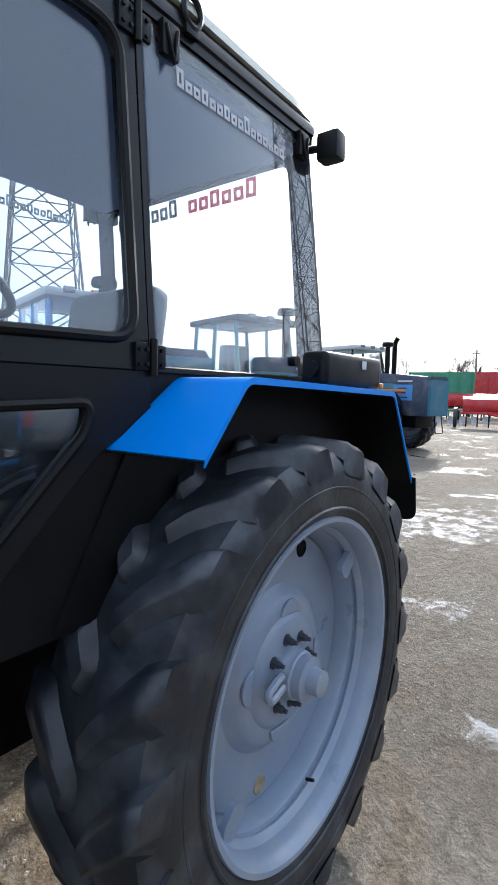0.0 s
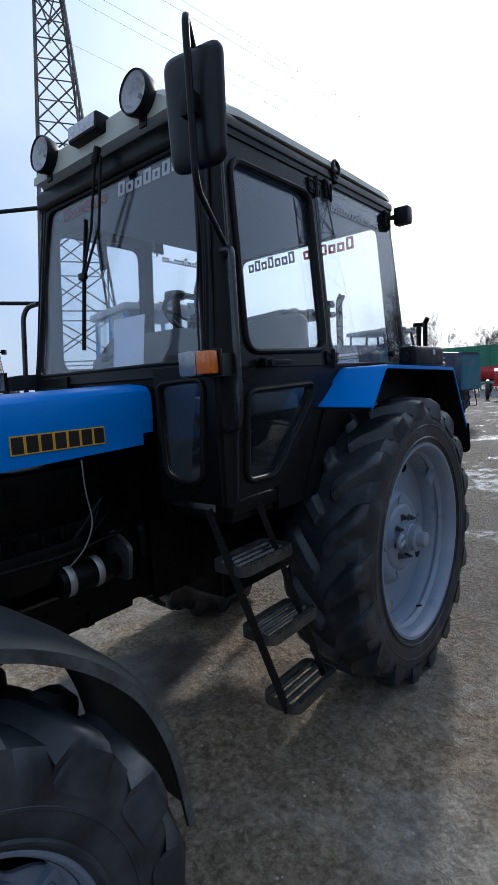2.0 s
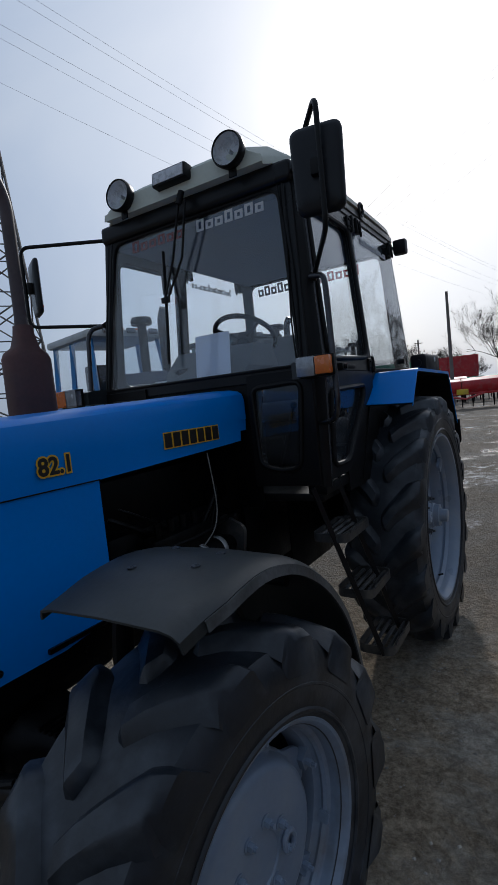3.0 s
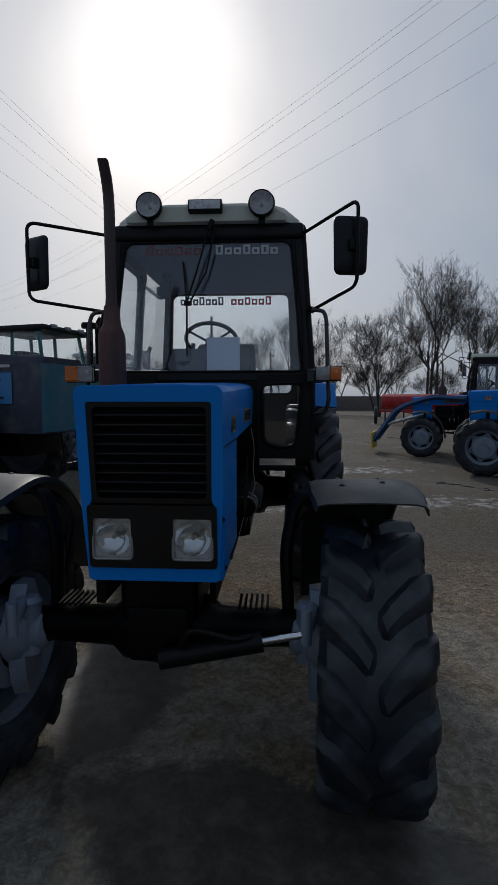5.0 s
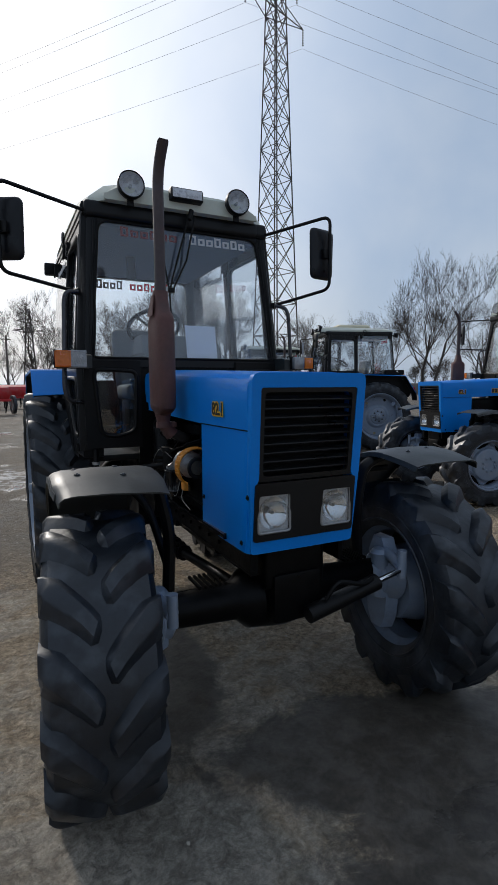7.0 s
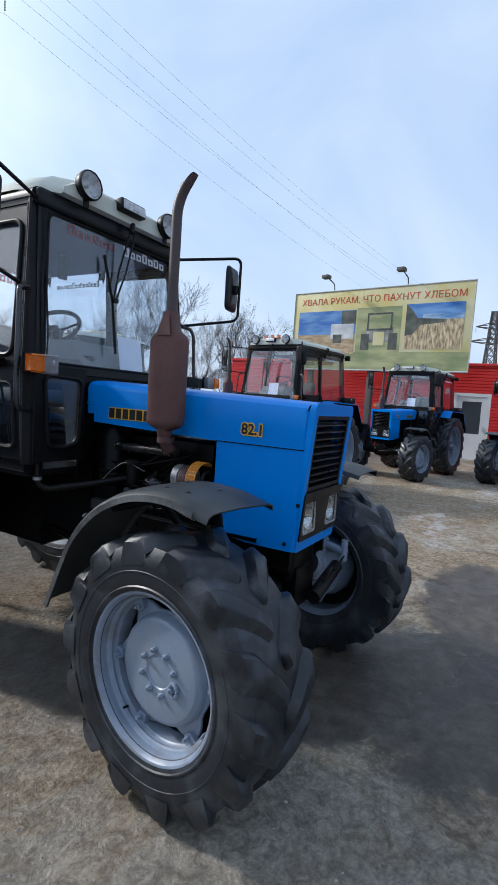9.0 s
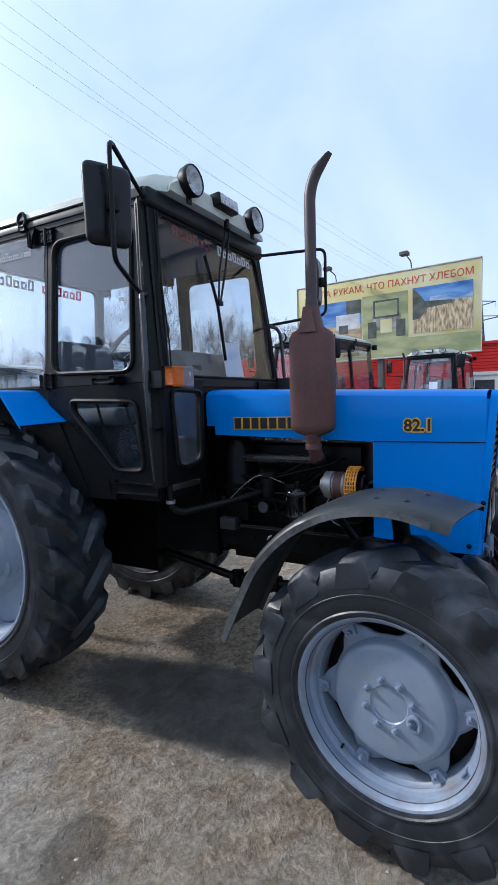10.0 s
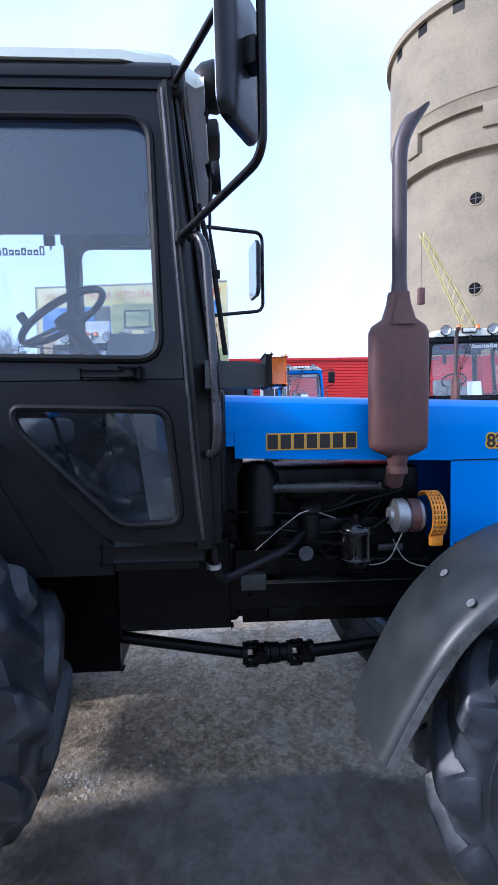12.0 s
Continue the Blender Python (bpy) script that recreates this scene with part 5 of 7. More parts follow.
    # wiper: motor arms from the roof, blade on the glass
    w = tube([(0.02, -1.25, 2.62), (-0.06, -1.245, 2.35), (-0.12, -1.27, 2.16)], 0.006, 8)
    tube([(0.06, -1.25, 2.62), (0.0, -1.245, 2.35), (-0.10, -1.27, 2.16)], 0.006, 8, bm=w)
    tube([(0.04, -1.245, 2.66), (0.02, -1.255, 2.60)], 0.016, 10, bm=w)
    box((-0.135, -1.285, 2.14), (-0.09, -1.262, 2.17), 0.005, bm=w)
    part("wiper_arm", w, "seal", t, "black twin wiper arm")
    bl = tube([(-0.15, -1.205, 2.42), (-0.12, -1.262, 2.15), (-0.115, -1.30, 1.83)], 0.006, 8, flat=1.8)
    part("wiper_blade", bl, "seal", t, "black wiper blade")


def chassis(t):
    eng = box((-0.20, -2.12, 0.75), (0.20, -1.30, 1.16), 0.03)
    box((-0.16, -2.10, 1.14), (0.13, -1.36, 1.36), 0.03, bm=eng)
    part("engine_block", eng, "iron", t, "oily black engine block")
    part("oil_pan", bevelled(loft([[(x, y, z) for x, y in ((-a, -2.05), (a, -2.05), (a, -1.35), (-a, -1.35))] for a, z in ((0.16, 0.76), (0.15, 0.71), (0.11, 0.695))], closed=True), 0.02), "iron", t)
    gb = box((-0.24, -0.86, 0.56), (0.24, 0.35, 1.08), 0.05, 3)
    box((-0.22, -1.34, 0.74), (0.22, -0.8, 1.08), 0.04, 3, bm=gb)
    part("gearbox", gb, "iron", t, "black transmission housing")
    part("rear_axle", lathe([(-0.62, 0.09), (-0.58, 0.12), (-0.36, 0.14), (-0.3, 0.2), (0.3, 0.2), (0.36, 0.14), (0.58, 0.12), (0.62, 0.09)], 28), "iron", t).location = (0, 0, 0.75)
    for s in (1, -1):
        part("axle_shaft", cyl((s * 0.6, 0, 0.75), (s * 0.82, 0, 0.75), 0.045, 18), "iron", t)
    part("radiator", box((-0.22, -2.60, 0.98), (0.22, -2.50, 1.54), 0.01), "iron", t)
    part("front_support", box((-0.15, -2.60, 0.70), (0.15, -2.10, 0.93), 0.04, 3), "iron", t)
    for s in (1, -1):
        rail = box((s * 0.20, -2.62, 0.80), (s * 0.225, -1.15, 0.93), 0.006)
        part("rail_flange", box((s * 0.227, -2.45, 0.915), (s * 0.27, -1.40, 0.932), 0.004), "wetblack", t, "glossy flange on the frame rail")
        for k in range(9):
            cyl((s * 0.222, -1.25 - k * 0.13, 0.85), (s * 0.236, -1.25 - k * 0.13, 0.85), 0.010, 6, bm=rail)
        part("frame_rail", rail, "iron", t, "black frame rail with bolt heads")
        # belly plates below the cab
        part("belly_plate", box((s * 0.22, -0.86, 0.58), (s * 0.25, -0.30, 1.10), 0.01), "iron", t)
        part("belly_plate", box((s * 0.22, -1.30, 0.74), (s * 0.25, -0.86, 1.10), 0.01), "iron", t)
        part("cab_sill", box((s * 0.56, -1.22, 1.135), (s * 0.655, -0.9, 1.19), 0.012), "black", t)
        if s > 0:
            continue
        pipe = tube(curve([(s * 0.60, -1.24, 1.19), (s * 0.60, -1.25, 1.07), (s * 0.56, -1.28, 1.04), (s * 0.42, -1.5, 1.09), (s * 0.25, -1.6, 1.12)], 0.05), 0.016, 10)
        part("heater_hose", pipe, "seal", t, "black heater hose")
        cl = lathe([(-0.008, 0.024), (0.008, 0.024)], 16, "z")
        thicken(cl, 0.004)
        o = part("hose_clamp", cl, "alum", t)
        o.location = (s * 0.60, -1.245, 1.10)
    # right side of the engine
    # added block keeps light from showing through the gap at the bulkhead
    part("clutch_housing", bevelled(loft([[(x, y, z) for x, y in ((-a, -1.36), (a, -1.36), (a, -1.262), (-a, -1.262))] for a, z in ((0.2, 1.02), (0.2, 1.40), (0.14, 1.62))], closed=True), 0.02), "iron", t, "black filler block that closes the gap before the bulkhead")
    part("air_filter", lathe([(1.06, 0.0001), (1.06, 0.07), (1.10, 0.085), (1.12, 0.092), (1.13, 0.085), (1.15, 0.092), (1.16, 0.085), (1.34, 0.085), (1.39, 0.06), (1.40, 0.0001)], 28, "z"), "iron", t, "black air cleaner can").location = (-0.20, -1.42, 0.0)
    of = lathe([(0.98, 0.0001), (0.98, 0.05), (1.0, 0.062), (1.01, 0.066), (1.02, 0.062), (1.10, 0.062), (1.125, 0.066), (1.14, 0.058), (1.155, 0.03), (1.165, 0.012), (1.185, 0.012), (1.186, 0.0001)], 28, "z")
    part("oil_filter", of, "wetblack", t, "glossy black domed oil filter").location = (-0.27, -1.80, 0.0)
    for z in (1.012, 1.118):
        part("filter_band", lathe([(z - 0.003, 0.063), (z, 0.0675), (z + 0.003, 0.063)], 28, "z"), "rail", t, "thin bright filter seam").location = (-0.27, -1.80, 0.0)
    part("pump_cover", lathe([(-0.012, 0.0001), (-0.012, 0.03), (0.0, 0.028), (0.012, 0.028)], 20), "boltsteel", t, "pale round pump cover").location = (-0.265, -1.60, 1.035)
    part("fuel_bracket", box((-0.275, -1.99, 1.035), (-0.255, -1.89, 1.06), 0.004), "rail", t, "worn steel bracket below the alternator")
    fu = lathe([(1.12, 0.0001), (1.12, 0.035), (1.15, 0.04), (1.22, 0.04), (1.23, 0.05), (1.25, 0.05), (1.26, 0.02), (1.262, 0.0001)], 20, "z")
    part("fuel_filter", fu, "black", t).location = (-0.25, -1.62, -0.03)
    part("manifold", tube(curve([(-0.24, -1.45, 1.29), (-0.25, -1.93, 1.29), (-0.33, -1.93, 1.33)], 0.04), 0.026, 14), "sooty", t, "dark exhaust manifold pipe")
    for k in range(4):
        part("manifold_branch", cyl((-0.12, -1.45 - k * 0.13, 1.28), (-0.25, -1.45 - k * 0.13, 1.28), 0.026, 12), "iron", t)
    alt = lathe([(-2.065, 0.0001), (-2.065, 0.05), (-2.055, 0.062), (-2.02, 0.064), (-2.018, 0.057), (-1.995, 0.057), (-1.993, 0.067), (-1.955, 0.067), (-1.945, 0.05), (-1.942, 0.036), (-1.93, 0.034), (-1.928, 0.0001)], 28, "y")
    part("alternator", alt, "alum", t, "silver alternator with rusty band").location = (-0.27, 0, 1.175)
    part("alternator_band", lathe([(-2.045, 0.0635), (-2.044, 0.066), (-2.006, 0.066), (-2.005, 0.0635)], 28, "y"), "muffler", t).location = (-0.27, 0, 1.175)
    guard = bmesh.new()
    for k in range(16):
        a = radians(-50 + k * 12)
        y0, y1 = -2.125, -2.075
        p = (-0.27 - 0.092 * math.cos(a), 0, 1.175 + 0.092 * math.sin(a))
        tube([(p[0], y0, p[2]), (p[0], y1, p[2])], 0.0042, 6, bm=guard)
    for y in (-2.125, -2.112, -2.1, -2.088, -2.075):
        tube([(-0.27 - 0.092 * math.cos(radians(a)), y, 1.175 + 0.092 * math.sin(radians(a))) for a in range(-52, 132, 12)], 0.0045, 6, bm=guard)
    box((-0.335, -2.125, 1.065), (-0.315, -2.075, 1.105), 0.004, bm=guard)
    part("belt_guard", guard, "guard", t, "orange perforated belt guard")
    part("fan_belt", tube([(-0.27 + 0.045 * math.cos(a), -2.14, 1.175 + 0.045 * math.sin(a)) for a in (2 * math.pi * k / 20 for k in range(21))], 0.01, 6), "seal", t)
    part("control_box", box((-0.30, -1.44, 0.90), (-0.22, -1.34, 0.965), 0.006), "fender", t, "grey fuse box on the frame")
    part("bracket_panel", box((-0.26, -1.50, 0.95), (-0.235, -1.32, 1.05), 0.006), "iron", t)
    rng = random.Random(11)
    for s in (-1, 1):
        for k in range(8):
            y0, y1 = rng.uniform(-2.1, -1.7), rng.uniform(-1.6, -1.3)
            z0, z1 = rng.uniform(0.98, 1.3), rng.uniform(0.98, 1.25)
            x = s * rng.uniform(0.21, 0.29)
            hose = tube(curve([(s * 0.19, y0 - 0.03, z0), (x, y0, z0 - 0.02), (x, (y0 + y1) / 2, min(z0, z1) - rng.uniform(0.0, 0.06)), (x, y1, z1), (s * 0.18, y1 + 0.05, z1)], 0.06), rng.uniform(0.004, 0.010), 6)
            part("hose", hose, "iron", t, "black hose along the engine")
    wires = tube(curve([(-0.30, -1.98, 1.12), (-0.31, -1.92, 1.0), (-0.30, -1.84, 0.985), (-0.29, -1.75, 1.0)], 0.05), 0.0022, 6)
    tube(curve([(-0.27, -1.72, 1.17), (-0.30, -1.60, 1.22), (-0.31, -1.50, 1.15), (-0.3, -1.40, 1.06)], 0.05), 0.0022, 6, bm=wires)
    tube(curve([(-0.27, -1.95, 1.08), (-0.31, -1.98, 1.0), (-0.30, -2.10, 0.965)], 0.05), 0.0022, 6, bm=wires)
    part("cable", wires, "wire", t, "pale thin cables on the engine")
    w2 = tube(curve([(0.30, -1.62, 1.40), (0.32, -1.63, 1.30), (0.31, -1.60, 1.16), (0.33, -1.66, 1.08), (0.30, -1.72, 1.02)], 0.05), 0.0026, 6)
    part("cable", w2, "wire", t, "pale cable hanging below the hood")
    pump = box((0.20, -1.98, 0.98), (0.29, -1.62, 1.12), 0.02)
    for k in range(4):
        cyl((0.25, -1.92 + k * 0.075, 1.11), (0.25, -1.92 + k * 0.075, 1.17), 0.014, 10, bm=pump)
    part("injection_pump", pump, "iron", t, "oily injection pump")
    part("starter", lathe([(-1.75, 0.0001), (-1.75, 0.05), (-1.70, 0.055), (-1.55, 0.055), (-1.53, 0.04), (-1.50, 0.04), (-1.499, 0.0001)], 20, "y"), "iron", t, "oily starter motor").location = (0.28, 0, 0.975)
    for y in (-1.715, -1.60):
        part("starter_band", lathe([(y - 0.014, 0.057), (y - 0.012, 0.0585), (y + 0.012, 0.0585), (y + 0.014, 0.057)], 24, "y"), "alum", t, "bright starter band").location = (0.28, 0, 0.975)
    fl = plate(rounded([(-0.09, -0.07), (0.07, -0.09), (0.09, 0.05), (-0.03, 0.11)], 0.03), [], 0.02, lambda u, v, w: (0.28 + u, -1.50 + w, 1.0 + v))
    part("starter_flange", fl, "worn", t, "bare metal starter flange")
    # front axle
    ax = lathe([(-0.60, 0.065), (-0.5, 0.07), (-0.22, 0.085), (-0.17, 0.13), (0.0, 0.15), (0.17, 0.13), (0.22, 0.085), (0.5, 0.07), (0.60, 0.065)], 24)
    part("front_axle", ax, "iron", t, "black cast front axle").location = (0, -2.42, 0.62)
    part("axle_pivot", box((-0.12, -2.62, 0.56), (0.12, -2.30, 0.78), 0.03), "iron", t)
    for s in (1, -1):
        k = lathe([(0.50, 0.055), (0.52, 0.08), (0.555, 0.085), (0.565, 0.10), (0.585, 0.105), (0.60, 0.125), (0.65, 0.14)], 28)
        o = part("steering_knuckle", k, "rim", t, "grey cast steering knuckle behind the wheel")
        o.location, o.rotation_euler = (0, -2.43, 0.60), (0, 0, 0 if s > 0 else math.pi)
        if s < 0:
            o.location = (0, -2.43, 0.60)
        k = lathe([(-0.13, 0.03), (-0.12, 0.045), (-0.03, 0.05), (0.08, 0.045), (0.10, 0.05), (0.12, 0.035), (0.125, 0.0001)], 20, "z")
        o = part("kingpin_housing", k, "rim", t, "grey kingpin housing behind the wheel")
        o.location = (s * 0.575, -2.46, 0.63)
        col = bevelled(loft([[(s * x, y, z) for x, y in ((0.585, -2.47 - d), (0.645, -2.49 - d), (0.645, -2.36 + d), (0.585, -2.38 + d))] for z, d in ((0.33, -0.01), (0.40, 0.02), (0.55, 0.035), (0.72, 0.02), (0.80, -0.015))], closed=True), 0.014)
        part("final_drive_column", col, "rimworn", t, "tall grey casting behind the wheel")
        arm = tube(curve([(s * 0.60, -2.45, 0.73), (s * 0.585, -2.53, 0.73), (s * 0.56, -2.63, 0.71)], 0.04), 0.028, 10)
        part("steering_arm", arm, "rim", t, "grey steering arm")
        part("arm_pin", cyl((s * 0.56, -2.63, 0.66), (s * 0.56, -2.63, 0.79), 0.022, 12), "rim", t)
        grate = bmesh.new()
        for q in range(6):
            box((s * (0.30 + q * 0.022), -2.54, 0.745), (s * (0.31 + q * 0.022), -2.40, 0.757), 0.0, bm=grate)
        part("axle_ribs", grate, "iron", t)
    part("steering_cylinder", cyl((0.02, -2.66, 0.60), (0.40, -2.64, 0.67), 0.038, 18), "black", t, "black hydraulic steering cylinder")
    part("piston_rod", cyl((0.38, -2.64, 0.667), (0.55, -2.63, 0.695), 0.014, 12), "chrome", t, "bright piston rod")
    part("tie_rod", cyl((-0.56, -2.27, 0.62), (0.56, -2.27, 0.62), 0.018, 12), "black", t)
    part("hydraulic_hose", tube(curve([(0.10, -2.68, 0.66), (0.14, -2.70, 0.74), (0.30, -2.68, 0.69), (0.36, -2.66, 0.70)], 0.04), 0.010, 8), "seal", t)
    # drive shaft on the right side
    part("drive_shaft", cyl((-0.18, -0.55, 0.735), (-0.18, -1.36, 0.592), 0.024, 14), "iron", t, "black drive shaft to the front axle")
    part("drive_shaft", cyl((-0.18, -1.60, 0.588), (-0.14, -2.35, 0.63), 0.027, 14), "iron", t)
    for y in (-1.40, -1.585):
        j = cyl((-0.18, y + 0.055, 0.591), (-0.18, y + 0.035, 0.591), 0.046, 16)
        cyl((-0.18, y - 0.035, 0.591), (-0.18, y - 0.055, 0.591), 0.046, 16, bm=j)
        for q in (-1, 1):
            box((-0.205, y + 0.0, 0.591 + q * 0.026), (-0.155, y + 0.04, 0.591 + q * 0.044), 0.005, bm=j)
            box((-0.18 + q * 0.026, y - 0.04, 0.566), (-0.18 + q * 0.044, y + 0.0, 0.616), 0.005, bm=j)
        cyl((-0.18, y, 0.54), (-0.18, y, 0.642), 0.014, 10, bm=j)
        cyl((-0.231, y, 0.591), (-0.129, y, 0.591), 0.014, 10, bm=j)
        part("shaft_joint", j, "iron", t, "black universal joint")
    part("shaft_sleeve", lathe([(-1.545, 0.03), (-1.54, 0.036), (-1.50, 0.036), (-1.495, 0.042), (-1.46, 0.042), (-1.455, 0.034), (-1.44, 0.03)], 20, "y"), "iron", t, "black shaft sleeve").location = (-0.18, 0, 0.591)
    part("lower_crossmember", box((-0.22, -1.60, 0.74), (0.22, -1.45, 0.80), 0.02), "iron", t)
    part("side_lever", tube([(-0.42, -0.75, 1.13), (-0.40, -1.02, 1.12)], 0.012, 8), "black", t)
    # rear linkage and hitch
    part("rear_lift", box((-0.28, 0.30, 0.75), (0.28, 0.62, 1.20), 0.04), "iron", t, "black rear lift housing")
    for s in (1, -1):
        part("lift_link", tube([(s * 0.30, 0.35, 0.50), (s * 0.40, 1.05, 0.55)], 0.03, 10), "iron", t)
        part("lift_rod", tube([(s * 0.33, 0.55, 1.20), (s * 0.36, 0.75, 0.53)], 0.02, 10), "iron", t)
        part("tail_lamp", box((s * 0.70, 0.80, 1.33), (s * 0.86, 0.84, 1.40), 0.008), "redink", t, "red tail lamp")


def steps(t):
    """Three treads on two rails, left side only."""
    for y0, y1 in ((-1.335, -1.19), (-1.06, -0.92)):
        part("step_rail", tube([(0.64, y0, 1.19), (0.70, y0 + 0.045, 0.95), (0.845, y1, 0.40)], 0.0135, 4, flat=1.5), "black", t, "black flat step rail")
    for z, x, y0, y1 in ((0.96, 0.645, -1.295, -0.965), (0.69, 0.715, -1.235, -0.915), (0.42, 0.78, -1.20, -0.88)):
        st = new("step")
        st.parent = t
        tagged(st, "worn black step with ribbed treads")
        out = rounded([(x - 0.055, y0), (x + 0.115, y0), (x + 0.115, y1), (x - 0.055, y1)], 0.045, 5)
        fr = thicken(loft([[Vector((p[0], p[1], h)) for p in out + out[:1]] for h in (z - 0.022, z + 0.018)]), 0.005)
        part("step_frame", fr, "worn", st)
        for k in range(4):
            xx = x - 0.025 + k * 0.036
            part("tread_bar", tube([(xx, y0 + 0.012, z), (xx, y1 - 0.012, z)], 0.010, 6), "worn", st)
        teeth = bmesh.new()
        n = 16
        for k in range(n):
            yy = y0 + 0.05 + (y1 - y0 - 0.1) * k / (n - 1)
            box((x + 0.112, yy - 0.006, z + 0.012), (x + 0.118, yy + 0.006, z + 0.026), 0.0, bm=teeth)
        part("step_teeth", teeth, "worn", st)


def tractor(label):
    t = thing("tractor", label, "tractor", group="tractors on the yard")
    for s in (1, -1):
        rear_wheel(t, s)
        front_wheel(t, s)
        rear_fender(t, s)
        front_fender(t, s)
    fender_lamp_box(t)
    cab(t)
    cab_inside(t)
    hood(t)
    exhaust(t)
    lamps_and_mirrors(t)
    chassis(t)
    steps(t)
    return t


main_tractor = tractor("bright blue farm tractor with a dark cab and silver wheels")

# ---- the other machines on the lot ----
for name, col, rough in (("teal", (0.012, 0.15, 0.15), 0.45), ("tealblue", (0.01, 0.115, 0.175), 0.45), ("navy", (0.01, 0.017, 0.045), 0.4), ("dullblue", (0.012, 0.07, 0.19), 0.45), ("red", (0.42, 0.015, 0.02), 0.4),
                         ("green", (0.02, 0.2, 0.11), 0.45), ("cream", (0.62, 0.57, 0.42), 0.5), ("yellowpaint", (0.65, 0.45, 0.03), 0.45), ("palegrey", (0.45, 0.47, 0.48), 0.5), ("panelblue", (0.05, 0.22, 0.5), 0.5), ("skyblue", (0.02, 0.2, 0.5), 0.42)):
    M[name] = material(name + "_paint", col, rough, vary=0.15, scale=2, bump=0.03, dust=(0.2, 0.19, 0.17, 0.3))


def lot_tractor(x, y, fx, fy, label, size=1.0):
    """Another tractor of the same make, its rear axle at x, y and its nose towards fx, fy."""
    m = Matrix.Translation((x, y, 0)) @ Matrix.Rotation(math.atan2(fx, -fy), 4, "Z") @ Matrix.Scale(size, 4)
    return tagged(copy_thing(main_tractor, m), label)


def marker(parent, at):
    bm = lathe([(-0.03, 0.0001), (-0.03, 0.045), (-0.02, 0.045), (0.0, 0.035), (0.03, 0.032), (0.04, 0.02), (0.042, 0.0001)], 14, "z")
    o = part("marker_lamp", bm, "orange", parent, "small amber roof lamp")
    o.location = at


a = lot_tractor(7.1, 0.6, -0.985, 0.17, "blue tractor with dark cab and amber roof lamps")
for x in (-0.14, 0.0, 0.14):
    marker(a, (x, -1.22, 2.79))
b = lot_tractor(12.3, -0.75, -0.985, 0.17, "blue tractor with dark cab before the red shed")
c = lot_tractor(13.6, -3.7, -0.985, 0.12, "older blue tractor with a pale cab roof")
for o in c.children:
    if o.name.split(".")[0] in ("gutter", "front_header", "windscreen_frame", "front_post", "rear_frame", "door"):
        o.data = o.data.copy()
        o.data.materials[0] = M["blue"]
d = lot_tractor(6.7, -5.3, -0.985, 0.17, "blue tractor with dark cab and bent exhaust")
for x in (-0.14, 0.14):
    marker(d, (x, -1.22, 2.79))
e = lot_tractor(7.45, 6.2, -0.95, 0.32, "large blue tractor with a cream roof hatch", 1.08)
hatch = loft([[(px * k, -0.45 + py * k, z) for px, py in rounded([(-0.36, -0.40), (0.36, -0.40), (0.36, 0.40), (-0.36, 0.40)], 0.08)] for k, z in ((1.0, 2.72), (1.0, 2.80), (0.9, 2.84))], closed=True)
part("roof_hatch", hatch, "cream", e, "cream plastic roof hatch")
g = lot_tractor(6.9, 9.6, -0.95, 0.30, "blue tractor with a front loader")
for s in (1, -1):
    part("loader_arm", tube(curve([(s * 0.42, -1.35, 1.55), (s * 0.45, -2.2, 1.62), (s * 0.45, -3.1, 1.30), (s * 0.45, -3.75, 0.35)], 0.25), 0.075, 4), "dullblue", g, "blue loader arm")
    part("loader_ram", cyl((s * 0.45, -2.3, 1.15), (s * 0.45, -3.35, 0.85), 0.04, 10), "steel", g, "bright loader ram")
part("loader_crossbar", cyl((-0.45, -3.1, 1.25), (0.45, -3.1, 1.25), 0.06, 10), "dullblue", g)
part("loader_plate", box((-0.5, -3.82, 0.12), (0.5, -3.75, 0.60), 0.02), "yellowpaint", g, "yellow loader plate")
h = lot_tractor(-9.0, 1.6, 0.6, -0.8, "blue tractor with pale side panels and an amber beacon")
marker(h, (0.3, -0.6, 2.80))
part("side_curtain", box((0.30, -2.5, 0.95), (0.33, -1.3, 1.6), 0.01), "palegrey", h, "pale grey engine side panel")


def wheel_of(parent, source, at, turn=0.0, size=1.0):
    """A wheel made from the meshes of another one."""
    w = new(source.name.split(".")[0])
    w.parent = parent
    w.location, w.rotation_euler, w.scale = at, (0.3, 0, turn), (size,) * 3
    for o in source.children:
        again(o, w, o.location, o.rotation_euler)
    return w


rear_source = [o for o in main_tractor.children if o.name.startswith("rear_wheel")][0]


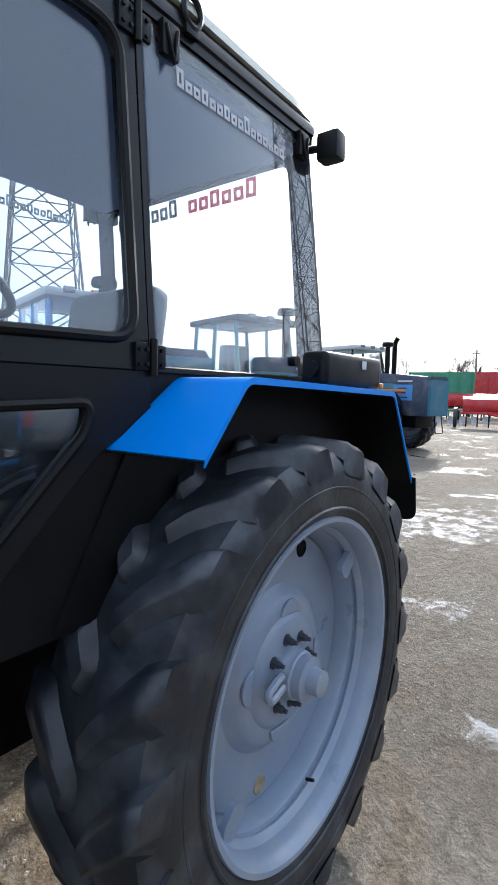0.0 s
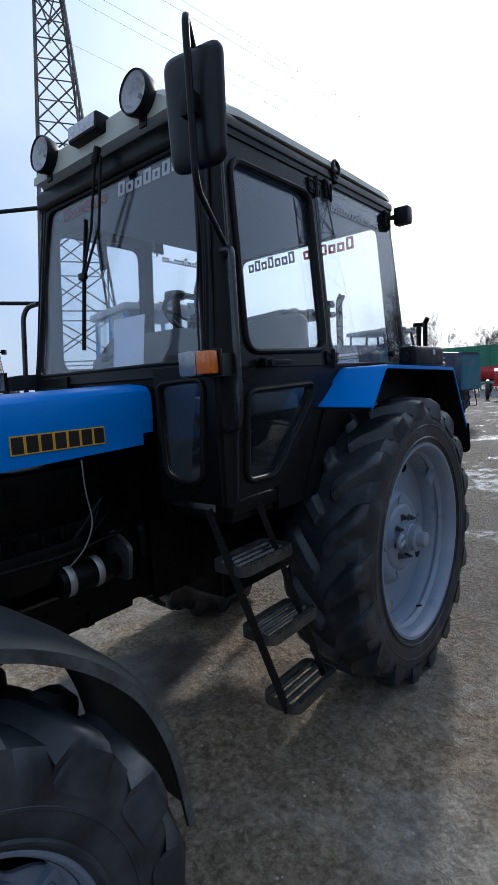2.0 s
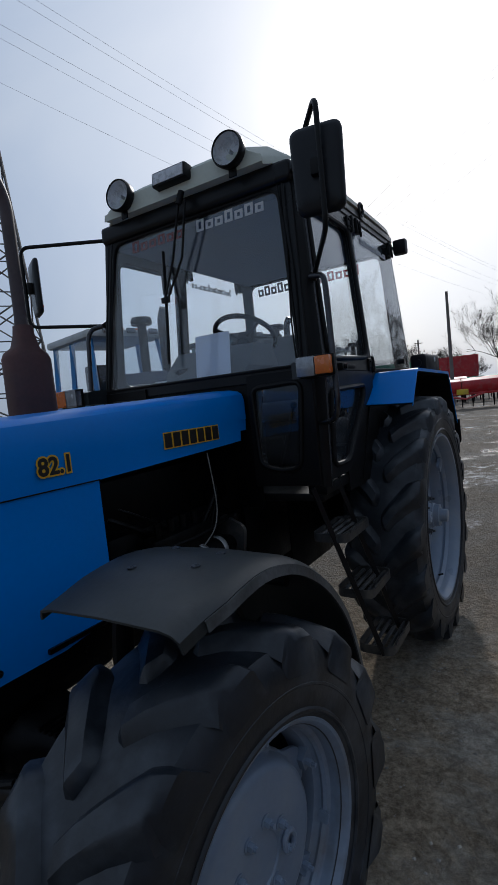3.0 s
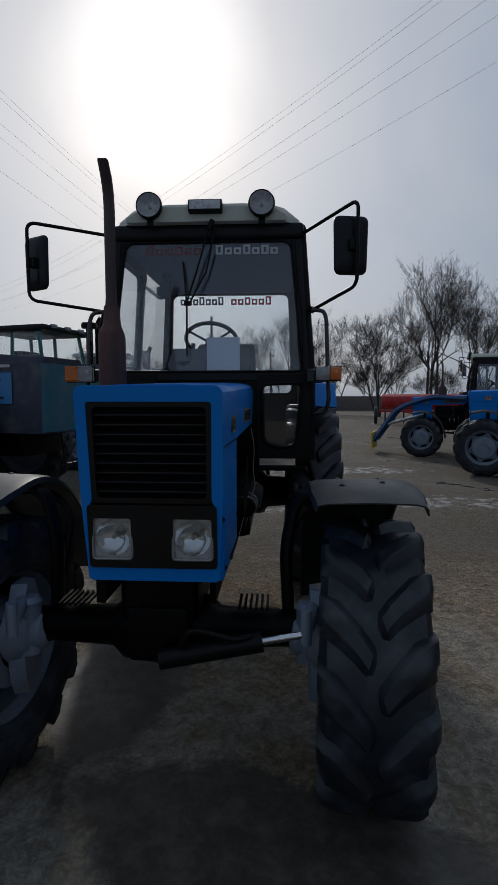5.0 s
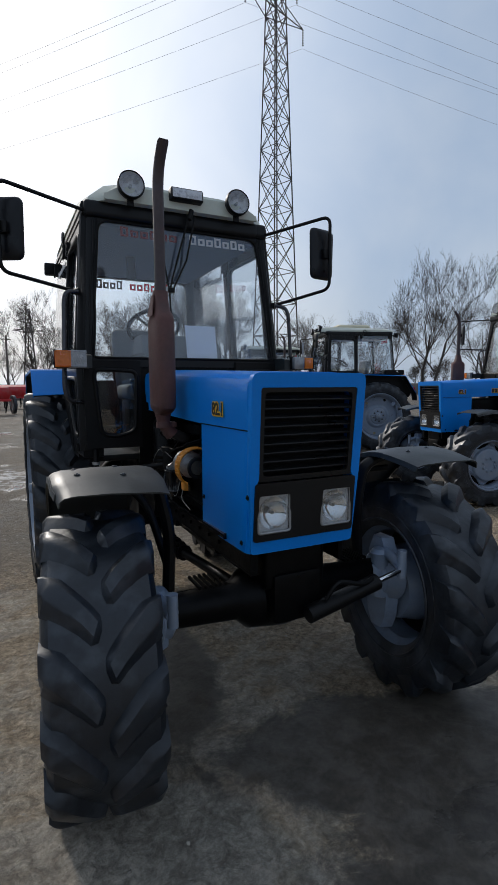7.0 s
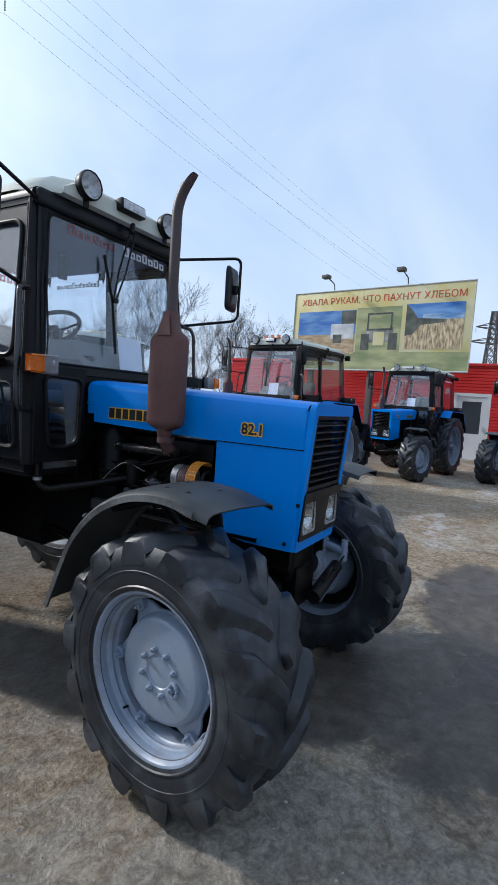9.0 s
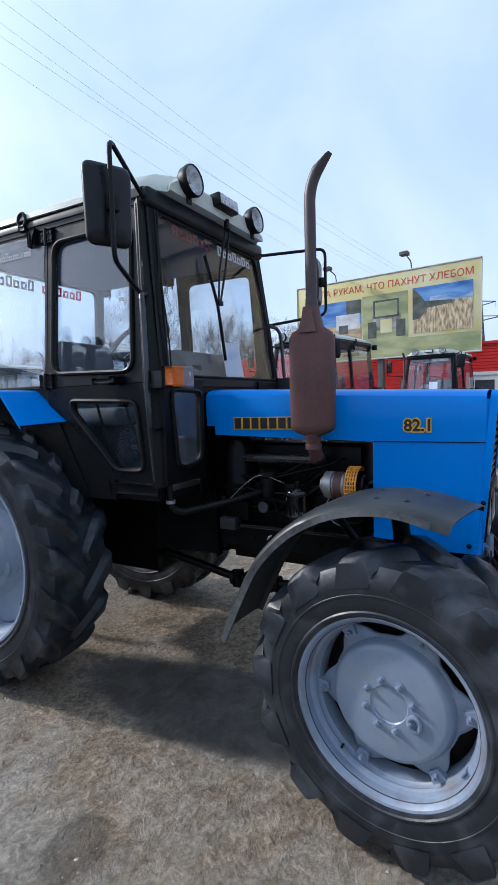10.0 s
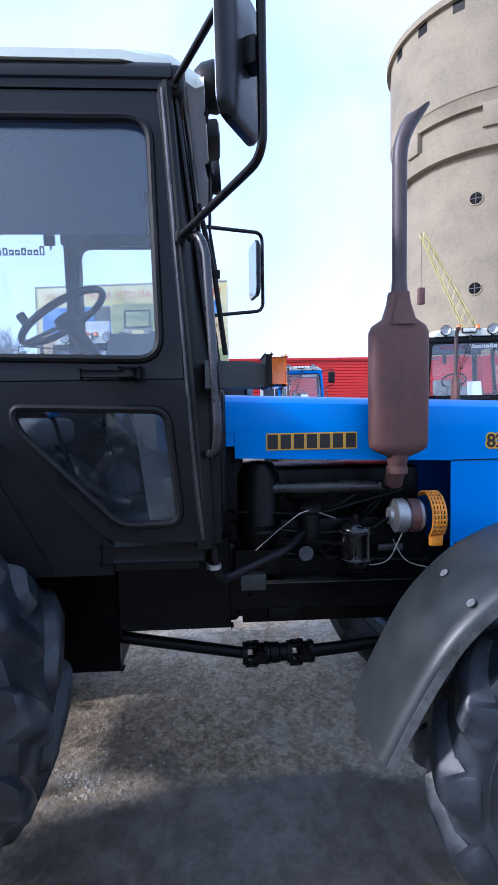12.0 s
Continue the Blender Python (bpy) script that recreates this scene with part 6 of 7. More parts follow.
def articulated_tractor(x, y, fx, fy, hood_mat, label):
    """Four equal wheels, a long hood with two stacks in front of a glazed cab."""
    t = thing("articulated_tractor", label, "tractor", group="tractors on the yard")
    for s in (1, -1):
        for yy in (-2.3, 0.4):
            wheel_of(t, rear_source, (s * 0.85, yy, 0.75), 0 if s > 0 else math.pi)
        part("fender", thicken(loft([[(s * xx, yy, zz) for xx in (0.62, 1.08)] for yy, zz in ((-0.35, 1.35), (-0.1, 1.62), (0.9, 1.62), (1.15, 1.3))]), 0.01), hood_mat, t)
        part("fender", thicken(loft([[(s * xx, yy, zz) for xx in (0.62, 1.08)] for yy, zz in ((-3.05, 1.3), (-2.8, 1.6), (-1.8, 1.6), (-1.55, 1.3))]), 0.01), "black", t)
    part("chassis", box((-0.4, -3.3, 0.65), (0.4, 1.4, 1.15), 0.04), "iron", t)
    hd = bevelled(loft([[(px * w, yy, zz) for px, zz in ((-1, 1.2), (-1, z), (-0.9, z + 0.08), (0.9, z + 0.08), (1, z), (1, 1.2))] for yy, w, z in ((-1.55, 0.5, 2.05), (-2.6, 0.48, 2.0), (-3.45, 0.44, 1.92))], closed=True), 0.015)
    part("hood", hd, hood_mat, t)
    part("hood_stripe", box((-0.51, -3.0, 1.62), (0.51, -1.7, 1.67), 0.0), "guard", t)
    part("grille", box((-0.36, -3.48, 1.25), (0.36, -3.44, 1.85), 0.01), "iron", t)
    part("exhaust_chimney", tube(curve([(0.22, -2.1, 2.0), (0.22, -2.1, 3.0), (0.22, -2.2, 3.15)], 0.06), 0.07, 12), "iron", t, "dark exhaust stack")
    part("air_intake", lathe([(2.0, 0.07), (2.85, 0.07), (2.86, 0.16), (2.92, 0.17), (2.97, 0.15), (2.99, 0.0001)], 16, "z"), "iron", t, "dark air intake with a mushroom cap").location = (-0.24, -2.2, 0)
    part("cab_base", box((-0.75, -1.5, 1.15), (0.75, 0.15, 1.85), 0.05), hood_mat, t)
    for sx in (-1, 1):
        for yy in (-1.42, -0.6, 0.08):
            part("cab_post", tube([(sx * 0.72, yy, 1.85), (sx * 0.66, yy + (0.15 if yy < -1 else 0), 2.80)], 0.05, 4), "cabgrey", t)
        gp = part("side_glass", box((sx * 0.695, -1.35, 1.87), (sx * 0.70, 0.05, 2.78), 0.0), "glass", t, recalc=False)
        gp.visible_shadow = False
    for yy, y2 in ((-1.44, -1.30), (0.09, 0.08)):
        gp = part("end_glass", loft([[(-0.68, yy, 1.87), (0.68, yy, 1.87)], [(-0.62, y2, 2.78), (0.62, y2, 2.78)]]), "glass", t)
        gp.visible_shadow = False
    part("roof", box((-0.78, -1.48, 2.80), (0.78, 0.2, 2.93), 0.05), "palegrey", t, "flat cab roof")
    part("seat", box((-0.3, -0.5, 1.85), (0.3, -0.2, 2.45), 0.06), "black", t)
    for k in (-0.45, 0.0, 0.45):
        part("roof_lamp", box((k - 0.08, -1.52, 2.86), (k + 0.08, -1.45, 2.95), 0.015), "lens", t)
    t.matrix_basis = Matrix.Translation((x, y, 0)) @ Matrix.Rotation(math.atan2(fx, -fy), 4, "Z")
    return t


far_teal = articulated_tractor(-6.7, 14.65, 0.97, -0.25, "tealblue", "teal-blue articulated tractor with a navy nose and dark stacks")


def navy_nose(t, size):
    """Navy covers over the hood and nose, a printed panel on the side and a step below."""
    part("hood_band", bevelled(loft([[(px * w, yy, zz) for px, zz in ((-1, z - 0.17), (-1, z + 0.01), (-0.9, z + 0.092), (0.9, z + 0.092), (1, z + 0.01), (1, z - 0.17))] for yy, w, z in ((-1.6, 0.507, 2.05), (-2.6, 0.487, 2.0), (-3.4, 0.449, 1.925))], closed=True), 0.008), "navy", t, "navy band along the hood top")
    part("nose_cover", bevelled(loft([[(px * w, yy, zz) for px, zz in ((-1, 0.98), (-1, 1.93), (-0.85, 2.01), (0.85, 2.01), (1, 1.93), (1, 0.98))] for yy, w in ((-2.72, 0.49), (-3.60, 0.465), (-3.68, 0.43))], closed=True), 0.02), "navy", t, "navy nose cover")
    part("nose_end", bevelled(loft([[(px * w, yy, zz) for px, zz in ((-1, 1.0), (-1, 1.92), (1, 1.92), (1, 1.0))] for yy, w in ((-3.66, 0.45), (-3.72, 0.43))], closed=True), 0.01), "tealblue", t, "teal end plate of the nose")
    for s in (1, -1):
        panel = part("printed_panel", box((s * 0.492, -3.22, 1.38), (s * 0.497, -2.62, 1.80), 0.0), "panelblue", t, "light-blue printed panel")
        for k, (y, z, w) in enumerate(((-2.9, 1.70, 0.28), (-2.85, 1.58, 0.34), (-2.95, 1.46, 0.26))):
            part("print_bar", box((s * 0.497, y - w / 2, z - 0.018), (s * 0.4985, y + w / 2, z + 0.018)), "redink" if k == 1 else "navy", panel)
        part("print_bar", box((s * 0.489, -3.2, 1.87), (s * 0.4935, -2.75, 1.91)), "white", t, "white lettering bar")
    part("nose_ladder", tube(curve([(0.32, -3.60, 0.98), (0.34, -3.66, 0.52), (-0.02, -3.66, 0.52), (0.0, -3.60, 0.98)], 0.05), 0.014, 8), "iron", t, "thin steel step under the nose")
    t.matrix_basis = t.matrix_basis @ Matrix.Scale(size, 4)


navy_nose(far_teal, 1.1)
near_teal = articulated_tractor(-6.3, 8.2, 0.97, -0.25, "teal", "dark teal articulated tractor with a navy nose and an air intake")
navy_nose(near_teal, 1.12)
near_blue = articulated_tractor(-6.65, 4.1, 0.97, -0.25, "dullblue", "dark blue articulated tractor with a navy nose and amber roof lamps")
navy_nose(near_blue, 1.08)
for k in (-0.3, 0.0, 0.3):
    marker(near_blue, (k, -1.2, 2.96))
for o in near_blue.children:
    if o.name.split(".")[0] in ("cab_post", "cab_base"):
        o.data.materials[0] = M["skyblue"]
for o in near_teal.children:
    if o.name.split(".")[0] in ("cab_post", "roof"):
        o.data.materials[0] = M["teal" if o.name.startswith("cab") else "cabgrey"]


def place(t, x, y, turn):
    t.matrix_basis = pose(x, y, 0, 0, 0, turn)
    return t


def small_wheel(parent, at, r=0.4):
    w = new("wheel")
    w.parent, w.location = parent, at
    part("tyre", lathe([(-0.09, r * 0.6), (-0.11, r * 0.8), (-0.08, r), (0.08, r), (0.11, r * 0.8), (0.09, r * 0.6)], 28), "rubber", w)
    part("rim", lathe([(-0.08, r * 0.6), (0.0, r * 0.55), (0.03, r * 0.2), (0.03, 0.0001)], 28), "palegrey", w)


def seed_drill(x, y, turn, mat, label, high=1.9):
    """A long seed box with a rounded lid over a row of coulters."""
    t = thing("seed_drill", label, "seed drill", group="implements")
    prof = [(-0.45, high - 0.55), (-0.5, high - 0.2), (-0.42, high), (0.0, high + 0.14), (0.42, high), (0.5, high - 0.2), (0.3, high - 0.75), (-0.3, high - 0.75)]
    part("seed_box", bevelled(loft([[(xx, py, z) for py, z in prof] for xx in (-2.4, -0.02)], closed=True), 0.03), mat, t)
    part("seed_box", bevelled(loft([[(xx, py, z) for py, z in prof] for xx in (0.02, 2.4)], closed=True), 0.03), mat, t)
    part("frame_beam", box((-2.5, -0.5, 0.75), (2.5, -0.38, 0.88), 0.01), mat, t)
    part("frame_beam", box((-2.5, 0.4, 0.75), (2.5, 0.52, 0.88), 0.01), mat, t)
    for k in range(9):
        xx = -2.2 + k * 0.55
        part("coulter", tube(curve([(xx, -0.45, 0.8), (xx, -0.55, 0.4), (xx, -0.3, 0.08)], 0.1), 0.035, 6), "iron", t)
        part("seed_tube", tube([(xx, 0.0, high - 0.7), (xx, -0.3, 0.3)], 0.03, 6), "seal", t)
    for s in (1, -1):
        small_wheel(t, (s * 2.75, 0.1, 0.55), 0.55)
    part("drawbar", tube([(-1.2, -0.4, 0.8), (0, -2.4, 0.6), (1.2, -0.4, 0.8)], 0.06, 6), mat, t)
    part("gear_box", box((-0.3, -0.9, 0.8), (0.3, -0.5, 1.1), 0.03), "yellowpaint", t, "yellow gear casing")
    return place(t, x, y, turn)


def tall_hopper(x, y, turn, mat, label, w=2.5, z=3.4):
    t = thing("grain_hopper", label, "trailer", group="implements")
    part("body", bevelled(loft([[(px * k, py, zz) for px, py in ((-1, -0.9), (1, -0.9), (1, 0.9), (-1, 0.9))] for k, zz in ((w * 0.7, 1.0), (w, 1.7), (w * 1.03, z))], closed=True), 0.03), mat, t)
    for k in range(6):
        xx = -w + 0.2 + k * (2 * w - 0.4) / 5
        part("rib", box((xx - 0.04, -1.0, 1.7), (xx + 0.04, -0.88, z), 0.01), mat, t)
    part("chassis", box((-w, -0.5, 0.75), (w, 0.5, 1.0), 0.03), mat, t)
    for s in (1, -1):
        small_wheel(t, (s * w * 0.6, -0.85, 0.5), 0.5)
    return place(t, x, y, turn)


def plough(x, y, turn):
    t = thing("plough", "green mounted plough with bright shares", "plough", group="implements")
    part("beam", tube([(-1.6, -0.9, 0.85), (1.6, 0.9, 0.85)], 0.08, 4), "green", t)
    for k in range(5):
        xx, yy = -1.4 + k * 0.7, -0.79 + k * 0.39
        part("leg", box((xx - 0.04, yy - 0.08, 0.3), (xx + 0.04, yy + 0.08, 0.85), 0.02), "green", t)
        sh = thicken(loft([[(xx - 0.05, yy - 0.35, 0.02), (xx + 0.1, yy - 0.1, 0.02), (xx + 0.35, yy + 0.15, 0.05)], [(xx - 0.1, yy - 0.2, 0.28), (xx + 0.05, yy, 0.30), (xx + 0.4, yy + 0.22, 0.28)], [(xx, yy - 0.1, 0.5), (xx + 0.12, yy + 0.05, 0.5), (xx + 0.45, yy + 0.2, 0.42)]]), 0.015)
        part("share", sh, "steel", t, "bright worn plough share")
    part("headstock", tube([(-1.7, -1.2, 0.6), (-1.3, -1.2, 1.4), (-0.9, -1.0, 0.6)], 0.05, 6), "green", t)
    return place(t, x, y, turn)


tall_hopper(-9.5, 37.0, 12, "green", "green high-sided grain hopper", 2.2, 3.4)
tall_hopper(-7.2, 44.0, 8, "red", "red high-sided grain hopper", 3.0, 3.7)
seed_drill(-6.4, 36.0, 10, "red", "red seed drill with a rounded lid", 1.75)
seed_drill(-1.6, 37.0, 4, "red", "red seed drill with open coulters", 1.6)
seed_drill(-3.6, 42.0, 4, "green", "green seed drill with a yellow gear case", 1.7)
seed_drill(9.2, 27.0, -10, "red", "red seed drill with pale lid and dark coulters", 1.7)
plough(-6.4, 30.5, 20)
seed_drill(-3.2, 28.0, 14, "red", "red seed drill on snowy ground", 1.55)

# ---- buildings, tower, poles and trees ----
M["redwall"] = material("red_sheet_metal", (0.55, 0.02, 0.018), 0.45, vary=0.1, scale=1.2, bump=0.03)
M["concrete"] = material("pale_concrete", (0.235, 0.194, 0.136), 0.85, vary=0.28, scale=0.5, fine=7, bump=0.5, dust=(0.27, 0.225, 0.165, 0.5))
M["lattice"] = material("grey_galvanised_steel", (0.09, 0.085, 0.085), 0.6, metal=0.3, vary=0.2, scale=2, bump=0.05)
M["linewire"] = material("weathered_aluminium_wire", (0.5, 0.5, 0.52), 0.5, vary=0.1, bump=0.0)
M["boomyellow"] = material("faded_yellow_paint", (0.42, 0.36, 0.16), 0.6, vary=0.2, scale=2, bump=0.05)
M["wallgrey"] = material("dark_grey_render", (0.075, 0.08, 0.085), 0.9, vary=0.25, scale=0.8, fine=9, bump=0.2)
M["bark"] = material("winter_bark", (0.05, 0.042, 0.036), 0.9, vary=0.3, scale=6, bump=0.3)
M["shedgrey"] = material("weathered_wall", (0.16, 0.14, 0.13), 0.85, vary=0.2, scale=1.5, bump=0.1)
M["whiteframe"] = material("white_door_plastic", (0.62, 0.63, 0.64), 0.4, vary=0.05, scale=2, bump=0.02)
M["darkroom"] = material("dark_glass_back", (0.05, 0.06, 0.07), 0.2, vary=0.1, scale=2, bump=0.0, coat=0.6)


def red_shed():
    """Long low shed clad in horizontal ribbed red sheets, with a white door and a window."""
    t = thing("red_shed", "long low shed clad in ribbed red sheet metal", "building")
    x = 17.6
    door, win = (-2.0, -0.75), (-3.9, -2.75)
    pieces = [(9.0, -0.75, 0.0, 3.45), (-0.75, -2.0, 2.42, 3.45), (-2.0, -2.75, 0.0, 3.45), (-2.75, -3.9, 0.0, 1.35), (-2.75, -3.9, 2.45, 3.45), (-3.9, -16.0, 0.0, 3.45)]
    for y1, y0, z0, z1 in pieces:
        rows = []
        n = max(1, round((z1 - z0) / 0.115))
        for k in range(n):
            za, zb = z0 + (z1 - z0) * k / n, z0 + (z1 - z0) * (k + 1) / n
            rows += [(x, za), (x - 0.028, za + (zb - za) * 0.18), (x - 0.028, za + (zb - za) * 0.72), (x, za + (zb - za) * 0.88)]
        rows.append((x, z1))
        bm = loft([[(px, yy, z) for px, z in rows] for yy in (y0, y1)])
        part("cladding", thicken(bm, 0.02), "redwall", t, "ribbed red cladding", 20)
    part("back_wall", box((x + 0.05, -16, 0), (x + 0.25, 9, 3.44), 0.0), "shedgrey", t)
    part("roof", thicken(loft([[(x - 0.05, yy, 3.47), (x + 4.0, yy, 3.42), (x + 8.0, yy, 3.3)] for yy in (-16.2, 9.2)]), 0.06), "shedgrey", t, "shallow grey roof")
    part("fascia", box((x - 0.10, -16.1, 3.40), (x - 0.03, 9.1, 3.50), 0.01), "redwall", t)
    dr = new("shed_door")
    dr.parent = t
    tagged(dr, "white plastic door with a dark pane")
    dp = lambda u, v, w: (x - 0.05 + w, u, v)
    part("frame", plate([(door[0], 0.0), (door[1], 0.0), (door[1], 2.42), (door[0], 2.42)], [[(door[0] + 0.12, 0.05), (door[1] - 0.12, 0.05), (door[1] - 0.12, 2.30), (door[0] + 0.12, 2.30)]], 0.12, dp), "whiteframe", dr)
    part("leaf", plate([(door[0] + 0.125, 0.05), (door[1] - 0.125, 0.05), (door[1] - 0.125, 2.295), (door[0] + 0.125, 2.295)], [[(door[0] + 0.30, 0.95), (door[1] - 0.30, 0.95), (door[1] - 0.30, 2.12), (door[0] + 0.30, 2.12)]], 0.06, lambda u, v, w: (x - 0.02 + w, u, v)), "whiteframe", dr)
    part("pane", box((x + 0.01, door[0] + 0.28, 0.93), (x + 0.02, door[1] - 0.28, 2.14)), "darkroom", dr)
    part("handle", box((x - 0.08, door[0] + 0.17, 1.05), (x - 0.03, door[0] + 0.21, 1.25), 0.01), "palegrey", dr)
    wn_ = new("shed_window")
    wn_.parent = t
    tagged(wn_, "small white framed window with dark glass")
    part("frame", plate([(win[0], 1.35), (win[1], 1.35), (win[1], 2.45), (win[0], 2.45)], [[(win[0] + 0.12, 1.47), (win[1] - 0.12, 1.47), (win[1] - 0.12, 2.33), (win[0] + 0.12, 2.33)]], 0.1, dp), "whiteframe", wn_)
    part("pane", box((x + 0.0, win[0] + 0.1, 1.45), (x + 0.01, win[1] - 0.1, 2.35)), "darkroom", wn_)
    part("mullion", box((x - 0.03, (win[0] + win[1]) / 2 - 0.03, 1.45), (x + 0.0, (win[0] + win[1]) / 2 + 0.03, 2.35)), "whiteframe", wn_)
    part("wall_lamp", box((x - 0.22, -0.62, 2.35), (x - 0.03, -0.45, 2.55), 0.03), "palegrey", t)
    return t


red_shed()


def board_material(name, low, high, scale, stretch):
    """Printed picture area: two colours drifting in streaks."""
    m = bpy.data.materials.new(name)
    m.use_nodes = True
    n, l = m.node_tree.nodes, m.node_tree.links
    tc, mp, no, ra = n.new("ShaderNodeTexCoord"), n.new("ShaderNodeMapping"), n.new("ShaderNodeTexNoise"), n.new("ShaderNodeValToRGB")
    mp.inputs["Scale"].default_value = stretch
    no.inputs["Scale"].default_value, no.inputs["Detail"].default_value = scale, 6
    ra.color_ramp.elements[0].position, ra.color_ramp.elements[1].position = 0.38, 0.64
    ra.color_ramp.elements[0].color, ra.color_ramp.elements[1].color = (*low, 1), (*high, 1)
    l.new(tc.outputs["Object"], mp.inputs[0])
    l.new(mp.outputs[0], no.inputs["Vector"])
    l.new(no.outputs["Fac"], ra.inputs[0])
    l.new(ra.outputs["Color"], n["Principled BSDF"].inputs["Base Color"])
    n["Principled BSDF"].inputs["Roughness"].default_value = 0.55
    return m


def billboard():
    """A faded printed hoarding on posts, with two lamps above."""
    t = thing("billboard", "faded yellow-green billboard with field pictures and a red slogan", "billboard")
    M["board"] = board_material("faded_board_print", (0.52, 0.45, 0.17), (0.60, 0.57, 0.36), 0.7, (1, 1, 1))
    M["boardgreen"] = board_material("faded_green_print", (0.19, 0.23, 0.11), (0.40, 0.40, 0.20), 0.9, (1, 1, 3))
    M["printsky"] = board_material("printed_sky", (0.07, 0.2, 0.42), (0.42, 0.52, 0.62), 1.3, (1, 1, 5))
    M["printwheat"] = board_material("printed_wheat", (0.20, 0.15, 0.085), (0.62, 0.50, 0.31), 5.0, (3, 3, 0.8))
    M["printgrey"] = board_material("printed_machine", (0.10, 0.11, 0.11), (0.40, 0.40, 0.36), 2.5, (1, 1, 1))
    W, H = 6.45, 2.80

    def panel(name, u0, u1, v0, v1, d, mat, lab=""):
        return part(name, box((u0, -0.002 - d, v0), (u1, 0.0 - d, v1)), mat, t, lab)

    part("board", box((0, 0, 0), (W, 0.08, H), 0.01), "board", t)
    part("edge", ring_tube([(0, 0), (W, 0), (W, H), (0, H)], 0.03, lambda u, v, w: (u, 0.0, v)), "palegrey", t)
    M["printpale"] = board_material("printed_white_machine", (0.42, 0.44, 0.46), (0.62, 0.63, 0.64), 3.0, (1, 1, 1))
    M["printdark"] = board_material("printed_dark_trees", (0.03, 0.04, 0.035), (0.10, 0.11, 0.09), 2.5, (1, 1, 1))
    M["printdeep"] = board_material("printed_deep_sky", (0.02, 0.13, 0.42), (0.14, 0.30, 0.55), 1.1, (1, 1, 4))
    M["printtan"] = board_material("printed_stubble", (0.30, 0.20, 0.11), (0.52, 0.40, 0.25), 3.0, (1, 1, 4))
    panel("green_area", 0.03, W - 0.03, 0.03, 0.62, 0.003, "boardgreen")
    panel("olive_area", 2.6, 4.2, 0.62, 2.15, 0.003, "boardgreen")
    panel("picture_sky", 0.22, 2.55, 1.25, 2.10, 0.006, "printdeep", "printed blue sky")
    panel("picture_field", 0.22, 2.55, 0.55, 1.25, 0.006, "printtan", "printed stubble field")
    panel("picture_machine", 1.60, 2.50, 1.10, 1.62, 0.010, "printpale", "printed pale harvester shape")
    panel("picture_machine", 2.0, 2.55, 1.62, 2.08, 0.010, "printdark", "printed dark harvester cab")
    panel("picture_machine_wheel", 1.70, 2.05, 0.95, 1.25, 0.012, "printdark")
    tractor_print = panel("picture_tractor", 2.95, 3.95, 0.95, 1.45, 0.006, "printgrey", "printed green tractor shape")
    for u0, u1, v0, v1, d, mat in ((3.0, 3.9, 1.35, 1.95, 0.008, "printdark"), (3.06, 3.84, 1.42, 1.89, 0.010, "boardgreen"), (2.8, 3.1, 0.70, 1.25, 0.012, "printdark"), (3.8, 4.1, 0.70, 1.25, 0.012, "printdark"), (3.25, 3.65, 0.85, 1.30, 0.012, "board")):
        part("print_patch", box((u0, -0.002 - d, v0), (u1, 0.0 - d, v1)), mat, tractor_print)
    panel("picture_sky", 4.35, 6.2, 1.68, 2.18, 0.006, "printdeep", "printed cloudy sky")
    panel("picture_cloud", 4.9, 6.2, 1.66, 1.84, 0.008, "printsky", "printed pale cloud bank")
    panel("picture_wheat", 4.35, 6.2, 0.72, 1.68, 0.006, "printwheat", "printed ripe wheat")
    trees = plate([(4.35, 1.15), (4.35, 2.18), (4.5, 2.05), (4.75, 1.72), (5.6, 1.66), (5.6, 1.56), (4.85, 1.5), (4.6, 1.2)], [], 0.002, lambda u, v, w: (u, -0.012 + w, v))
    part("picture_wood", trees, "printdark", t, "printed dark trees")
    M["slogan"] = material("red_slogan_print", (0.5, 0.05, 0.02), 0.5, vary=0.1, bump=0.0)
    words("ХВАЛА РУКАМ, ЧТО ПАХНУТ ХЛЕБОМ", 0.315, "slogan", t, Matrix.Translation((W / 2 + 0.05, -0.006, 2.43)) @ pose(0, 0, 0, 90), "red slogan in capital letters", 0.002, "slogan", 0.0)
    for u in (0.8, 3.2, 5.6):
        part("post", box((u - 0.1, 0.08, -2.95), (u + 0.1, 0.28, H - 0.1), 0.01), "lattice", t)
    for u in (1.6, 4.3):
        part("lamp_arm", tube(curve([(u, 0.05, H), (u, 0.0, H + 0.25), (u, -0.6, H + 0.38)], 0.1), 0.02, 6), "lattice", t)
        part("floodlight", box((u - 0.13, -0.75, H + 0.30), (u + 0.13, -0.5, H + 0.42), 0.02), "lattice", t)
    a, b = Vector((15.3, 4.9, 2.93)), Vector((14.5, -1.5, 2.93))
    d = (b - a).normalized()
    t.matrix_basis = Matrix.Translation(a) @ Matrix.Rotation(math.atan2(d.y, d.x), 4, "Z")
    return t


billboard()


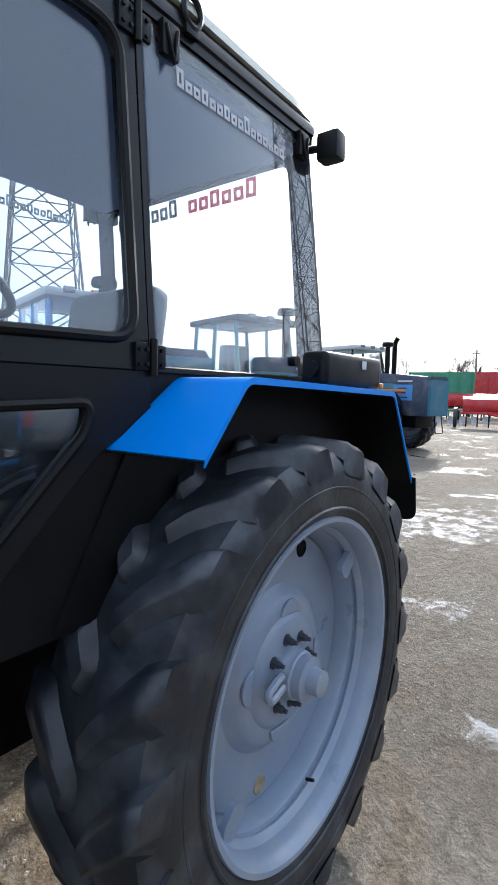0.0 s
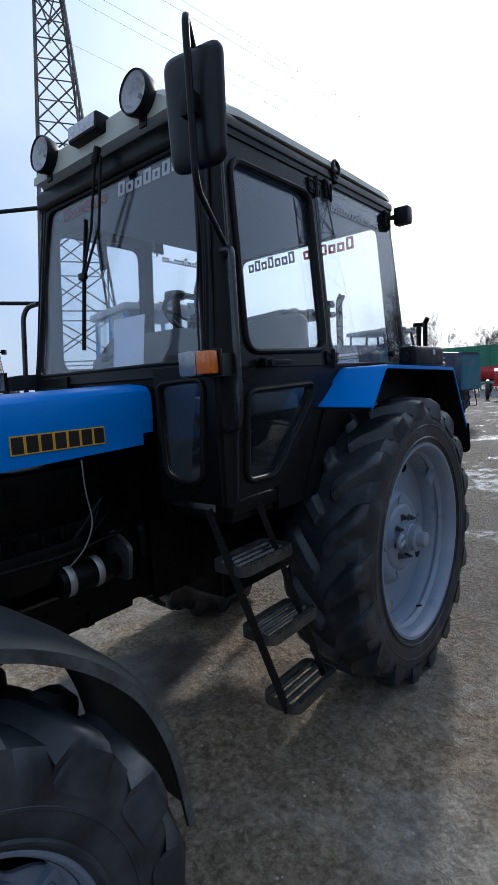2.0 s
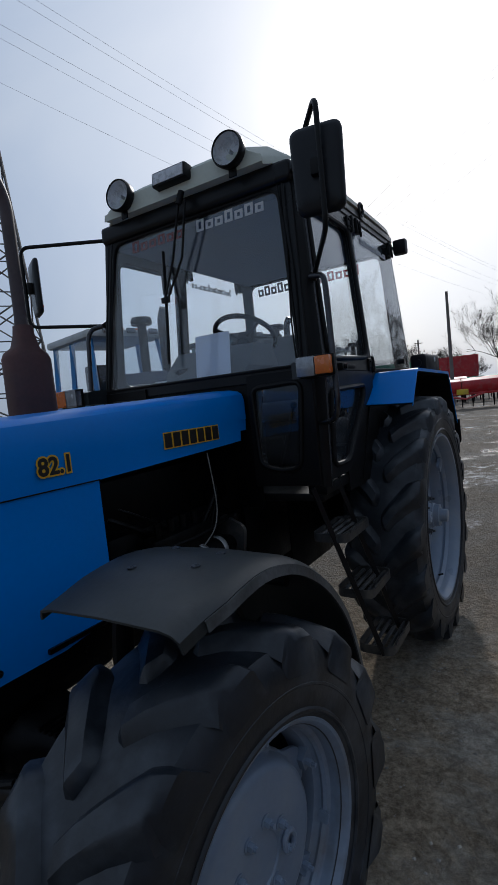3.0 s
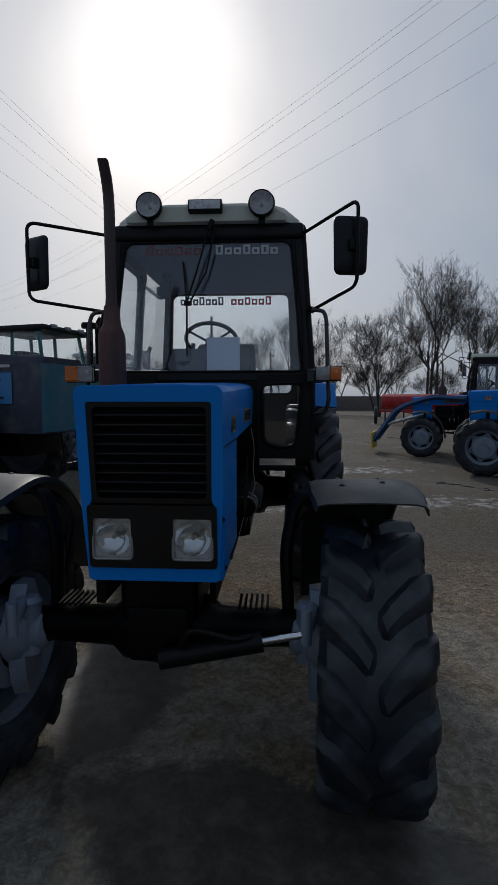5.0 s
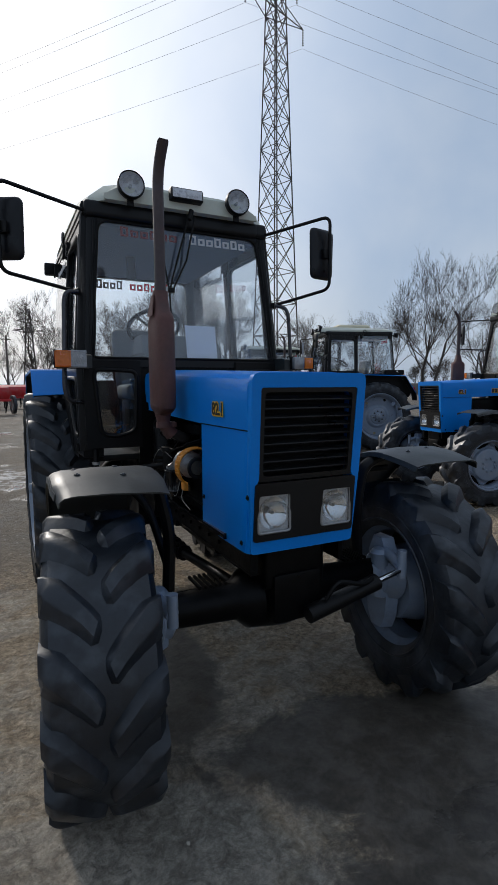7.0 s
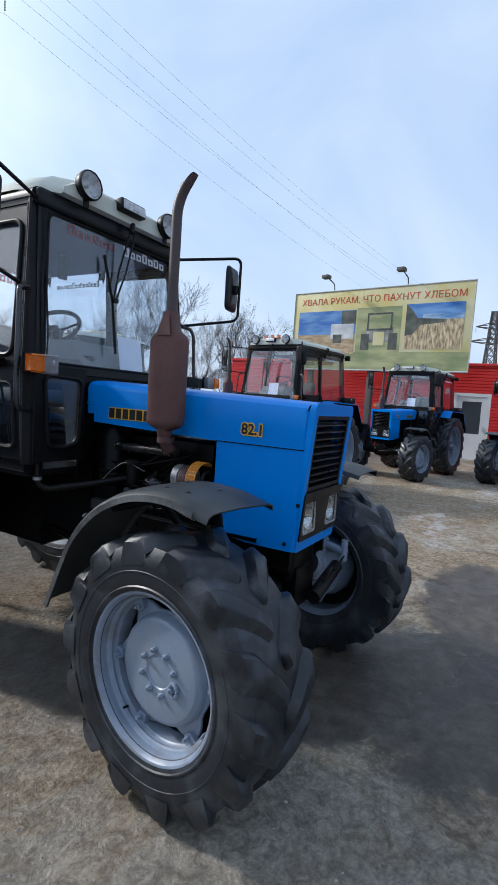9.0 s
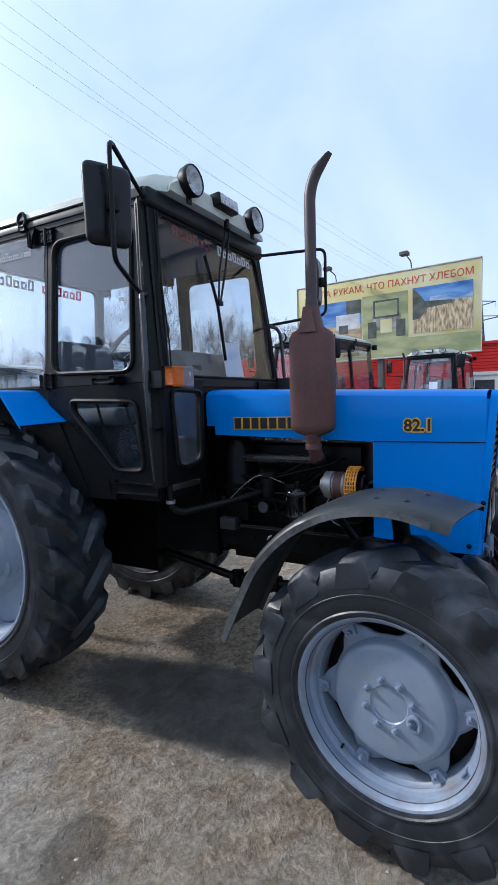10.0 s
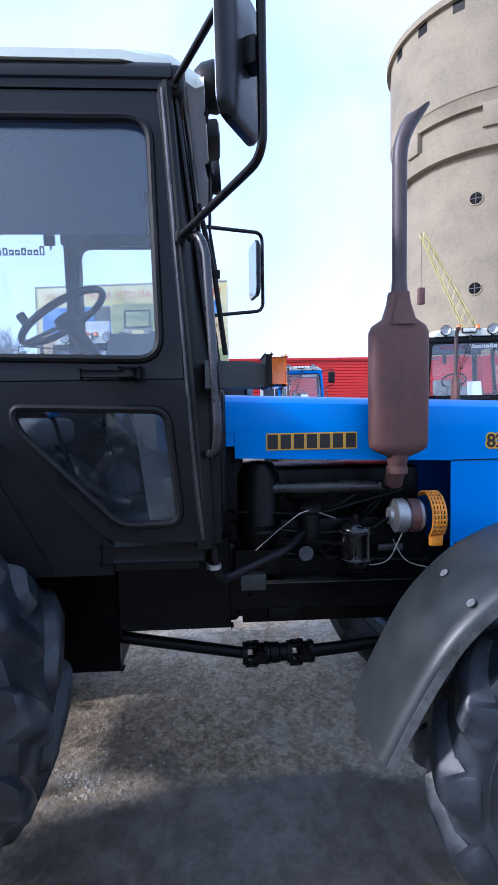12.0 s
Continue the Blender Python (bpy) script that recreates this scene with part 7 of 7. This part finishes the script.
def water_tower():
    """Round concrete tower with a wider head, small openings under the rim and two round windows."""
    t = thing("water_tower", "round pale concrete water tower with a wide head", "tower")
    prof = [(0, 5.25), (15.0, 5.25), (15.0, 5.65), (15.6, 5.72), (15.9, 5.72)]
    part("shaft", lathe(prof, 96, "z"), "concrete", t, "", 25)
    part("ring", lathe([(15.9, 5.55), (17.0, 5.55), (17.0, 5.8), (17.35, 5.85), (17.6, 5.95)], 96, "z"), "concrete", t, "", 25)
    part("head", lathe([(17.6, 5.95), (17.65, 6.0), (22.5, 6.0), (22.5, 6.22), (22.85, 6.22), (22.9, 0.001)], 96, "z"), "concrete", t, "", 25)
    for k in range(8):
        a = 2 * math.pi * (k + 0.0) / 8
        o = part("ring_block", box((5.5, -0.45, 15.9), (5.86, 0.45, 17.1), 0.03), "concrete", t)
        o.rotation_euler = (0, 0, a)
    for k in range(18):
        a = 2 * math.pi * (k + 0.2) / 18
        o = part("vent_opening", box((5.96, -0.30, 21.95), (6.012, 0.30, 22.48), 0.0), "iron", t, "dark opening under the rim")
        o.rotation_euler = (0, 0, a)
    for z in (7.9, 12.6):
        w = new("round_window")
        w.parent = t
        part("opening", moved(lathe([(0.0, 0.33), (0.03, 0.33), (0.03, 0.0001)], 28), Matrix.Translation((5.24, 0, z))), "iron", w)
        part("frame", moved(lathe([(-0.02, 0.31), (0.06, 0.31), (0.06, 0.37), (-0.02, 0.37)], 28), Matrix.Translation((5.24, 0, z))), "concrete", w)
        part("grating", box((5.27, -0.02, z - 0.32), (5.31, 0.02, z + 0.32), bm=box((5.27, -0.32, z - 0.02), (5.31, 0.32, z + 0.02))), "lattice", w)
        w.rotation_euler = (0, 0, radians(-8))
    c = Vector((-2.2 + 35.5 * math.sin(radians(118.2)), -1.3 + 35.5 * math.cos(radians(118.2)), -0.1))
    t.matrix_basis = Matrix.Translation(c) @ Matrix.Rotation(math.atan2(-1.3 - c.y, -2.2 - c.x), 4, "Z")
    return t


water_tower()


def lattice_mesh(height, base, top, panels, r, bm=None, arms=()):
    """Four tapering legs with crossed braces in every panel."""
    bm = bm or bmesh.new()

    def corner(z, i):
        w = base + (top - base) * min(1.0, z / height) ** 0.82
        return Vector((w * (1, -1, -1, 1)[i], w * (1, 1, -1, -1)[i], z))

    zs = [height * (1 - (1 - k / panels) ** 1.35) for k in range(panels + 1)]
    for i in range(4):
        tube([corner(z, i) for z in zs], r, 4, bm=bm)
        j = (i + 1) % 4
        for z0, z1 in zip(zs, zs[1:]):
            tube([corner(z0, i), corner(z1, j)], r * 0.6, 4, bm=bm, caps=False)
            tube([corner(z0, j), corner(z1, i)], r * 0.6, 4, bm=bm, caps=False)
            tube([corner(z1, i), corner(z1, j)], r * 0.5, 4, bm=bm, caps=False)
    for z, reach in arms:
        for s in (1, -1):
            p = Vector((s * reach, 0, z + 0.2))
            for i in (0, 1, 2, 3):
                tube([corner(z - 0.6 if i % 2 else z + 0.9, i), p], r * 0.6, 4, bm=bm, caps=False)
    return bm


def pylon(x, y, turn, height, base, top, panels, r, arms, label):
    t = thing("pylon", label, "pylon", group="pylons")
    part("lattice", lattice_mesh(height, base, top, panels, r, arms=arms), "lattice", t)
    for z, reach in arms:
        for s in (1, -1):
            o = part("insulator", lathe([(-1.5 + k * 0.12, 0.03 if k % 2 else 0.1) for k in range(13)], 8, "z"), "palegrey", t)
            o.location = (s * reach, 0, z + 0.2)
    t.matrix_basis = pose(x, y, 0, 0, 0, turn)
    return t


P1, P2 = Vector((24.5, 42.0, 0)), Vector((-38.9, 23.3, 0))
ARMS = ((37.5, 4.2), (41.0, 3.2))
pylon(P1.x, P1.y, 20, 43, 1.9, 0.55, 17, 0.085, ARMS, "tall grey lattice power pylon")
pylon(P2.x, P2.y, -30, 42, 3.9, 0.6, 13, 0.11, ((35.0, 4.5), (39.0, 3.6)), "tall dark lattice power pylon with splayed legs")
pylon(150, 10, 80, 30, 2.5, 0.6, 10, 0.2, ((22, 6), (26, 4.5)), "far lattice power pylon")
pylon(10, 230, 0, 34, 3, 0.7, 10, 0.2, ((25, 6), (29, 4.5)), "far lattice power pylon")


def span(a, b, sag, name="power_line"):
    a, b = Vector(a), Vector(b)
    pts = [a.lerp(b, k / 24) - Vector((0, 0, 4 * sag * (k / 24) * (1 - k / 24))) for k in range(25)]
    tagged(part(name, tube(pts, 0.013, 5), M["linewire"]), "thin sagging power line in the sky", "cable", "power lines")


for dx, z in ((-4.0, 36), (4.0, 36), (-3.0, 39.6), (3.0, 39.6), (0.0, 43)):
    span((P1.x + dx, P1.y + dx * 0.4, z), (150, 10 + dx, z * 0.6), 4)
    span((P2.x + dx * 0.8, P2.y - dx * 0.5, z - 2), (10 + dx, 230, z * 0.68), 5)
    span((P1.x + dx, P1.y + dx * 0.4, z), (-90, 150 + dx, z * 0.8), 4)


def pole(x, y, h, label, arm=True):
    t = thing("utility_pole", label, "pole", group="poles")
    part("shaft", tube([(0, 0, -0.1), (0, 0, h)], 0.1, 10, taper=[0.15, 0.09]), "shedgrey", t)
    if arm:
        part("cross_arm", box((-0.5, -0.05, h - 0.5), (0.5, 0.05, h - 0.4), 0.01), "shedgrey", t)
    t.matrix_basis = pose(x, y, 0, 0, 0, 20)


pole(-4.7, 34.5, 7.8, "tall dark wooden utility pole", False)
pole(-12.5, 60, 7.0, "dark wooden utility pole")
pole(-0.5, 55, 7.0, "slim wooden utility pole behind the drills")


def tree_meshes(seed, height, lean=0.0, stems=3):
    """Trunk and limbs as tapered tubes, and a crown of fine bare twigs with gaps."""
    rng = random.Random(seed)
    trunk, twigs = bmesh.new(), ([], [])

    def grow(p, d, length, r, level):
        n = 4 if level < 2 else 3
        pts, rr = [p], [r]
        for k in range(n):
            d = (d + Vector((rng.gauss(0, 0.13), rng.gauss(0, 0.13), rng.gauss(0.05, 0.08)))).normalized()
            p = p + d * length / n
            pts.append(p)
            rr.append(r * (1 - 0.5 * (k + 1) / n))
        if level < 3:
            tube(pts, r, 6 if level < 2 else 4, bm=trunk, taper=rr, caps=False)
        else:
            vs, fs = twigs
            for a, b, ra in zip(pts, pts[1:], rr):
                side = (b - a).cross(Vector((rng.random() - 0.5, rng.random() - 0.5, 0.3))).normalized() * max(ra, 0.011)
                up = (b - a).cross(side).normalized() * max(ra, 0.011)
                i = len(vs)
                vs.extend([tuple(a + side), tuple(a - side * 0.5 + up * 0.8), tuple(a - side * 0.5 - up * 0.8), tuple(b)])
                fs.extend([(i, i + 1, i + 3), (i + 1, i + 2, i + 3), (i + 2, i, i + 3)])
        if level == 5:
            return
        for k in range(4 if level < 2 else 5):
            at = rng.randrange(1, n + 1) if level else rng.randrange(2, n + 1)
            a, b = frame_of(d)
            t = rng.uniform(0, 6.28)
            spread = rng.uniform(0.38, 0.85)
            nd = (d + spread * (math.cos(t) * a + math.sin(t) * b) + Vector((0, 0, 0.2))).normalized()
            grow(pts[at], nd, length * rng.uniform(0.52, 0.74), max(0.006, rr[at] * rng.uniform(0.5, 0.7)), level + 1)
        return

    for k in range(stems):
        t = 2 * math.pi * k / stems + rng.uniform(-0.4, 0.4)
        s = 0.0 if stems == 1 else rng.uniform(0.2, 0.4)
        grow(Vector((0.15 * math.cos(t), 0.15 * math.sin(t), -0.1)), Vector((s * math.cos(t) + lean, s * math.sin(t), 1)).normalized(), height * 0.40, height * 0.010, 0)
    me = bpy.data.meshes.new("crown")
    me.from_pydata(*((twigs[0], [], twigs[1])))
    me.materials.append(M["bark"])
    return finish(trunk, 60), me


def tree(seed, height, label, stems=3):
    t = thing("bare_tree", label, "tree", group="bare trees")
    trunk, crown = tree_meshes(seed, height, 0, stems)
    part("trunk", trunk, "bark", t, recalc=False)
    c = new("crown", crown)
    c.parent = t
    return t


def at_bearing(az, d, ex=0.0, ey=-4.4):
    return ex + d * math.sin(radians(az)), ey + d * math.cos(radians(az))


big_a = tree(3, 14.5, "spreading bare winter tree", 3)
big_b = tree(8, 13.5, "tall bare winter tree with forked trunk", 2)
big_c = tree(15, 9.5, "low bushy bare tree", 4)
x, y = at_bearing(17, 42)
big_a.location = (x, y, 0)
x, y = at_bearing(45, 40, -1.1)
big_b.location = (x, y, 0)
x, y = at_bearing(11.5, 46)
big_c.location = (x, y, 0)
rng = random.Random(21)
for az, d, s in ((22.5, 48, 0.95), (33, 60, 0.9), (39.5, 58, 0.9), (50.5, 46, 0.8), (57, 60, 1.0), (3.0, 58, 0.95), (-2.0, 66, 0.9), (7, 75, 0.9), (64, 70, 1.0)):
    x, y = at_bearing(az, d, -0.5)
    copy_thing(rng.choice((big_a, big_b)), pose(x, y, 0, 0, 0, rng.uniform(0, 360)) @ Matrix.Scale(s, 4))
for k in range(34):
    az = -34 + k * 3.1 + rng.uniform(-1, 1)
    d = rng.uniform(72, 100)
    x, y = at_bearing(az, d)
    copy_thing(rng.choice((big_c, big_c, big_b)), pose(x, y, 0, 0, 0, rng.uniform(0, 360)) @ Matrix.Scale(rng.uniform(0.6, 0.95), 4))


def yard_wall(x0, y0, x1, y1, h, label, mat="shedgrey"):
    """A low plain wall between two points."""
    a, b = Vector((x0, y0, 0)), Vector((x1, y1, 0))
    o = part("yard_wall", box((0, 0, -0.2), ((b - a).length, 0.3, h), 0.02), mat)
    o.matrix_basis = Matrix.Translation(a) @ Matrix.Rotation(math.atan2(y1 - y0, x1 - x0), 4, "Z")
    return tagged(o, label, "wall", kind="structure")


# two walls out of view, added to darken what the cab paint reflects
yard_wall(-24, -34, -22, -1.5, 3.2, "unseen grey wall added for the cab paint to reflect", "wallgrey")
yard_wall(30, -36, -24, -34, 3.2, "unseen grey wall added behind the camera path", "wallgrey")
yard_wall(-70, 66, 70, 62, 1.9, "low weathered wall at the far end of the yard")


def crane():
    """Only the boom shows above the machines: a yellow lattice jib with a hook."""
    t = thing("crane", "yellow truck crane with a lattice boom", "crane")
    p, q = Vector((20.2, -13.4, 3.2)), Vector((21.0, -10.5, 9.4))
    d = (q - p).normalized()
    a, b = frame_of(d)
    bm = bmesh.new()
    n = 14
    for i, j in ((1, 1), (1, -1), (-1, -1), (-1, 1)):
        tube([p + 0.3 * (a * i + b * j), q + 0.1 * (a * i + b * j)], 0.035, 4, bm=bm)
    for k in range(n):
        f, g_ = k / n, (k + 1) / n
        w0, w1 = 0.3 - 0.2 * f, 0.3 - 0.2 * g_
        for u, v in ((a, b), (b, a)):
            for s in (1, -1):
                tube([p.lerp(q, f) + w0 * (u * s + v), p.lerp(q, g_) + w1 * (u * s - v)], 0.018, 4, bm=bm, caps=False)
    part("boom", bm, "boomyellow", t)
    part("hook_cable", tube([q, (q.x, q.y, 6.9)], 0.012, 4), "lattice", t)
    part("hook", box((q.x - 0.14, q.y - 0.14, 6.2), (q.x + 0.14, q.y + 0.14, 6.95), 0.04), "muffler", t, "rusty hook block")
    part("cabin", box((p.x - 0.9, p.y - 1.2, 1.1), (p.x + 1.4, p.y + 1.0, 3.0), 0.1), "yellowpaint", t)
    part("carrier", box((p.x - 2.5, p.y - 1.25, 0.6), (p.x + 3.5, p.y + 1.25, 1.15), 0.05), "cabgrey", t)
    for xx in (-1.8, 1.4, 2.8):
        for s in (1, -1):
            part("wheel", moved(lathe([(-0.13, 0.25), (-0.15, 0.45), (-0.1, 0.52), (0.1, 0.52), (0.15, 0.45), (0.13, 0.25)], 24, "y"), Matrix.Translation((p.x + xx, p.y + s * 1.05, 0.52))), "rubber", t)
    return t


crane()
